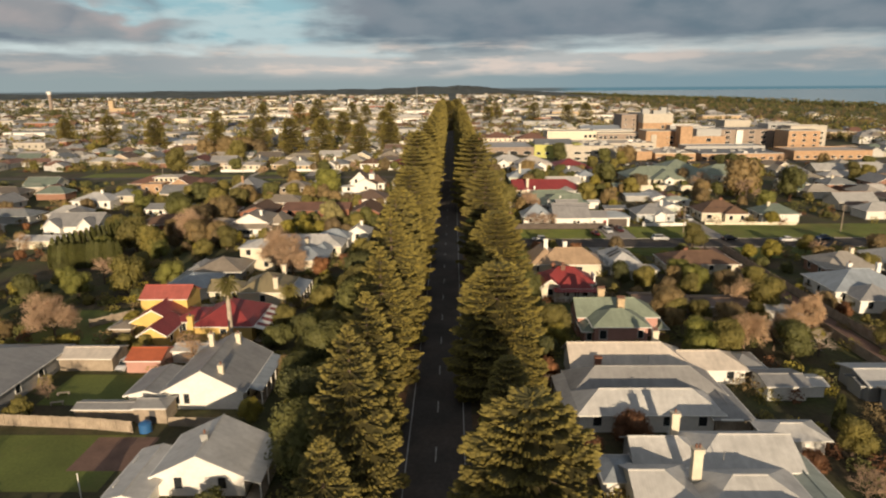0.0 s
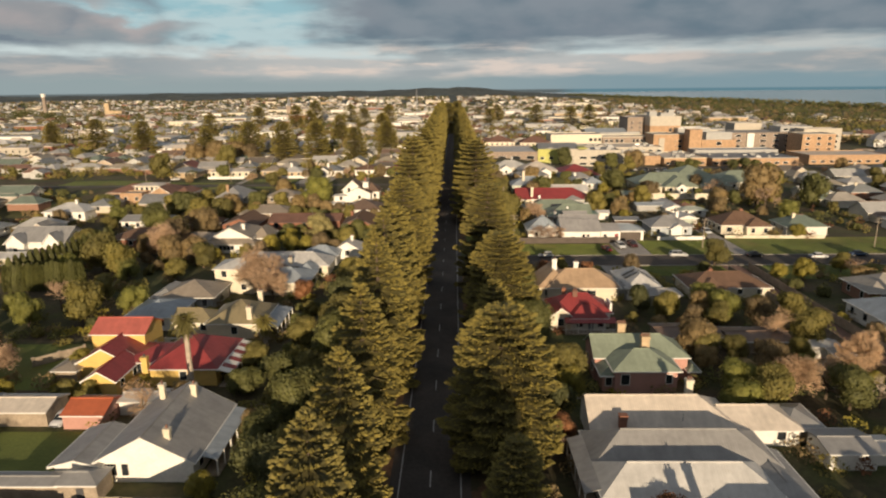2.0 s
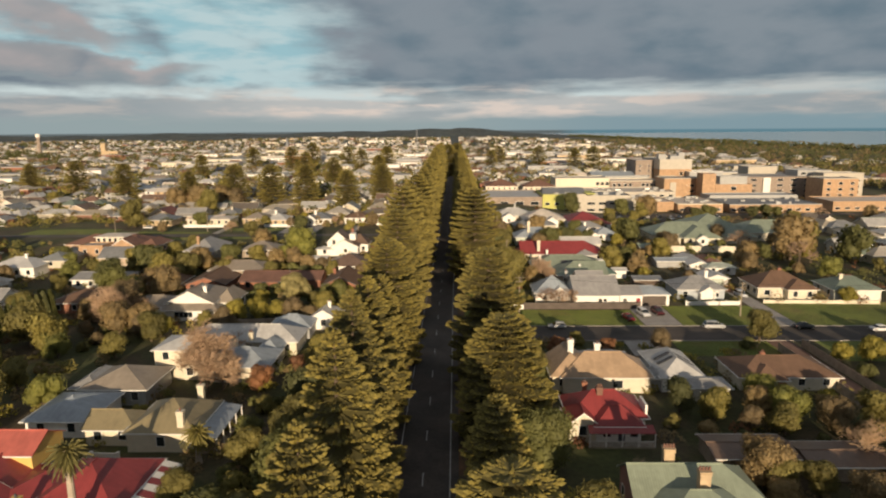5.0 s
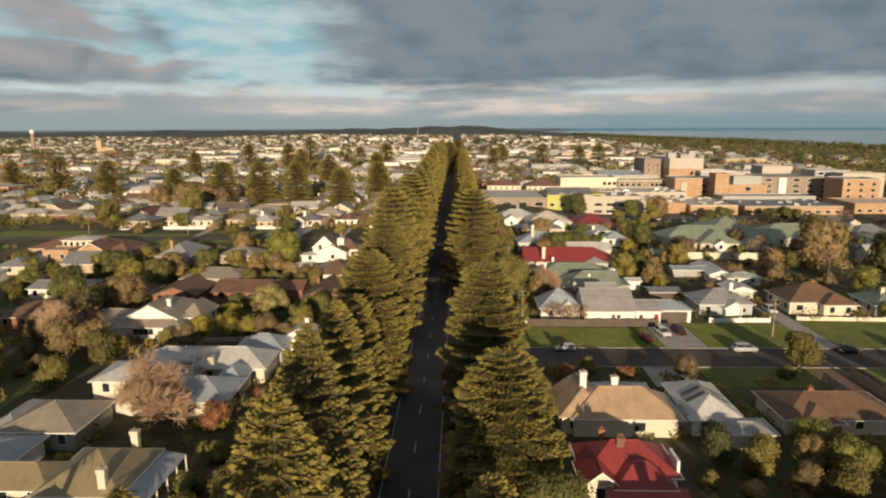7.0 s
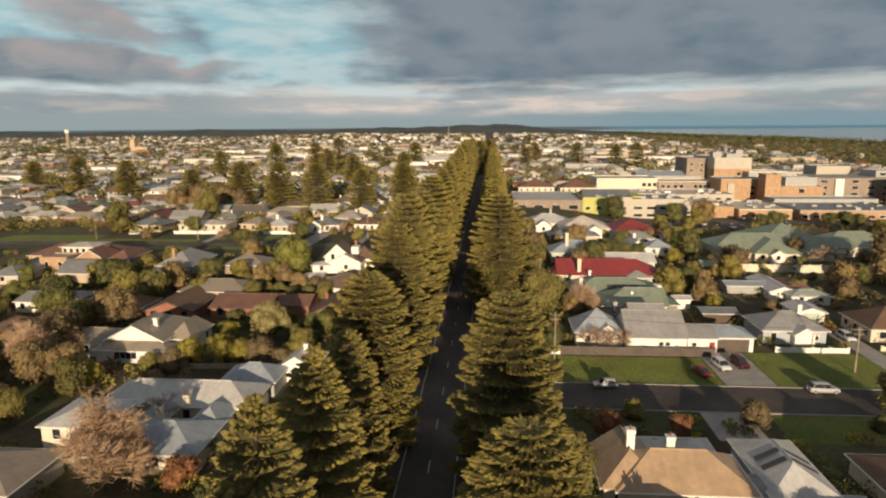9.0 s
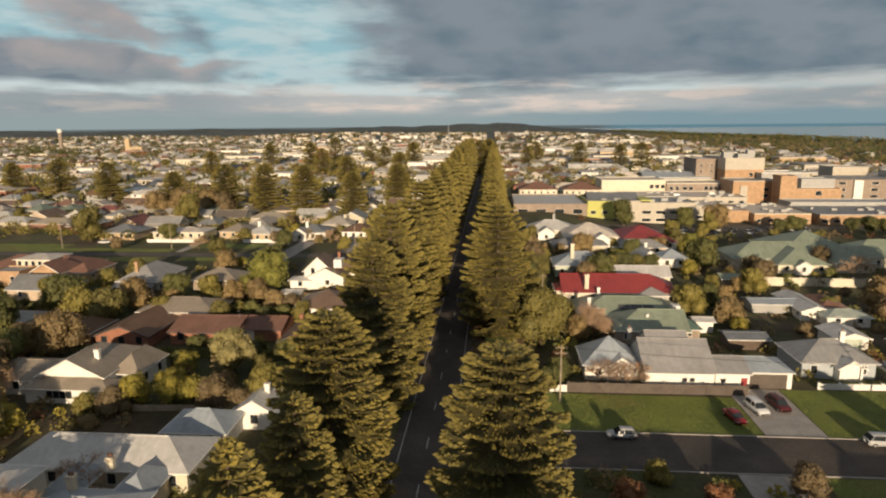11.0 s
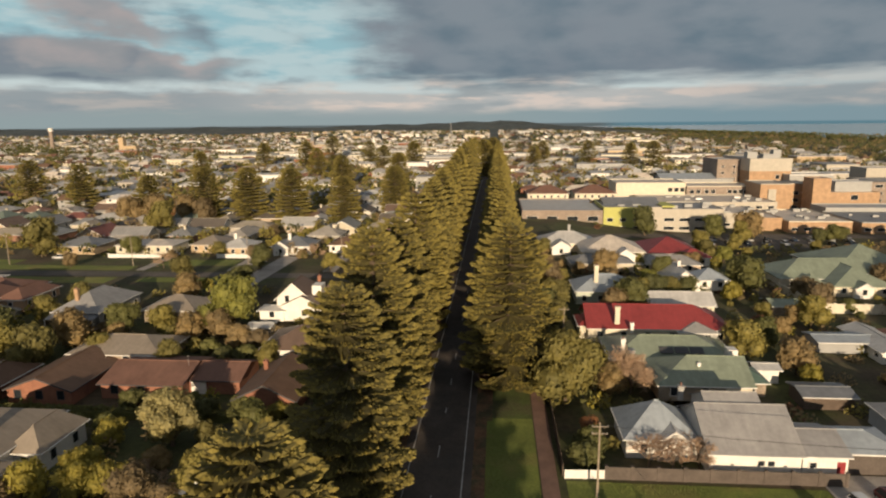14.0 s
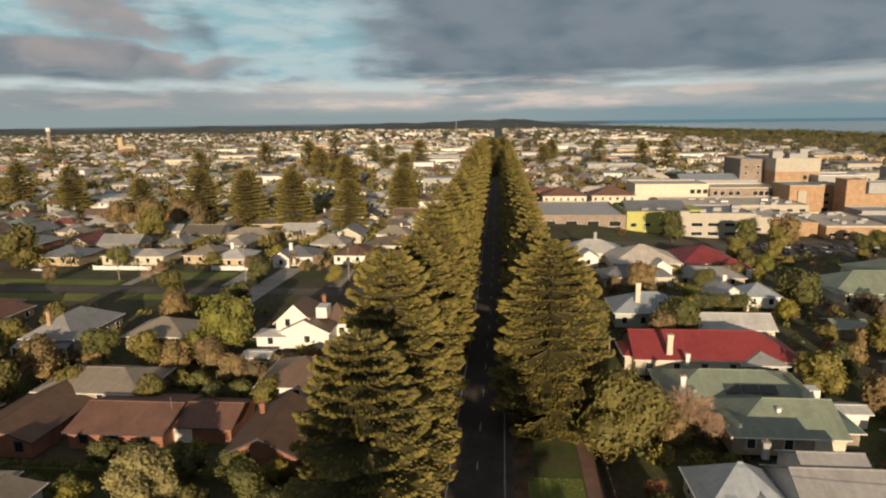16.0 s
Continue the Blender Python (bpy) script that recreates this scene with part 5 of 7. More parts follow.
wing(h, 77.5, 83.6, 237.5, 252, WHITE, IRON_PALE, 2.5, 1.0, "y", False, False, win="w")
wing(h, 83.4, 88.6, 241, 251, TIMBER, TILE_RED, 2.5, 1.0, "y", True, True, win="", keep=False)
wing(h, 81, 90, 233.5, 239, WHITE, IRON_GREEN_PALE, 2.4, 0.9, "x", True, True, win="s", keep=False)
h = named("open carport with a pale blue roof", 74, 246, "carport")
wing(h, 69, 79.5, 243, 248.5, GREYWALL, IRON_BLUE, 2.4, 0.5, "x", False, False, win="")
h = named("open grey iron shed behind the white house", 61, 222, "garden_shed")
wing(h, 55, 62.5, 218, 223, TIMBER_DARK, IRON_SLATE, 2.3, 0.5, "x", False, False, win="")
h = named("white shed with an iron roof", 54, 231, "garden_shed")
wing(h, 51.6, 55.4, 228, 231, WHITE, IRON_PALE, 2.6, 0.4, "x", False, False, win="")
h = named("grey iron sheds on a back lane", 55, 83, "garden_shed")
wing(h, 47.0, 52.6, 83.4, 88.4, WHITE, IRON_GREY, 2.5, 0.5, "x", False, False, win="")
wing(h, 53.0, 55.6, 84.4, 87.4, WHITE, IRON_PALE, 2.1, 0.3, "x", False, False, win="", keep=False)
wing(h, 60.5, 63.0, 84.0, 87.0, GREYWALL, IRON_SLATE, 2.3, 0.3, "x", False, False, win="")
h = named("small outbuilding with a pale iron roof", 46, 72, "garden_shed")
wing(h, 40.6, 47.4, 69.6, 73.6, WHITE, IRON_PALE, 2.4, 0.8, "x", True, True, win="")
h = named("long sheds with pale iron roofs", 68, 78, "garden_shed")
wing(h, 62.0, 69.4, 74, 82, GREYWALL, IRON_CREAM, 2.9, 0.9, "x", False, False, win="s")
wing(h, 61, 69.0, 83, 90, GREYWALL, IRON_PALE, 2.7, 0.8, "x", False, False, win="")
h = named("white house with grey hip roofs beyond the lane", 90, 130)
wing(h, 80, 96, 124, 136, WHITE, IRON_BLUE, 3.2, 2.8, "x", True, True, win="sw")
wing(h, 82, 90, 119, 126, WHITE, IRON_GREY, 3.0, 2.0, "y", True, True, win="s", keep=False)
chimney(h, -3, 2, 4.5, 7.5, WHITE, 0.8, 1)
chimney(h, 2.5, 1, 4.5, 8.0, WHITE, 0.8, 1)
fence("weathered brown paling fence along the lane", 69.6, 92, 69.6, 166, 1.8, TIMBER)
fence("weathered brown paling fence along the lane", 75.4, 80, 75.4, 168, 1.8, TIMBER)

# ---- houses west of the avenue ----
h = named("white cottage with a pale grey gable roof and posted verandah", -25.5, 62)
wing(h, -30.8, -21.0, 61.4, 69.4, WHITE, IRON_PALE, 2.9, 2.4, "y", False, False, win="s", over=0.5, size=(0.9, 1.4))
wing(h, -34.6, -30.6, 58.0, 67.0, WHITE, IRON_PALE, 2.3, 0.5, "y", False, False, win="w", keep=False)
verandah(h, -20.7, -18.8, 60.4, 69.2, IRON_PALE, 2.75, 2.3, "e")
chimney(h, -0.6, 2.4, 4.6, 6.6, GREYWALL, 0.75, 1)

h = named("white gabled house with a grey iron roof and three chimneys", -33, 87)
wing(h, -38.4, -27.4, 80.9, 94.0, WHITE, IRON_GREY, 3.1, 3.0, "y", False, False, win="e", over=0.5)
window_at(h, -3.9, -6.1, 0.9, "s", 1.0, 1.5)
window_at(h, -2.4, -6.1, 0.9, "s", 0.8, 1.5)
wing(h, -43.5, -38.2, 80.6, 88.5, WHITE, IRON_GREY, 2.6, 0.7, "y", False, False, win="", keep=False)
chimney(h, 2.3, -4.6, 4.0, 7.0, CREAM, 0.7, 1)
chimney(h, 1.6, 5.2, 4.6, 7.9, CREAM, 0.7, 1)
chimney(h, -2.8, 5.6, 4.6, 7.6, CREAM, 0.7, 1)
verandah(h, -27.0, -25.0, 82, 94, IRON_BLUE, 2.8, 2.3, "e")
h = named("long low weathered timber shed", -44.5, 78.4, "garden_shed")
wing(h, -49.6, -41.2, 77.6, 80.0, TIMBER, IRON_GREY, 1.9, 0.3, "x", False, False, win="", over=0.15)
wing(h, -41.0, -36.6, 77.0, 80.2, TIMBER, IRON_GREY, 2.4, 0.5, "x", False, True, win="", over=0.15)
door_at(h, 6.0, -1.4, 0, "s", 0.8, 1.9, DARKPAINT)
fence("tall pale weathered paling fence along the yard", -70, 77.2, -47, 75.6, 1.7, TIMBER)
fence("tall pale weathered paling fence along the yard", -47, 75.6, -40.2, 74.6, 1.7, TIMBER)
fence("grey paling fence between back yards", -36, 76.2, -27, 76.0, 1.4, TIMBER)
fence("pale garden fence near the pines", -26, 97.5, -13, 97.0, 1.2, TIMBER)
h = named("small shed with a rusty red iron roof and pink walls", -47.2, 95, "garden_shed")
wing(h, -50.0, -44.4, 92.7, 98.2, PINK, IRON_RUST, 2.2, 1.0, "x", False, False, win="", over=0.2)
h = named("weathered grey iron shed with board walls", -56.6, 95.6, "garden_shed")
wing(h, -61.2, -52.6, 93.4, 98.4, TIMBER, IRON_CREAM, 2.3, 0.8, "x", False, False, win="", over=0.2)
h = named("white lean-to shed behind the gabled house", -41.5, 98, "garden_shed")
wing(h, -44.2, -37.6, 96.5, 100.2, WHITE, IRON_PALE, 2.2, 0.4, "x", False, False, win="", over=0.2)
h = named("long grey iron roofed house beside the yard", -68, 88)
wing(h, -75, -61.6, 76, 97.5, GREYWALL, IRON_GREY, 2.9, 2.2, "y", False, True, win="e", step=4.5)
tagged(new("wheelie_bin"), "blue plastic tank in the yard", "water tank")
bin_ob = bpy.data.objects["wheelie_bin"]
bin_ob.name = "water_tank"
bin_ob.matrix_basis = pose(-38.6, 75.0, 0)
part("tank", Shape().tube((0, 0, 0), (0, 0, 1.25), 0.8, 0.8, 18), surface("blue plastic", (0.03, 0.12, 0.30), 0.45, 0.1, 1, 4, 0), bin_ob)
part("lid", Shape().tube((0, 0, 1.25), (0, 0, 1.45), 0.8, 0.3, 18), surface("blue plastic", (0, 0, 0)), bin_ob)
fence("weathered timber paling fence behind the clinic", -49.0, 184.6, -37.4, 185.4, 1.1, TIMBER)
for bx, by in ((-54.9, 82.2), (-55.7, 85.1)):
    ob = thing("garden_bench", "weathered pale timber garden bench on the lawn", "bench", bx, by, 0, 15, "garden benches")
    for i in range(3):
        part("slat", Shape().box(-0.9, -0.22 + i * 0.16, 0.43, 0.9, -0.09 + i * 0.16, 0.47), PALE_WOOD, ob)
    for px in (-0.75, 0.75):
        part("leg", Shape().box(px - 0.05, -0.2, 0, px + 0.05, 0.2, 0.43), PALE_WOOD, ob)
ob = thing("clothes_post", "slim white clothes-line post on the grass", "post", -38.9, 60.5)
part("pole", Shape().tube((0, 0, 0), (0, 0, 3.4), 0.07, 0.06, 8), WHITE, ob)

h = named("yellow house with crimson iron roofs and a striped verandah", -46, 112)
wing(h, -57.7, -48.8, 114.4, 120.8, YELLOW, surface("iron faded red", (0.48, 0.13, 0.10), 0.5, 0.12, 0.35, 1.5, 0.35, stripes=0.3), 5.2, 1.6, "x", False, False, win="e", over=0.3)
wing(h, -56.6, -48.4, 108.0, 115.6, YELLOW, IRON_RED, 2.9, 2.3, "y", False, False, win="", over=0.3)
wing(h, -52.3, -47.5, 101.9, 109.6, YELLOW, IRON_RED, 2.75, 1.45, "y", False, False, win="e", over=0.3, keep=False, step=3)
wing(h, -59.6, -56.2, 106.6, 113, TIMBER, IRON_TAUPE, 2.3, 0.5, "y", True, True, win="", keep=False)
wing(h, -44.0, -33.8, 105.6, 117.0, YELLOW, IRON_RED, 3.2, 2.9, "y", True, True, win="s", step=6)
wing(h, -49.2, -42.0, 108.5, 116.0, YELLOW, IRON_RED, 2.9, 1.2, "x", True, True, win="s", keep=False)
verandah(h, -33.4, -31.2, 105.2, 117.2, WHITE, 2.9, 2.3, "e", striped=IRON_RED)
chimney(h, 1.6, -6.8, 2.4, 6.0, YELLOW, 0.9, 1, DARKPAINT)
masonry("pale garden wall behind the yellow house", -67, 112.5, -61.5, 118, 1.5, TIMBER)

h = named("cream house with an olive iron hip roof and a posted verandah", -38, 129)
wing(h, -42.2, -32.6, 124.4, 134.6, CREAM, IRON_OLIVE, 3.3, 2.7, "x", True, True, win="s", step=5)
wing(h, -49.2, -42.0, 126.2, 131.8, CREAM, IRON_OLIVE, 2.9, 1.5, "x", False, True, win="s", keep=False)
verandah(h, -32.3, -29.2, 124.0, 134.8, IRON_BLUE, 2.95, 2.4, "e")
chimney(h, 3.4, -3.8, 3.4, 6.9, CREAM, 0.9, 1)
chimney(h, 3.0, 4.6, 3.0, 7.6, CREAM, 0.9, 1)
masonry("white low wall beside the olive-roofed house", -50, 122.6, -42.4, 122.2, 1.0, WHITE)
h = named("grey iron roofed annex with white walls", -54, 134)
wing(h, -59.6, -50.4, 128.6, 138.4, WHITE, IRON_BLUE, 2.9, 1.7, "y", True, True, win="s")
h = named("house with a dull brown-grey hip roof", -52, 144)
wing(h, -57.8, -47.0, 139.8, 149.4, GREYWALL, IRON_TAUPE, 3.1, 2.2, "y", True, True, win="s")
wing(h, -60, -56, 141, 150, GREYWALL, IRON_GREY, 2.8, 1.1, "y", True, True, win="", keep=False)
h = named("rambling cream clinic with long pale iron roofs", -40, 158)
wing(h, -50.4, -42.0, 150.6, 158.6, CREAM, IRON_PALE, 5.9, 1.3, "x", True, True, win="sw", step=3, over=0.3)
wing(h, -50.8, -27.8, 163.4, 171.6, CREAM, IRON_PALE, 3.2, 2.1, "x", True, True, win="s", step=3.4)
wing(h, -40.2, -29.6, 149.6, 158.6, CREAM, IRON_BLUE, 3.2, 2.0, "x", True, True, win="s")
wing(h, -42.2, -38.6, 158.0, 164, CREAM, IRON_BLUE, 3.1, 1.4, "y", True, True, win="", keep=False)
wing(h, -34, -30, 158.0, 164, CREAM, IRON_BLUE, 3.1, 1.4, "y", True, True, win="", keep=False)
chimney(h, 2.0, -0.6, 3.8, 6.4, CREAM, 0.85, 2)
chimney(h, 3.6, 4.2, 3.6, 6.0, CREAM, 0.85, 2)
chimney(h, -5.0, -3.5, 5.6, 7.8, CREAM, 0.8, 1)
h = named("grey gabled cottage beside the pines", -23, 172)
wing(h, -29.0, -22.6, 180.0, 188.0, WHITE, IRON_PALE, 2.8, 1.9, "y", False, True, win="s")
chimney(h, -2.0, 12.0, 4.0, 6.2, WHITE, 0.7, 1)
h = named("small blue-grey roofed house", -31, 177)
wing(h, -36.0, -27.5, 173.6, 180, GREYWALL, IRON_BLUE, 3.0, 1.7, "x", True, True, win="s")

h = named("white gabled bungalow with brown-grey iron roofs", -58, 194.6)
wing(h, -65.4, -54.4, 188.8, 202.6, WHITE, IRON_TAUPE, 4.1, 2.8, "y", False, True, win="", over=0.5)
wing(h, -66.6, -52.6, 186.8, 190.6, WHITE, IRON_TAUPE, 2.8, 0.9, "x", True, True, win="", keep=False)
for dx in (-4.4, -3.3, -2.2, -1.1):
    window_at(h, dx, -7.8, 1.0, "s", 0.8, 1.1, DARKPAINT)
wing(h, -55.0, -50.6, 192.6, 201.6, WHITE, IRON_TAUPE, 3.5, 2.2, "y", True, True, win="se", keep=False)
wing(h, -77, -64, 189.8, 199.1, WHITE, IRON_TAUPE, 2.8, 1.6, "x", True, True, win="s", keep=False)
chimney(h, 0.6, -2.0, 4.6, 8.2, WHITE, 0.8, 1)

h = named("long low red brick house with brown tiled roofs", -46, 217)
wing(h, -57.0, -43.2, 215.2, 227.4, BRICK, TILE_RED, 2.8, 1.6, "x", False, False, win="s", step=3.6, trim=DARKPAINT)
wing(h, -43.2, -34.6, 217.8, 226.6, BRICK, TILE_RED, 2.75, 1.4, "x", False, False, win="", trim=DARKPAINT, keep=False)
wing(h, -71.2, -60.2, 212.4, 226.6, BRICK, TILE_BROWN, 2.7, 2.0, "y", False, False, win="s", trim=DARKPAINT)
door_at(h, 4.4, 0.8, 0.02, "s", 2.6, 2.3, WHITE, "garage_door")
part("aerial", Shape().tube((2.4, 2.0, 4.4), (2.4, 2.0, 6.4), 0.03, 0.03, 5), METAL, h)
h = named("red brick house with a brown hip roof", -28.6, 217)
wing(h, -32.4, -23.0, 210.8, 224, BRICK, TILE_BROWN, 2.8, 2.3, "y", False, False, win="s", trim=DARKPAINT)
chimney(h, -2.2, 3.4, 3.6, 5.8, BRICK, 0.7, 1)
h = named("house with a broad dull grey roof", -57, 233)
wing(h, -71.5, -54, 228.4, 239, TIMBER, IRON_TAUPE, 2.8, 1.9, "x", True, True, win="s", step=4)
h = named("white two-storey gabled house with a brown roof", -38.0, 263)
wing(h, -42.6, -34.8, 260.0, 271, WHITE, IRON_BROWN, 5.0, 3.6, "y", False, True, win="", over=0.45)
window_at(h, -2.2, -3.0, 4.0, "s", 1.0, 1.5)
wing(h, -41.0, -31.4, 258.2, 265, WHITE, IRON_BROWN, 3.6, 2.3, "y", False, True, win="", over=0.4, keep=False)
window_at(h, 2.2, -4.8, 1.3, "s", 1.1, 1.3)
wing(h, -46.0, -40.4, 257.8, 262, WHITE, IRON_PALE, 2.7, 0.5, "x", True, True, win="s", keep=False)
wing(h, -35.6, -28.6, 264.6, 272, WHITE, IRON_BROWN, 3.6, 3.0, "x", True, True, win="s", keep=False)
part("dormer", Shape().box(3.2, -1.2, 5.2, 5.4, 2.4, 7.4), WHITE, h, "white flat-topped dormer")
chimney(h, 3.6, 4.0, 6.0, 9.6, BRICK, 0.7, 1)
h = named("grey lean-to shed with a pale flat roof", -42, 248, "garden_shed")
# grey paint on these walls stands in for the shade they lie in
wing(h, -44.6, -39.8, 247.0, 250.5, GREYWALL, IRON_PALE, 2.2, 0.3, "x", False, False, win="")
h = named("house with a dark brown hip roof beside the pines", -30, 238)
wing(h, -36, -23.5, 232, 243.6, WHITE, IRON_BROWN, 3.1, 2.8, "y", True, True, win="s")
h = named("grey hip roofed villa with a wide dark verandah", -85, 259)
wing(h, -91, -80.4, 251.6, 268, GREYWALL, IRON_GREY, 3.7, 3.1, "y", True, True, win="se")
verandah(h, -91.4, -80, 248.8, 251.4, IRON_SLATE, 3.1, 2.5, "s")
chimney(h, -2.0, -4.5, 4.6, 9.4, BRICK_ORANGE, 0.8, 1)
h = named("house with a dull tan hip roof", -66, 262)
wing(h, -72.5, -60.5, 256, 266, TIMBER, IRON_TAUPE, 3.0, 2.2, "x", True, True, win="s")
h = named("red brick two-storey house with a terracotta roof", -121, 267)
wing(h, -142, -112, 265, 279, BRICK_ORANGE, TILE_RED, 3.4, 2.6, "x", True, True, win="s", step=4)
wing(h, -131, -120.5, 266, 275, CREAM, IRON_CREAM, 6.0, 0.6, "x", True, True, win="s", step=1.9, keep=False, over=0.5)
flat_block(h, -133.5, -124.6, 258.6, 266, BRICK_ORANGE, IRON_GREY, 3.7, "s", 4.4, (1.2, 1.5), keep=False)
wing(h, -121.4, -112.6, 258.8, 270, BRICK_ORANGE, TILE_RED, 3.8, 2.7, "y", False, True, win="s", keep=False)
wing(h, -113, -106.4, 262, 275, BRICK_ORANGE, TILE_RED, 3.3, 1.9, "y", True, True, win="es", keep=False)
masonry("pale pink rendered terrace wall before the brick house", -125.5, 256.8, -113, 256.8, 1.5, CREAM)
h = named("house with a broad dark brown tiled roof", -88, 199)
wing(h, -97, -80.5, 193, 204.5, BRICK, TILE_BROWN, 2.9, 2.0, "x", True, True, win="s", step=4)
wing(h, -84.5, -77.8, 186.5, 192.6, TIMBER, IRON_TAUPE, 2.6, 1.0, "x", True, True, win="", keep=False)
h = named("low house with a plain grey iron roof", -99, 222)
wing(h, -106.5, -92, 217, 227, WHITE, IRON_GREY, 2.9, 1.1, "x", False, True, win="s", step=3.6)
h = named("orange brick cottage with a brown roof", -81, 217)
wing(h, -88, -81.5, 212, 224, BRICK_ORANGE, TILE_BROWN, 2.9, 1.7, "y", False, True, win="s", step=3.2)
wing(h, -80, -73.5, 214, 223, BRICK, TILE_BROWN, 2.7, 1.6, "y", True, True, win="s", step=3.2)
h = named("white villa with grey iron gables behind a cypress hedge", -113.5, 190)
wing(h, -121.8, -105.6, 186, 197, WHITE, IRON_GREY, 4.0, 3.0, "x", False, False, win="e")
wing(h, -110.6, -105.8, 184.2, 190, WHITE, IRON_GREY, 4.0, 2.6, "y", False, True, win="s", keep=False)
wing(h, -121, -116, 184.2, 190, WHITE, IRON_GREY, 4.0, 2.2, "y", False, True, win="s", keep=False)
h = named("cream garage with a white iron roof", -116, 176, "garage")
wing(h, -122, -109, 173, 179, CREAM, IRON_PALE, 2.6, 0.8, "x", False, False, win="")
h = named("white house with a low pale hip roof", -134.5, 235)
wing(h, -142, -127.4, 230, 241, WHITE, IRON_PALE, 3.4, 2.2, "x", True, True, win="s")
chimney(h, 2, 0, 4.5, 7.5, WHITE, 0.8, 1)

# row along the western side street
for i, (x0, x1, wl, rf, lab) in enumerate((
        (-146, -132, SANDSTONE, IRON_SLATE, "low stone house with a dark flat-pitched roof"), (-125, -104.5, CREAM, IRON_CREAM, "wide cream house with a pale low roof behind a white wall"),
        (-99, -88, SANDSTONE, IRON_TAUPE, "stone cottage with a dull brown hip roof"), (-87, -76.5, SANDSTONE, IRON_PALE, "stone cottage with a pale hip roof and chimney"),
        (-69, -56, WHITE, IRON_SLATE, "white gabled cottage with a slate grey roof"), (-50, -38, WHITE, TILE_BROWN, "white house with a brown hip roof"), (-34, -21, WHITE, IRON_RED, "white house with a red roof by the avenue"))):
    h = named(lab, (x0 + x1) / 2, 335)
    dy = (0, 1.5, 4, -1, 2.5, 5, 0)[i]
    wing(h, x0, x1, 329 + dy, 341 + dy, wl, rf, 3.1, 2.3 if i != 1 else 1.0, "x", True, True, win="s", step=3)
    if i in (3, 4):
        chimney(h, -1.5, 0, 4.4, 7.6, WHITE, 1.0, 1)
    if i == 4:
        wing(h, x0 + 1, x0 + 6, 329, 334, wl, rf, 3.2, 1.8, "y", False, True, win="s", keep=False)
masonry("long white front wall", -124, 324.4, -105.5, 324.4, 1.2, WHITE)
masonry("white front wall", -86, 325, -71.5, 325, 1.3, WHITE)

# ---- hospital and larger buildings ----
STUCCO = paint("stucco", (0.46, 0.42, 0.35))
h = thing("hospital", "hospital of pale, lime and taupe brick flat-roofed blocks", "hospital", 85, 400)
flat_block(h, 18, 50.2, 378, 418, BRICK_TAUPE, IRON_PALE, 8.4, "sw", 7.5, (4.2, 1.9))
flat_block(h, 50.2, 65.5, 377, 404, LIME, IRON_GREY, 9.8, "s", 5, (2.2, 1.4))
flat_block(h, 65.5, 73, 377.6, 404, STUCCO, IRON_GREY, 9.8, "", 5)
flat_block(h, 73, 97, 378, 402, STUCCO, IRON_GREY, 9.0, "s", 6, (4.0, 1.3))
flat_block(h, 76, 133, 416, 446, STUCCO, IRON_CREAM, 7.0, "s", 5, (2.5, 1.2))
wing(h, 52, 74, 386, 402, STUCCO, IRON_SLATE, 9.6, 2.6, "x", False, False, win="", keep=False)
part("roof_panel", Shape().box(-11.4, -20, 9.7, -6.4, -6, 10.3), LIME, h, "lime green roof edge")
for dx, dy, w in ((-28, -16, 2.6), (-24, -10, 2.0), (-22, -15, 3.2), (-7, -18, 2.2), (-1, -14, 3.0), (5, -17, 2.4), (8, -8, 3.4)):
    part("roof_unit", Shape().box(dx, dy, 9.0, dx + w, dy + w * 0.7, 10.0 + 0.1 * w), GREYWALL, h)
h = thing("hospital_wing", "long cream hospital wing with small square windows", "hospital", 112, 465)
flat_block(h, 68.5, 103, 452, 474, CREAM, IRON_CREAM, 12.4, "", 4, (1.8, 1.5))
for dx in (-16.5, -13.5, -10.5):
    window_at(h, dx, -13.0, 8.2, "s", 1.9, 1.8, DARKPAINT)
flat_block(h, 103, 135, 450, 470, BRICK_TAUPE, IRON_CREAM, 10.8, "", 3.4, band=CREAM)
for dx in (-6.4, -3.2, 0.8, 4.0, 12.0, 14.6, 17.2, 19.8):
    window_at(h, dx, -15.0, 7.4, "s", 2.0, 1.9, WHITE)
wing(h, 98, 136, 480, 498, GREYWALL, IRON_BLUE, 12.0, 2.4, "x", False, False, win="", keep=False)
h = thing("brick_tower", "orange brick hospital tower with a cream top band", "hospital", 150, 488)
flat_block(h, 139.7, 160.6, 468, 508, BRICK_ORANGE, IRON_GREY, 17.0, "", 5, parapet=0.1)
flat_block(h, 139.5, 160.8, 467.8, 508.2, STUCCO, IRON_GREY, 23.2, "", 5, parapet=0.4, base=17.0, keep=False)
# the tower's west side, its shade put in as darker taupe brick
flat_block(h, 127.5, 139.4, 481, 506, BRICK_TAUPE, IRON_PALE, 22.2, "s", 4, (1.4, 1.2))
window_at(h, 4.0, -20.0, 13.0, "s", 2.0, 2.2, WHITE)
for dx, dy, w, hh in ((-9, -12, 5, 3.4), (-2, -15, 6, 2.4), (5, -10, 4, 4.4)):
    part("plant_room", Shape().box(dx, dy, 23.1, dx + w, dy + w, 23.2 + hh), GREYWALL, h)
h = thing("hospital_wing", "orange brick hospital blocks with white plant rooms on top", "hospital", 190, 440)
flat_block(h, 131.6, 145.6, 432, 452, BRICK_ORANGE, IRON_GREY, 13.6, "", 5, band=STUCCO)
flat_block(h, 135, 138.5, 431.2, 432.2, STUCCO, IRON_GREY, 11.0, "", 5, keep=False)
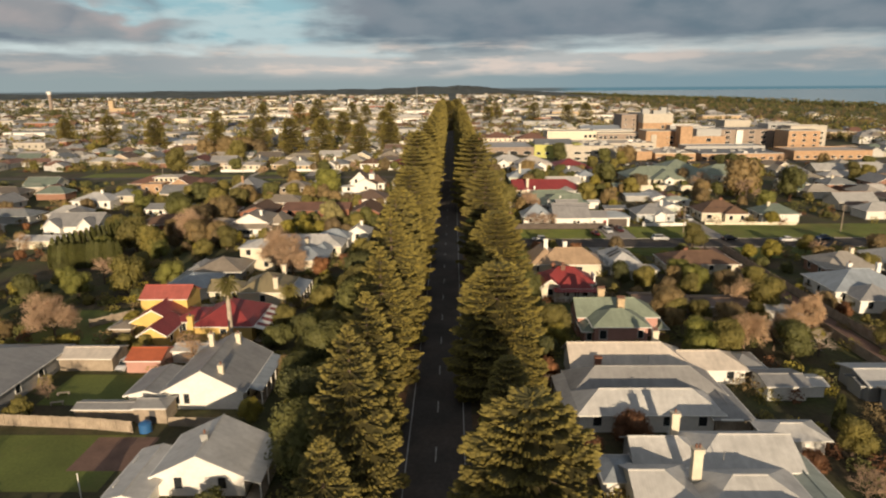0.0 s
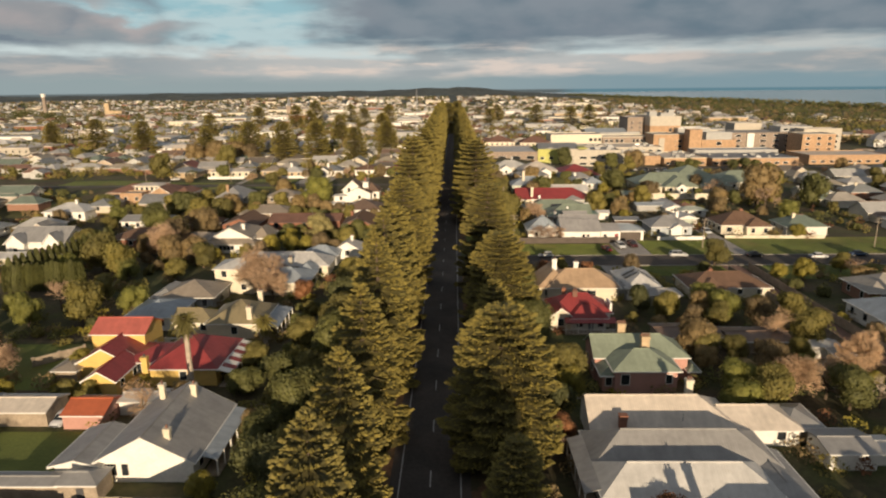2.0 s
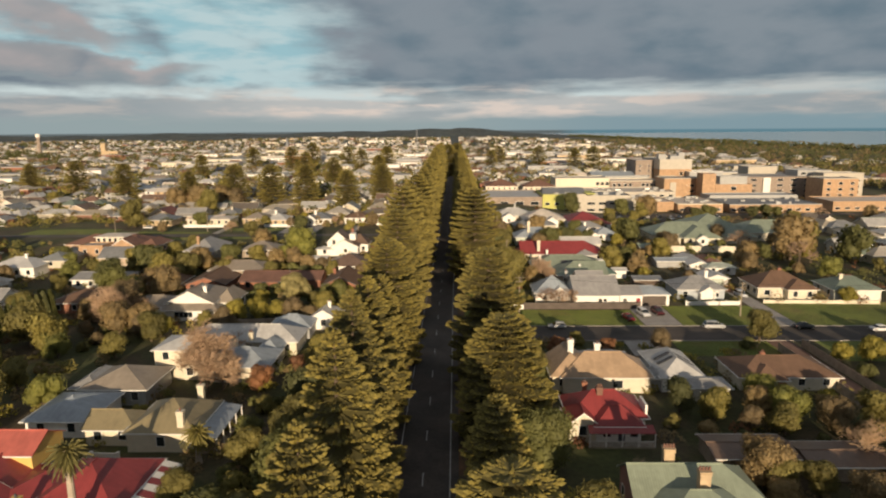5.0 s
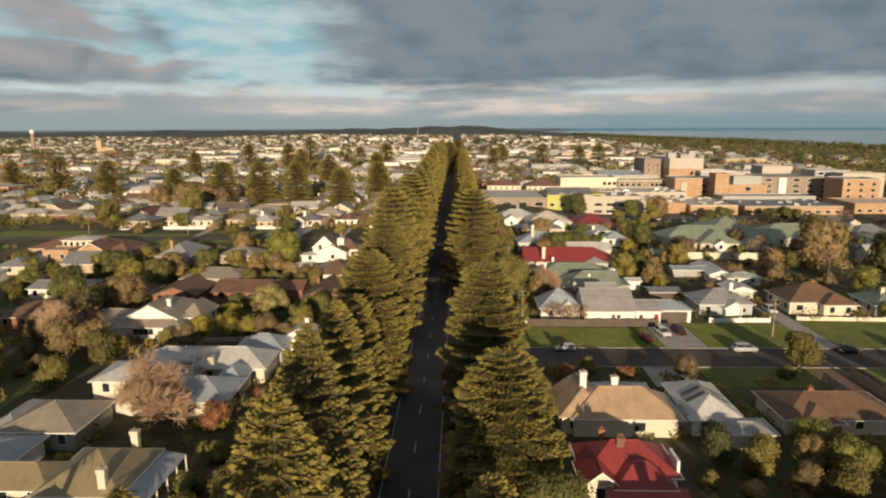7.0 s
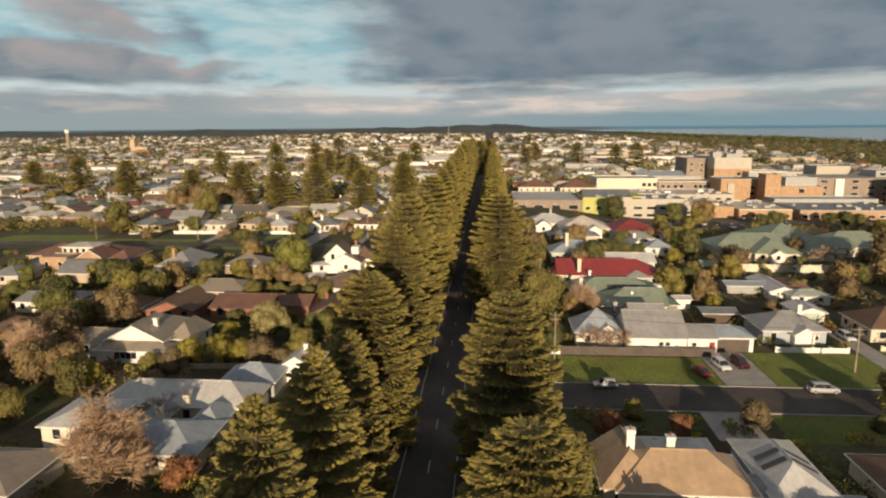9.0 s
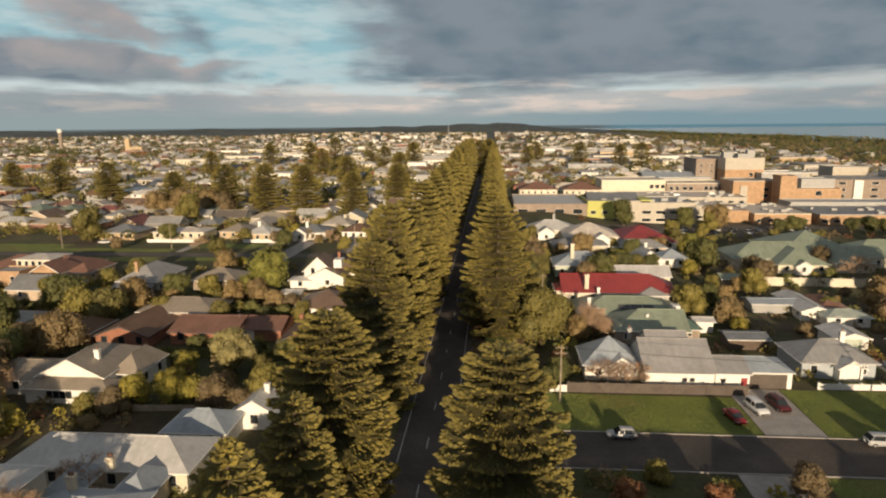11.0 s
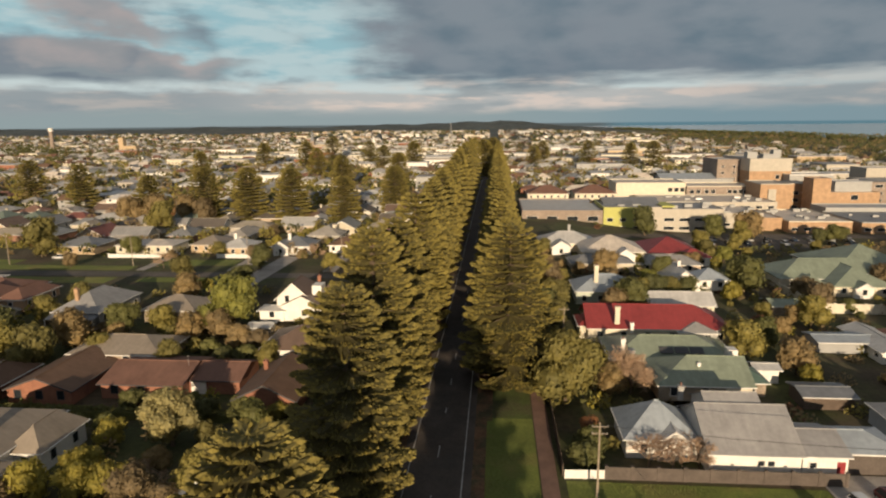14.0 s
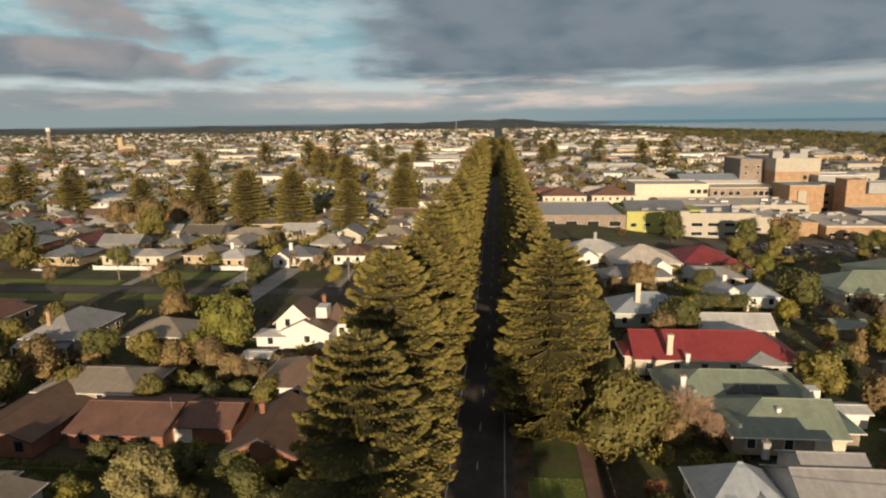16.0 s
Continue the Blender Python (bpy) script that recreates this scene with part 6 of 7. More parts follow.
flat_block(h, 145.6, 158, 441, 456, BRICK_ORANGE, IRON_GREY, 13.0, "s", 4, (2.4, 1.6), band=STUCCO)
flat_block(h, 152.4, 160.2, 426, 436, BRICK_ORANGE, IRON_GREY, 16.6, "", 5)
flat_block(h, 161.2, 183, 428, 448, BRICK_ORANGE, IRON_CREAM, 10.0, "", 6)
part("wall_band", Shape().box(-29.0, -12.25, 2.8, -7.0, -12.02, 4.0), CREAM, h, "cream band along the brick wall")
window_at(h, -18.0, -12.0, 6.8, "s", 3.0, 2.2, WHITE)
flat_block(h, 166, 182.4, 434, 445, GREYWALL, IRON_PALE, 14.4, "", 6, base=10.0, keep=False)
flat_block(h, 156.6, 178, 460, 476, GREYWALL, IRON_PALE, 15.6, "s", 4, (2.8, 1.4), band=WHITE)
flat_block(h, 185, 226, 440, 462, BRICK_TAUPE, IRON_GREY, 13.8, "s", 7, (3.6, 1.4), band=DARKPAINT)
flat_block(h, 194.6, 199, 438.6, 440.2, WHITE, IRON_PALE, 13.0, "", 6, keep=False)
flat_block(h, 199, 218, 470, 486, STUCCO, IRON_PALE, 18.0, "", 6)
flat_block(h, 219, 240, 446, 462, GREYWALL, IRON_PALE, 17.0, "s", 7, (3.0, 1.4))
flat_block(h, 216, 236, 412, 430, BRICK_ORANGE, IRON_GREY, 14.5, "s", 6, (2.2, 1.5), band=STUCCO)
flat_block(h, 226, 250, 430, 442, STUCCO, IRON_PALE, 16.4, "s", 6)
h = thing("hospital_wing", "low brick and cream ward with a pale flat roof", "hospital", 150, 400)
flat_block(h, 99, 116, 388, 412, STUCCO, IRON_CREAM, 6.0, "s", 5, (2.6, 1.2))
flat_block(h, 112, 121, 382, 408, BRICK_ORANGE, IRON_CREAM, 5.0, "", 5)
flat_block(h, 121.4, 145, 377, 412, BRICK_ORANGE, IRON_CREAM, 4.4, "s", 4, (2.4, 1.2), band=CREAM)
flat_block(h, 148, 196, 376, 408, BRICK_ORANGE, IRON_SLATE, 4.2, "s", 4.6, (2.6, 1.2), band=GREYWALL)
flat_block(h, 150, 200, 408, 422, GREYWALL, IRON_BLUE, 5.6, "", 4)
flat_block(h, 204, 250, 380, 406, BRICK_ORANGE, IRON_CREAM, 5.0, "s", 5, (2.4, 1.2))
hr = random.Random(3)
for x0, x1, y0, y1, z, n in ((-50, -36, -10, 10, 6.0, 7), (-28, -8, -20, 8, 4.4, 10), (0, 42, -20, 6, 4.2, 10), (-70, -20, 18, 42, 7.0, 12)):
    for _ in range(n):
        x, y, w = hr.uniform(x0, x1), hr.uniform(y0, y1), hr.uniform(1.2, 3.2)
        part("roof_unit", Shape().box(x, y, z, x + w, y + w * 0.7, z + hr.uniform(0.6, 1.2)), METAL if hr.random() < 0.2 else GREYWALL, h)
for x, y, lab in ((35, 470, "cream building with a red-brown hip roof"), (60, 470, "cream building with a red-brown hip roof")):
    h = named(lab, x, y)
    wing(h, x - 11, x + 10.5, y - 8, y + 10, CREAM, TILE_RED, 6.4, 3.6, "x", True, True, win="s", step=3.2)

# ---- landmarks in the town ----
ob = thing("church_steeple", "white clock tower with a slim white spire", "steeple", -162, 1000)
part("tower", Shape().box(-3, -3, 0, 3, 3, 15), WHITE, ob)
part("belfry", Shape().rings([((0, 0, 15), 2.6, (1, 0, 0), (0, 1, 0)), ((0, 0, 19), 2.4, (1, 0, 0), (0, 1, 0))], 8), WHITE, ob)
part("spire", Shape().tube((0, 0, 19), (0, 0, 26), 2.3, 0.1, 8), WHITE, ob)
ob = thing("church_spire", "dark slate church spire on a stone tower", "church", -281, 1110)
part("tower", Shape().box(-3.4, -3.4, 0, 3.4, 3.4, 17), BRICK_TAUPE, ob)
part("spire", Shape().tube((0, 0, 17), (0, 0, 34), 3.6, 0.1, 8), IRON_SLATE, ob)
part("nave", Shape().box(3, -6, 0, 30, 6, 10), SANDSTONE, ob)
ob = thing("church_tower", "square sandstone church tower", "church", -600, 1120)
part("tower", Shape().box(-4, -4, 0, 4, 4, 24), SANDSTONE, ob)
part("nave", Shape().box(4, -6, 0, 26, 6, 11), SANDSTONE, ob)
for px in (-3.6, 3.6):
    part("pinnacle", Shape().tube((px, -3.6, 24), (px, -3.6, 26.5), 0.6, 0.1, 6), SANDSTONE, ob)
ob = thing("water_tower", "slim brown water tower with a white head", "water tower", -640, 1010)
part("shaft", Shape().tube((0, 0, 0), (0, 0, 36), 3.0, 2.7, 14), BRICK_TAUPE, ob)
part("head", Shape().tube((0, 0, 36), (0, 0, 41), 3.3, 3.5, 14), WHITE, ob)
ob = thing("lattice_mast", "grey lattice radio mast above the rooftops", "mast", -55, 1000)
legs = [(math.cos(a) * 2.2, math.sin(a) * 2.2) for a in (0.5, 2.6, 4.7)]
for i, (lx, ly) in enumerate(legs):
    part("leg", Shape().tube((lx, ly, 0), (lx * 0.35, ly * 0.35, 43), 0.28, 0.22, 5), METAL, ob)
br = Shape()
for z in range(0, 42, 3):
    k0, k1 = 1 - 0.65 * z / 43, 1 - 0.65 * (z + 3) / 43
    for i in range(3):
        a, b = legs[i], legs[(i + 1) % 3]
        br.tube((a[0] * k0, a[1] * k0, z), (b[0] * k1, b[1] * k1, z + 3), 0.16, 0.16, 3)
part("bracing", br, METAL, ob)

# ---- trees of the gardens ----
LEAFY = {
    "olive": (6.0, 6.0, 5600, 0.185, LEAF_OLIVE, 21, 9, 0.0, 0.22), "dark": (6.5, 7.0, 5600, 0.19, LEAF_DARK, 22, 11, 0.0, 0.22), "lime": (4.6, 3.8, 3200, 0.15, LEAF_LIME, 23, 8, 0.05, 0.1),
    "rust": (4.0, 4.0, 2600, 0.14, LEAF_RUST, 24, 8, 0.0, 0.22), "brown": (6.4, 6.4, 4800, 0.18, LEAF_BROWN, 25, 9, 0.0, 0.22), "pale": (6.4, 7.0, 6500, 0.19, LEAF_PALE, 26, 34, 0.0, 0.10), "lime_tree": (6.4, 6.4, 5600, 0.18, LEAF_GREEN, 36, 12, 0.0, 0.14),
    "bush": (3.4, 2.3, 2000, 0.14, LEAF_DARK, 27, 7, 0.05, 0.06), "bush2": (3.0, 2.2, 1900, 0.135, LEAF_OLIVE, 28, 7, 0.05, 0.06), "scrub": (4.6, 3.0, 2600, 0.15, LEAF_BROWN, 41, 9, 0.05, 0.06),
}
KINDS = {
    "olive": ("tree", "rounded olive-green tree standing in a garden"), "dark": ("tree", "dense dark green evergreen tree in a garden"), "lime": ("shrub", "bright yellow-green bushy garden shrub"),
    "rust": ("shrub", "rust-red autumn shrub in a garden"), "brown": ("tree", "brown-leaved autumn tree in a garden"), "lime_tree": ("tree", "broad yellow-green tree beside a white house"), "pale": ("tree", "round grey-green clipped tree in a garden"),
    "bush": ("shrub", "low dark green bush in a garden"), "bush2": ("shrub", "low olive-green bush in a garden"), "scrub": ("shrub", "brownish tangled shrub in a back yard"),
}
KINDS = {k: (*v, lambda k=k: leafy_meshes(*LEAFY[k])) for k, v in KINDS.items()}
KINDS.update({
    "bare": ("tree", "leafless tree with fine pinkish-brown twigs", lambda: bare_meshes(7, 7.5, 29, BARE, 6)),
    "bare_big": ("tree", "wide leafless tree with a dense haze of tan twigs", lambda: bare_meshes(7, 7.0, 29, BARE, 6, 2.0, 5)),
    "bare2": ("tree", "leafless tree with a wide brown crown", lambda: bare_meshes(7, 7.0, 33, BARE, 6)),
    "white": ("tree", "dead tree with bleached white limbs", lambda: bare_meshes(7, 7.5, 31, PALE_WOOD, 4)),
    "palm": ("palm", "tall date palm with a ragged crown", lambda: palm_meshes(11.2, 32)),
    "palm_small": ("palm", "short stout palm with a drooping crown", lambda: palm_meshes(4.4, 35)),
    "column": ("cypress", "narrow dark cypress in a hedge row", lambda: column_meshes(2.0, 6.5, 34)),
})
KEPT_TREES = []


def garden(key, x, y, scale=1.0, tall=1.0, label=None, group=""):
    cat, lab, make = KINDS[key]
    if y > 125 and key in LEAFY and key != "pale":
        w, hh, n, leaf, mat, seed, lobes, squat, clear = LEAFY[key]
        f, g = (0.50, 1.28) if y < 225 else (0.24, 1.80)
        key, make = key + ("_mid" if y < 225 else "_far"), lambda: leafy_meshes(w, hh, int(n * f), leaf * g, mat, seed, lobes, squat, clear)
    if y > 140 and key in ("bare", "bare2"):
        seed = 29 if key == "bare" else 33
        key, make = key + "_far", lambda: bare_meshes(7, 7.2, seed, BARE, 5, 1.9)
    KEPT_TREES.append((x, y, 2.6 * scale))
    nm = {"tree": "garden_tree", "shrub": "shrub", "palm": "palm_tree", "cypress": "cypress"}[cat]
    return plant(nm, label or lab, key, make, x, y, scale, None, cat, group, tall)


WEST_FRONT_GARDENS = (
    ("bare2", -57.2, 83.8, 0.6), ("bush2", -57.6, 78.6, 1.2), ("lime", -25.4, 77.8, 0.8), ("bush2", -66, 98.8, 1.4), ("bush2", -22.8, 98.6, 1.5),
    ("bush2", -40.4, 99.8, 1), ("olive", -16.6, 83, 0.9), ("dark", -17.5, 93, 1.1), ("dark", -15.2, 65, 1.15), ("dark", -17.5, 78, 1),
    ("dark", -21.5, 86, 0.8), ("bush", -23.5, 57.5, 1.2), ("bush2", -38, 53.5, 1.4), ("bush", -26.8, 52.5, 1),)
WEST_MIDDLE_GARDENS = (
    ("bare_big", -38.8, 145.0, 1.85), ("bare_big", -75.3, 182.6, 1.6), ("brown", -71.3, 177, 1.1), ("lime", -61, 175.4, 1.2), ("brown", -66, 178, 1), ("bare", -36.5, 146.2, 1.1), ("rust", -29.8, 146.5, 1), ("bush2", -26.2, 137, 1.2), ("bush", -26.4, 129, 1.2),
    ("olive", -73, 146, 0.9), ("bare_big", -70.0, 106.5, 1.35), ("olive", -70.5, 133.5, 1.25), ("lime", -64, 100.6, 0.8),
    ("bush2", -54.2, 101, 1.3), ("bush2", -51, 101.4, 1.2), ("bush", -28.4, 102.8, 1.5), ("olive", -23.4, 119.5, 0.9), ("bush", -24.5, 108, 1.6),
    ("bush2", -23, 113, 1.4), ("bare2", -79, 140, 1.2), ("palm", -36.5, 102.9, 1), ("palm_small", -30.9, 121.6, 1), ("olive", -18.5, 103, 1),
    ("dark", -17, 113, 1.2), ("olive", -17.5, 124, 1.3), ("dark", -18.2, 136, 1.1), ("olive", -18, 147, 1.2), ("olive", -21, 156, 1),)
WEST_BACK_GARDENS = (
    ("dark", -80, 200, 1), ("olive", -85.5, 168.5, 1.5), ("olive", -79, 164, 1.3), ("brown", -76.5, 190, 1.35), ("bare", -73, 188, 1),
    ("lime", -63.6, 178, 1), ("brown", -74.5, 207.5, 1.35), ("brown", -82, 206, 1.0), ("dark", -90, 209, 1.1), ("olive", -86, 229, 1.2), ("dark", -94, 236, 1.2), ("olive", -101, 240, 1.1), ("lime", -46, 200, 1), ("scrub", -36.8, 195.5, 0.8), ("lime", -42.5, 188, 1.1), ("lime", -48, 187, 1.25),
    ("lime", -44.2, 191.5, 1.1), ("lime", -38.5, 187.6, 1.15), ("bare2", -34.6, 189, 0.8), ("scrub", -50.2, 184.5, 1.2), ("bush2", -54, 183.5, 1.4),
    ("scrub", -29.5, 184, 1.3), ("brown", -33.5, 185.2, 0.9), ("olive", -27, 188, 1), ("olive", -61.5, 172, 1), ("pale", -37.4, 200.8, 1.15),
    ("olive", -17, 196, 1.1), ("dark", -15.8, 207, 1),
    ("bush", -53, 202.4, 1.3), ("bush", -49, 203.6, 1.1), ("bush2", -44, 209, 1.1), ("bush", -36.5, 209.2, 1.2), ("bush", -30.6, 211, 1.3), ("dark", -26, 203, 0.8),
    ("scrub", -45, 243, 1.2), ("scrub", -40, 241, 1.1), ("brown", -50, 246, 0.9), ("olive", -33.5, 229.2, 0.8), ("bush", -48, 236, 1.2), ("bush2", -52, 238, 1.1), ("brown", -56, 243.5, 0.9), ("olive", -63, 247, 1.0),
    ("brown", -77, 238, 1.1), ("brown", -81, 243, 1.0), ("dark", -72, 247, 0.9), ("olive", -52.6, 229.0, 0.8), ("bush", -43, 231, 1.3), ("bush", -39, 233, 1.2), ("scrub", -64, 252.5, 0.9), ("bush", -56.5, 250, 1.2), ("bush", -46, 212.4, 1.0), ("bush", -40.4, 213.0, 0.9),
    ("bush", -22.4, 201, 1.4), ("bush", -50, 212.2, 1.1), ("bush2", -33, 202, 1.3), ("bush", -28, 198, 1.3),)
WEST_FAR_GARDENS = (
    ("olive", -77, 226, 1.3), ("dark", -95, 216, 1.2), ("lime_tree", -51, 255.4, 1.5), ("lime_tree", -54.5, 251, 0.8), ("olive", -82, 294, 1.1),
    ("lime", -70.5, 284, 0.8), ("olive", -148, 326, 2), ("bush2", -59.5, 243, 1.4), ("olive", -67.4, 232, 0.8), ("rust", -150, 402, 2.2), ("brown", -146, 396, 2.0), ("brown", -134, 399, 1.9), ("brown", -124, 397, 1.7), ("brown", -160, 399, 1.8),
    ("rust", -140, 398, 1.8), ("dark", -60, 281, 1), ("olive", -130, 372, 2),)
EAST_FRONT_GARDENS = (
    ("rust", 24.6, 71.8, 1), ("rust", 18, 67.8, 0.9), ("bare2", 46.5, 60.2, 0.8), ("olive", 50.6, 69.5, 0.75), ("column", 52.4, 75.5, 0.7),
    ("rust", 43.6, 65.4, 0.7), ("scrub", 46.6, 105, 1.3), ("white", 56.5, 101, 1.1), ("white", 62.6, 98.4, 1), ("bare_big", 60, 104, 1),
    ("bare_big", 52, 102, 1.1), ("lime", 20.2, 103, 1.05), ("bush", 17.6, 99, 1.3), ("rust", 16.6, 90.2, 0.8), ("bare2", 16.4, 87, 0.45),
    ("olive", 19.8, 105.4, 1), ("olive", 47, 98, 1),)
EAST_MIDDLE_GARDENS = (
    ("bare", 58.4, 121, 1), ("olive", 44.4, 114, 0.8), ("olive", 67, 132, 0.9), ("brown", 52, 136.5, 0.7), ("brown", 60.8, 131, 0.8),
    ("olive", 56.5, 138, 0.65), ("brown", 43.3, 115.8, 1), ("bare_big", 66, 110, 1.1), ("olive", 64, 119, 1.1), ("lime", 84.3, 160, 1.2),
    ("olive", 68.6, 172.0, 1.05), ("bush2", 29.4, 169.5, 1.2), ("rust", 34.6, 163.5, 0.8), ("rust", 24.5, 163, 0.9), ("dark", 16.5, 120, 1.1),
    ("olive", 17.4, 133, 0.9), ("dark", 16.8, 142, 0.9), ("olive", 17.8, 152, 1),)
EAST_BACK_GARDENS = (
    ("bare_big", 29.6, 221.6, 1.2), ("brown", 26.2, 221.5, 0.8), ("olive", 18.8, 217.6, 1.75), ("brown", 60.2, 232, 1), ("olive", 53.2, 238, 1.2),
    ("bare", 27.4, 199.2, 0.85), ("bare2", 33.6, 199, 0.85), ("bare", 30.4, 199, 0.75), ("bush", 19.5, 199.5, 1.2), ("bush", 20.5, 203, 1.3),
    ("rust", 21, 207, 0.7), ("brown", 98, 246, 1.2),)
EAST_FAR_GARDENS = (
    ("olive", 74.7, 258, 1.1), ("dark", 71.2, 286, 1.3), ("dark", 40, 279.5, 0.75), ("olive", 43.6, 279.8, 0.85), ("dark", 47.2, 279.6, 0.85), ("olive", 50.8, 279.9, 0.9), ("dark", 54.4, 279.6, 0.8), ("dark", 16.5, 262, 1.1),
    ("olive", 21, 268, 1.2), ("brown", 22, 289, 1.1), ("olive", 20.4, 255, 1), ("dark", 89, 364, 1.2), ("dark", 65, 371, 1.5), ("olive", 96, 357, 1.2),
    ("brown", 100, 360.5, 1.6), ("dark", 123, 356, 0.7), ("dark", 128, 358, 0.85), ("dark", 133, 361, 0.7), ("dark", 151, 357, 0.8), ("dark", 157, 356, 0.9), ("dark", 163, 357, 0.75), ("brown", 118, 256, 2.2), ("olive", 126, 262, 1.8), ("dark", 135, 250, 1.6),
    ("bare2", 118, 250, 1.5),)
for key, x, y, sc in (*WEST_FRONT_GARDENS, *WEST_MIDDLE_GARDENS, *WEST_BACK_GARDENS, *WEST_FAR_GARDENS, *EAST_FRONT_GARDENS, *EAST_MIDDLE_GARDENS, *EAST_BACK_GARDENS, *EAST_FAR_GARDENS):
    garden(key, x, y, sc * 1.08)
for i, x in enumerate((-147, -129, -118, -102, -95, -86, -73, -66, -57, -53, -44, -37, -30, -20)):
    garden(("olive", "brown", "dark", "scrub", "bare2")[i % 5], x + rng.uniform(-1.5, 1.5), (325, 309, 326.5)[i % 3] + rng.uniform(-1, 1), rng.uniform(0.7, 1.1))
gr = random.Random(12)
for x0, x1, y0, y1, n in ((39, 68, 126, 141, 18), (42, 68, 96, 117, 18), (-33, -14, 84, 122, 14), (-98, -62, 100, 142, 24), (-98, -62, 160, 184, 14), (77, 120, 100, 166, 26), (-112, -68, 206, 250, 34), (58, 126, 224, 266, 26), (20, 80, 286, 330, 26), (-150, -108, 240, 262, 12)):
    for i in range(n):
        x, y = x0 + (x1 - x0) * ((i * 0.618) % 1), y0 + (y1 - y0) * (i + gr.random()) / n
        if not (-77 < x < -58 and 106 < y < 122) and all((x - a) ** 2 + (y - b) ** 2 > 9 for a, b, c in KEPT_TREES) and all(not (a - 0.5 < x < b + 0.5 and c - 0.5 < y < d + 0.5) for a, b, c, d in FOOTPRINTS):
            garden(gr.choice(("olive", "dark", "lime", "brown", "bush2", "bush", "lime_tree", "scrub")), x, y, gr.uniform(0.55, 0.95))
for i in range(17):
    garden("column", -98.5 + i * 0.95, 152.0 + i * 0.22, 0.92 + 0.12 * rng.random(), group="cypress hedge")
for i in range(18):
    garden("column", -101 + i * 0.40, 157.0 + i * 1.9, 1.0 + 0.12 * rng.random(), group="cypress hedge")
hedge = Shape()
hr = random.Random(5)
for x0, y0, x1, y1, hh in ((-72, 208.8, -30, 208.4, 1.7), (63.2, 200.4, 76.2, 200.6, 1.0), (-30, 140, -22, 140, 1.3)):
    hedge.box(x0, y0 - 0.9 if y1 < y0 else y0 - 0.4, 0, x1, y0 - 0.3 if y1 < y0 else y0 + 0.4, hh * 0.72)
    for i in range(int(math.hypot(x1 - x0, y1 - y0) * 70)):
        a = hr.random()
        p = Vector((x0 + (x1 - x0) * a, y0 + (y1 - y0) * a + hr.uniform(-0.6, 0.6), hr.random() ** 0.5 * hh))
        e = Vector((hr.gauss(0, 1), hr.gauss(0, 1), hr.gauss(0, 1))).normalized() * 0.24
        w = e.orthogonal().normalized() * 0.15
        hedge.face([p + e, p + w, p - e, p - w])
tagged(new("hedge", hedge.mesh("hedge", LEAF_DARK)), "clipped dark green garden hedges", "hedge", "", "stuff")

def grass_blades():
    """Short tufts on the lawns and verges, which catch the low sun."""
    r = random.Random(44)
    s = Shape()
    for x0, y0, x1, y1, each in LAWNS:
        for _ in range(int((x1 - x0) * (y1 - y0) * each)):
            x, y = r.uniform(x0, x1), r.uniform(y0, y1)
            a, w, hh = r.uniform(0, 3.14), r.uniform(0.03, 0.07) * (1 + y0 / 400), r.uniform(0.02, 0.05)
            dx, dy = math.cos(a) * w, math.sin(a) * w
            z = 0.02
            s.face([(x - dx, y - dy, z), (x + dx, y + dy, z), (x + dx * 0.6, y + dy * 0.6 + 0.02, z + hh), (x - dx * 0.6, y - dy * 0.6 + 0.02, z + hh)])
    tagged(new("grass", s.mesh("grass", LAWN)), "short green grass of mown lawns", "grass", "", "stuff")


grass_blades()

# ---- parked cars, poles and wires ----
car("silver hatchback parked on the side street", "silver", 27.3, 181.0, 0, "hatch")
car("red sedan parked on the lawn", "red", 45.2, 187.6, 100, "sedan")
car("white station wagon on the driveway", "white", 49.6, 190.8, 100, "wagon")
car("dark maroon four-wheel drive on the driveway", "maroon", 53.4, 192.2, 98, "wagon")
car("silver wagon parked on the side street", "silver", 62.6, 180.9, 180, "wagon")
car("black sedan parked on the side street", "black", 82.6, 180.6, 180, "sedan")
car("white sedan parked on the side street", "white", 98.4, 178.8, 180, "sedan")
car("dark blue sedan on the side street", "blue", 110, 180.8, 180, "sedan")
car("white van-like wagon in a driveway", "white", 80.4, 208, 92, "wagon")
car("white sedan in the western side street", "white", -68.6, 318, 20, "sedan")
car("silver sedan on the western driveway", "silver", -102, 327, 80, "sedan")
car("white sedan beside the cottages", "white", -140, 322, 0, "sedan")
car("white hatchback beside the red shed", "white", -51.2, 94.6, 90, "hatch")
for i in range(16):
    car("car standing in the hospital car park", ("white", "silver", "black", "white", "blue")[i % 5], 84 + i * 3.2 + (3 if i > 8 else 0), 352 + 7.5 * (i % 2), 90, ("sedan", "hatch", "wagon")[i % 3])
POLES = [(19.8, 192.2, 9.6, 0), (72.4, 189.9, 8.5, 0), (20.5, 240, 9.5, 0), (20.5, 290, 9.5, 0), (120, 189.9, 8.5, 0), (-108, 312, 10, 90), (-70, 312, 10, 90), (-150, 312, 10, 90), (-134, 392, 11, 90), (-40, 312, 10, 90)]
for p in POLES:
    power_pole(*p)
for a, b in ((0, 2), (2, 3), (0, 1), (1, 4)):
    for dx in (-0.9, 0.9):
        wire((POLES[a][0] + dx, POLES[a][1], POLES[a][2] - 0.3), (POLES[b][0] + dx, POLES[b][1], POLES[b][2] - 0.3), 0.7)
wire((19.8, 192.2, 9.0), (33.0, 160.0, 4.5), 0.5)

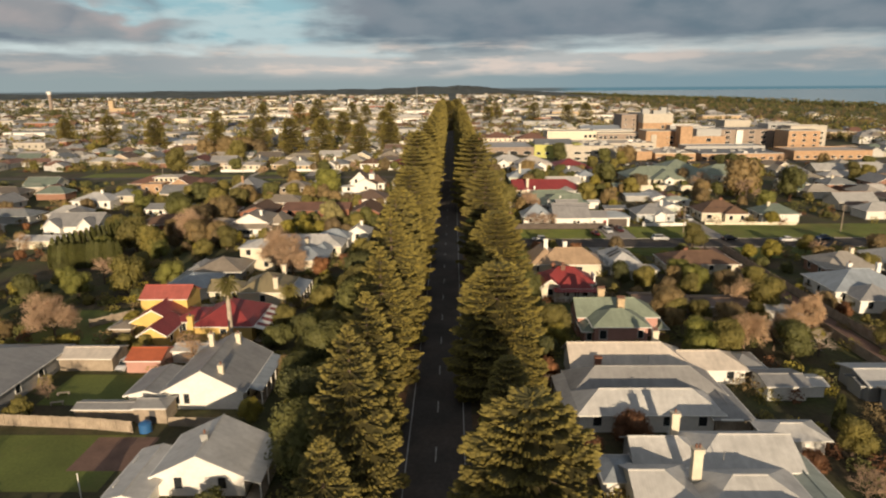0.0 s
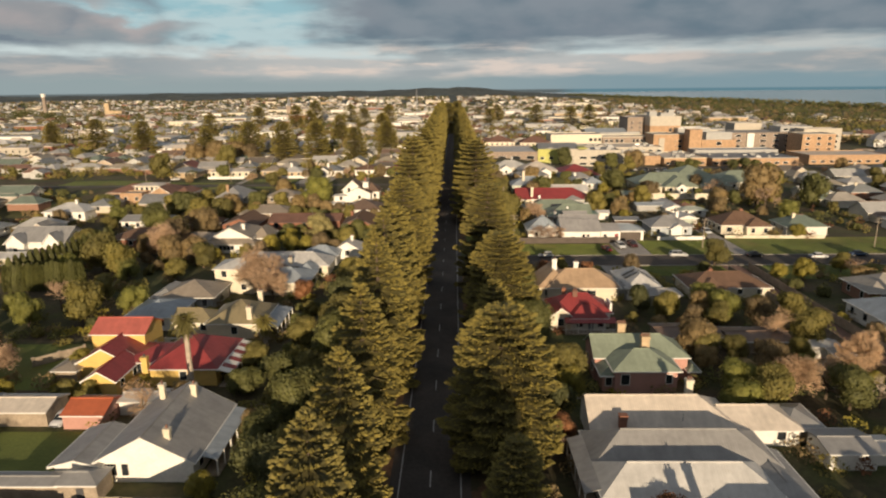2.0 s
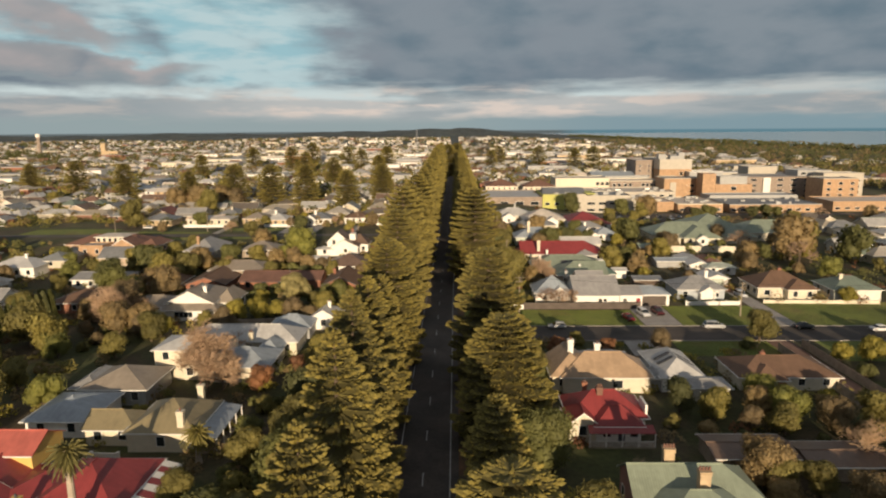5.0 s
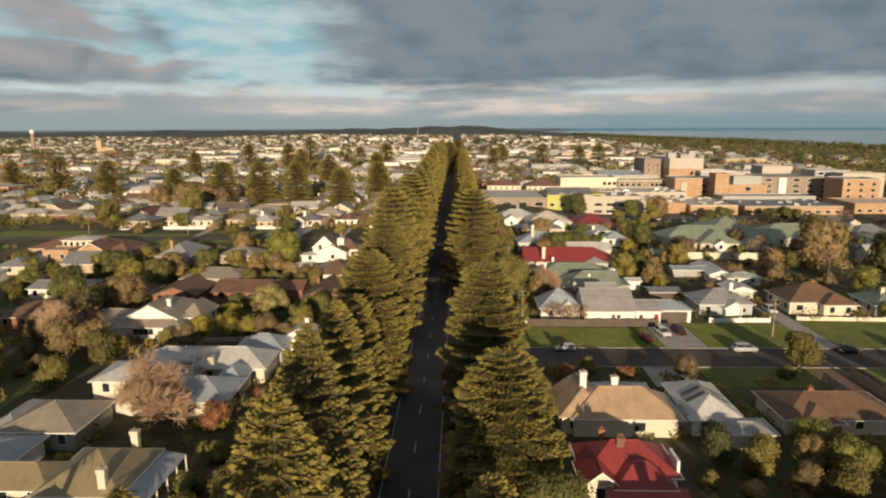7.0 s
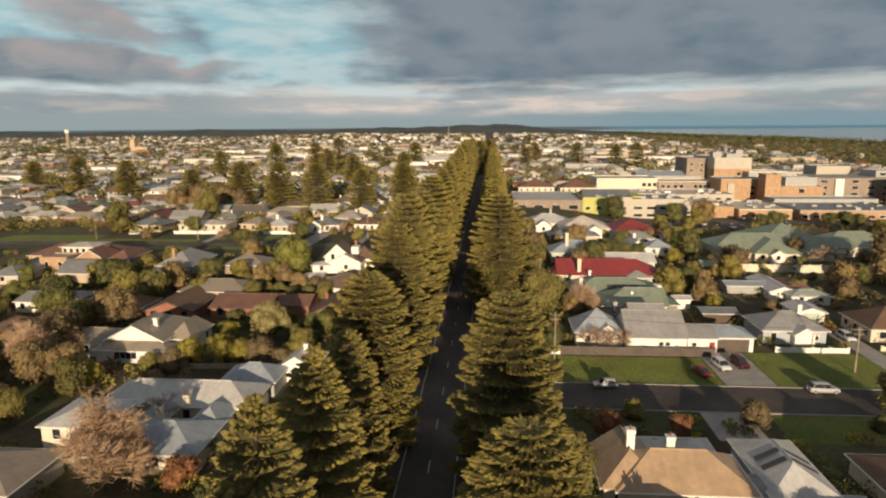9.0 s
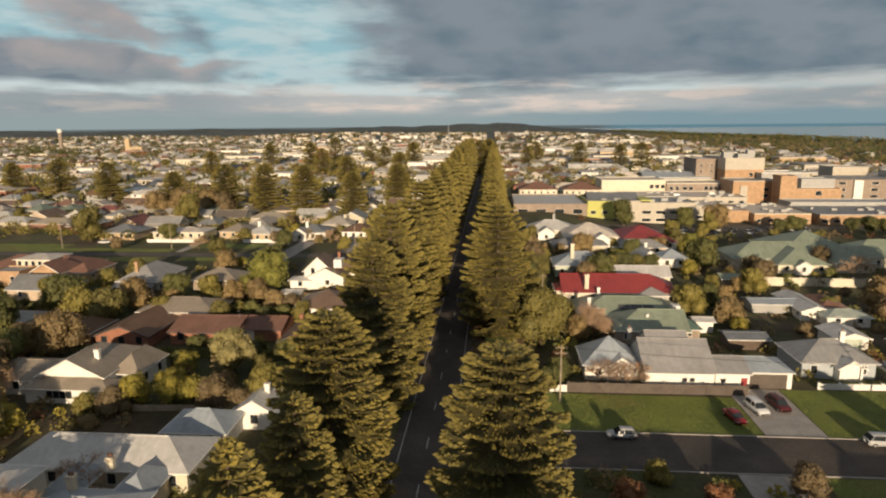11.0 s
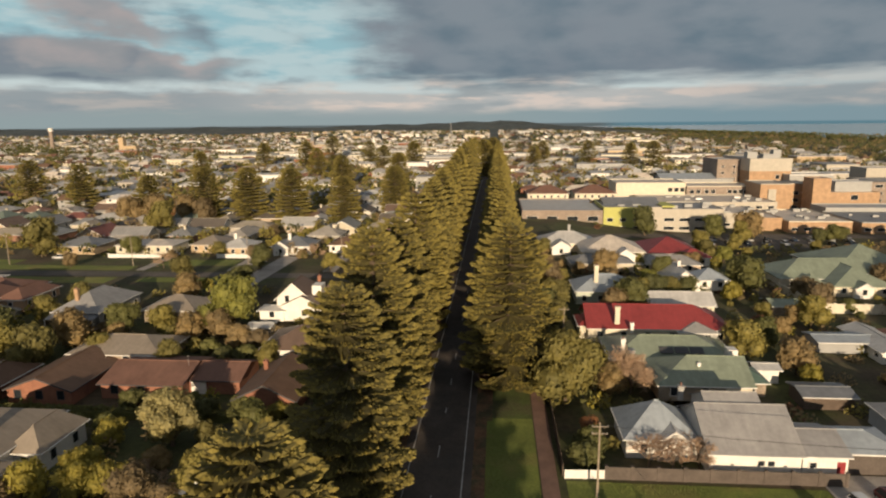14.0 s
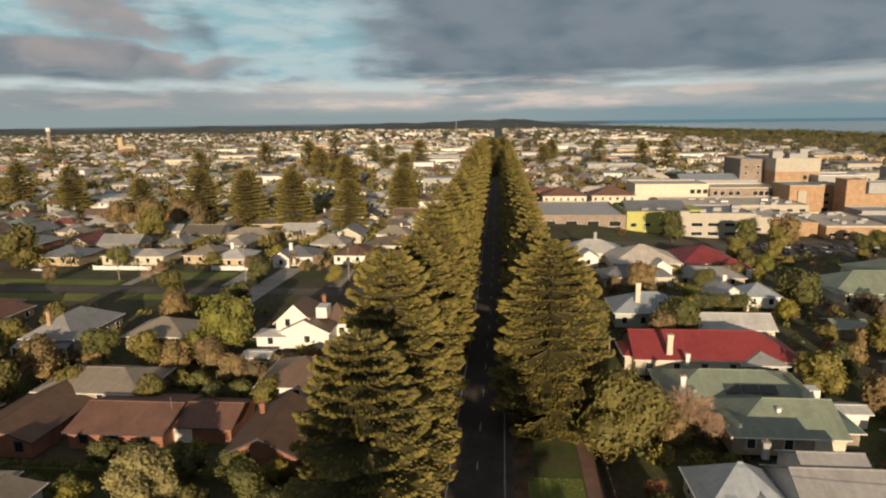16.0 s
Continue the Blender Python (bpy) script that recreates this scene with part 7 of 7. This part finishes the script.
# ---- the rest of the town, block by block ----
def filler(kind):
    ob = thing("house", ("weatherboard cottage with an iron hip roof", "gabled suburban house with an iron roof", "L-shaped bungalow with hip roofs", "low brick house with a long hip roof")[kind], "house", 0, 0, 0, 0, "suburban houses")
    k = dict(keep=False, step=5.0)
    if kind == 0:
        wing(ob, -6, 6, -5, 5, WALL_ANY, ROOF_ANY, 3.1, 2.5, "x", True, True, win="swe", **k)
        chimney(ob, 2.5, 1, 4, 7, CREAM, 0.8, 1)
    elif kind == 1:
        wing(ob, -5, 5, -7, 7, WALL_ANY, ROOF_ANY, 3.1, 2.7, "y", False, False, win="swe", **k)
        wing(ob, -8, -4.6, -4, 6, WALL_ANY, ROOF_ANY, 2.6, 0.8, "y", True, True, win="", **k)
    elif kind == 2:
        wing(ob, -7, 5, -2, 6, WALL_ANY, ROOF_ANY, 3.0, 2.2, "x", True, True, win="e", **k)
        wing(ob, 0, 6.5, -7, 2, WALL_ANY, ROOF_ANY, 3.0, 2.0, "y", False, True, win="swe", **k)
    else:
        wing(ob, -9, 9, -4.5, 4.5, WALL_ANY, ROOF_ANY, 2.8, 1.9, "x", True, True, win="swe", **k)
    return ob


TEMPLATES = [filler(k) for k in range(4)]
fr = random.Random(77)
GREEN = [(-32, -11, 148, 184), (-92, -66, 180, 250), (58, 128, 222, 286), (70, 140, 322, 364), (-48, -13, 181, 209), (41, 69, 93, 141), (-112, -61, 98, 182), (50, 70, 60, 75), (-30, -11, 70, 150), (13, 24, 95, 126), (-80, -70, 60, 100)]  # gardens with no house
ROADS = [(-11, 11, -100, 1400), (4, 330, 168, 200), (-330, 4, 282, 328), (4, 330, 349, 388), (68.5, 76.5, 50, 172), (-45, -36, 55, 80), (-63, -38, 55, 93), (8, 24, 180, 420)]


def is_free(x, y, r, extra=()):
    return all(not (x0 - r < x < x1 + r and y0 - r < y < y1 + r) for x0, x1, y0, y1 in (*FOOTPRINTS, *ROADS, *extra))


spots = [(x * 18.5 + fr.uniform(-2.5, 2.5), y * 21.0 + fr.uniform(-3, 3)) for y in range(3, 21) for x in range(-19, 20)]
first = [True] * 4
for x, y in spots:
    if abs(x - 4) > 0.78 * y + 22 or not is_free(x, y, 7.2, GREEN):
        continue
    k = fr.randrange(4)
    m = pose(x, y, 0, 0, 0, fr.choice((0, 90, 180, 270)) + fr.uniform(-3, 3))
    if first[k]:
        TEMPLATES[k].matrix_basis, first[k] = m, False
    else:
        copy_thing(TEMPLATES[k], m)
    FOOTPRINTS.append((x - 8.0, x + 8.0, y - 7.5, y + 7.5))

BARE_YARDS = [(-76, -59, 106, 122), (-106, -82, 138, 157), (20, 50, 137, 146), (12.5, 24, 84, 101), (-43, -15, 46, 81), (22, 44, 94, 103.5), (-62, -43, 86, 93), (-62, -30, 98, 105), (19, 42, 68, 75), (-48, -30, 118, 125)]  # kept clear of trees
keys = ["olive", "dark", "bush", "bush2", "brown", "lime", "bare", "rust", "olive", "scrub", "bush", "brown", "scrub", "bush2"]
n_tree = 0
for _ in range(6000):
    y = 50 + 380 * fr.random() ** 0.8
    x = fr.uniform(-1, 1) * (0.78 * y + 22) + 4
    if n_tree > 240 or not is_free(x, y, -0.6, BARE_YARDS) or any((x - a) ** 2 + (y - b) ** 2 < (c + 1.3) ** 2 for a, b, c in KEPT_TREES):
        continue
    key = fr.choice(keys)
    garden(key, x, y, fr.uniform(0.55, 1.15) * (1.0 if y < 250 else 1.15))
    n_tree += 1


def undergrowth():
    """Low shrubs, weeds and flower beds that fill the gardens."""
    r = random.Random(31)
    beds = {m.name: (Shape(), m) for m in (LEAF_OLIVE, LEAF_DARK, LEAF_BROWN, LEAF_LIME, LEAF_RUST)}
    pick = [LEAF_OLIVE.name] * 5 + [LEAF_DARK.name] * 4 + [LEAF_BROWN.name] * 5 + [LEAF_LIME.name] * 2 + [LEAF_RUST.name]
    for _ in range(3000):
        y = 48 + 390 * r.random() ** 0.85
        x = r.uniform(-1, 1) * (0.76 * y + 20) + 4
        if not is_free(x, y, -2.6, BARE_YARDS) or 9.5 > abs(x) or (5 < x < 16 and 180 < y < 216) or (17 < x < 150 and 182 < y < 200):
            continue
        s = beds[r.choice(pick)][0]
        f = 0.8 + y / 260
        w, hh = r.uniform(1.6, 4.6), r.uniform(0.7, 2.6)
        if y > 190 and r.random() < 0.5:
            w, hh = r.uniform(2.6, 5.0), r.uniform(1.8, 3.2)
        for _ in range(int(46 * w / f / f)):
            d = Vector((r.gauss(0, 1), r.gauss(0, 1), r.gauss(0, 1))).normalized() * r.random() ** 0.35
            p = Vector((x + d.x * w / 2, y + d.y * w / 2, max(0.05, hh * (0.36 + 0.60 * d.z))))
            e = Vector((r.gauss(0, 1), r.gauss(0, 1), r.gauss(0, 1))).normalized()
            q = e.orthogonal().normalized()
            k = 0.20 * f * r.uniform(0.6, 1.3)
            s.face([p + e * k, p + q * k * 0.65, p - e * k, p - q * k * 0.65])
    for nm, (s, m) in beds.items():
        tagged(new("undergrowth", s.mesh("undergrowth", m)), "low tangled shrubs and weeds filling the gardens", "undergrowth", "", "stuff")


undergrowth()


def far_town():
    """Roofs, walls and trees of the town beyond the blocks that can be picked apart."""
    r = random.Random(9)
    walls = {m.name: (Shape(), m) for m in (WHITE, CREAM, STUCCO, SANDSTONE, BRICK, GREYWALL)}
    roofs = {m.name: (Shape(), m) for m in (IRON_PALE, IRON_GREY, IRON_SLATE, TILE_BROWN, TILE_RED, IRON_CREAM, IRON_TAUPE)}
    wn = [WHITE.name] * 5 + [CREAM.name] * 4 + [STUCCO.name] * 3 + [SANDSTONE.name, BRICK.name] + [GREYWALL.name] * 2
    rn = list(roofs) + [IRON_PALE.name] * 3 + [IRON_GREY.name] * 3 + [IRON_CREAM.name] * 2 + [TILE_BROWN.name, IRON_TAUPE.name]
    dark = Shape()
    for _ in range(4300):
        y = 445 + 1850 * r.random() ** 1.2
        x = r.uniform(-0.82 * y - 20, min(0.80 * y + 20, 560 - 0.06 * y))
        if abs(x) < 14 or (10 < x < 300 and y < 520):
            continue
        if x > 330 + 0.05 * y and r.random() < 0.8:
            continue
        if y > 1750 and r.random() < 0.4:
            continue
        shops = -330 < x < 230 and 760 < y < 1180
        big = r.random() < (0.20 if shops else 0.03)
        w, d, hh = (r.uniform(20, 46), r.uniform(14, 28), r.uniform(4.5, 8.5)) if big else (r.uniform(8, 15), r.uniform(7, 12), r.choice((2.9, 3.0, 3.2, 3.4, 5.4)))
        zg = max(0.0, ridge_height(RIDGES[0], x, y - d / 2))
        x0, x1, y0, y1 = x - w / 2, x + w / 2, y - d / 2, y + d / 2
        hh += zg
        walls[r.choice(wn)][0].box(x0, y0, zg - 3 if zg else 0, x1, y1, hh)
        rs = roofs[r.choice((IRON_PALE.name, IRON_CREAM.name, IRON_GREY.name) if big else rn)][0]
        if big:
            rs.box(x0 - 0.3, y0 - 0.3, hh, x1 + 0.3, y1 + 0.3, hh + 0.5)
        else:
            ax = "x" if w > d else "y"
            s, _, _ = roof_shape(x0, x1, y0, y1, hh, r.uniform(1.7, 2.9), ax, r.random() < 0.7, r.random() < 0.7, 0.4)
            i = len(rs.v)
            for fi, uv in s.uv.items():
                rs.uv[len(rs.f) + fi] = uv
            rs.v += s.v
            rs.f += [tuple(i + q for q in f) for f in s.f]
        for k in range(max(2, int(w / 4))):
            wx = x0 + w * (k + 0.5) / max(2, int(w / 4))
            for lev in range(1 if hh - zg < 5 else 2):
                a, b = zg + 1.0 + 2.9 * lev, zg + 2.3 + 2.9 * lev
                dark.face([(wx - 0.6, y0 - 0.05, a), (wx + 0.6, y0 - 0.05, a), (wx + 0.6, y0 - 0.05, b), (wx - 0.6, y0 - 0.05, b)])
    for nm, (s, m) in walls.items():
        tagged(new("far_house_walls", s.mesh("far_house_walls", m)), "pale walls of houses and shops across the town", "houses", "", "stuff")
    for nm, (s, m) in roofs.items():
        tagged(new("far_roofs", s.mesh("far_roofs", m)), "iron and tiled roofs across the town", "roofs", "", "stuff")
    tagged(new("far_windows", dark.mesh("far_windows", GLASS)), "dark windows of far houses", "windows", "", "stuff")
    leaves = {m.name: (Shape(), m) for m in (LEAF_DARK, LEAF_OLIVE, LEAF_BROWN, PINE)}
    ln = list(leaves) + [LEAF_DARK.name, LEAF_DARK.name, LEAF_BROWN.name, LEAF_OLIVE.name]

    def clump(s, x, y, w, hh, n, size):
        zg = max(0.0, ridge_height(RIDGES[0], x, y))
        for _ in range(n):
            d = Vector((r.gauss(0, 1), r.gauss(0, 1), r.gauss(0, 1))).normalized() * r.random() ** 0.35
            p = Vector((x + d.x * w / 2, y + d.y * w / 2, zg + hh * (0.55 + 0.45 * d.z)))
            e = Vector((r.gauss(0, 1), r.gauss(0, 1), r.gauss(0, 1))).normalized()
            q = e.orthogonal().normalized()
            k = size * r.uniform(0.6, 1.3)
            s.face([p + e * k, p + q * k * 0.7, p - e * k, p - q * k * 0.7])

    for _ in range(11500):
        y = 440 + 1750 * r.random() ** 1.15
        x = r.uniform(-0.82 * y - 20, min(0.84 * y + 20, 900))
        if abs(x) < 14 or (10 < x < 300 and y < 520):
            continue
        if y > 1400 and r.random() < 0.45:
            continue
        f = 0.6 + y / 1600
        clump(leaves[r.choice(ln if y < 800 else (LEAF_DARK.name, LEAF_DARK.name, LEAF_BROWN.name))][0], x, y, r.uniform(6, 12), r.uniform(4, 9), int(19 / f), 1.2 * f)
    # trees about the foot of the water tower
    for _ in range(26):
        clump(leaves[LEAF_DARK.name][0], -640 + r.uniform(-45, 45), 985 + r.uniform(-14, 8), r.uniform(9, 14), r.uniform(10, 20), 60, 1.1)
    # thick gardens behind the western cottages
    for _ in range(260):
        y = r.uniform(312, 425)
        x = r.uniform(-0.75 * y, -15)
        if is_free(x, y, -1.5):
            clump(leaves[r.choice((LEAF_BROWN.name, LEAF_OLIVE.name, LEAF_OLIVE.name, LEAF_DARK.name))][0], x, y, r.uniform(4, 8), r.uniform(3, 6), 75, 0.48)
    # scrub and trees of the coastal strip
    for _ in range(620):
        y = 430 + 1900 * r.random()
        x = r.uniform(250 + 0.13 * y, 860 - 0.065 * y)
        if x > 0.86 * y + 30 or r.random() < 0.45:
            continue
        clump(leaves[LEAF_DARK.name][0], x, y, r.uniform(8, 17), r.choice((3, 4, 5, 6, 9, 12)), 60, 0.9)
    for _ in range(420):
        y = 900 + 2500 * r.random()
        x = 860 - 0.062 * y + r.uniform(-70, -14)
        clump(leaves[LEAF_DARK.name][0], x, y, r.uniform(10, 20), r.uniform(6, 12), 40, 1.9)
    for nm, (s, m) in leaves.items():
        tagged(new("far_trees", s.mesh("far_trees", m)), "trees and scrub scattered over the town and coast", "trees", "", "stuff")


far_town()

# ---- raise everything with the ground, scaled about the camera point to fit the view ----
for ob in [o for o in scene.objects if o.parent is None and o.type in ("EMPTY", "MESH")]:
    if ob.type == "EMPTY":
        p, k = raised_in_view(ob.location)
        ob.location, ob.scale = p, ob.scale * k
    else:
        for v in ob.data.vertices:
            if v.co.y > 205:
                v.co = raised_in_view(v.co)[0]
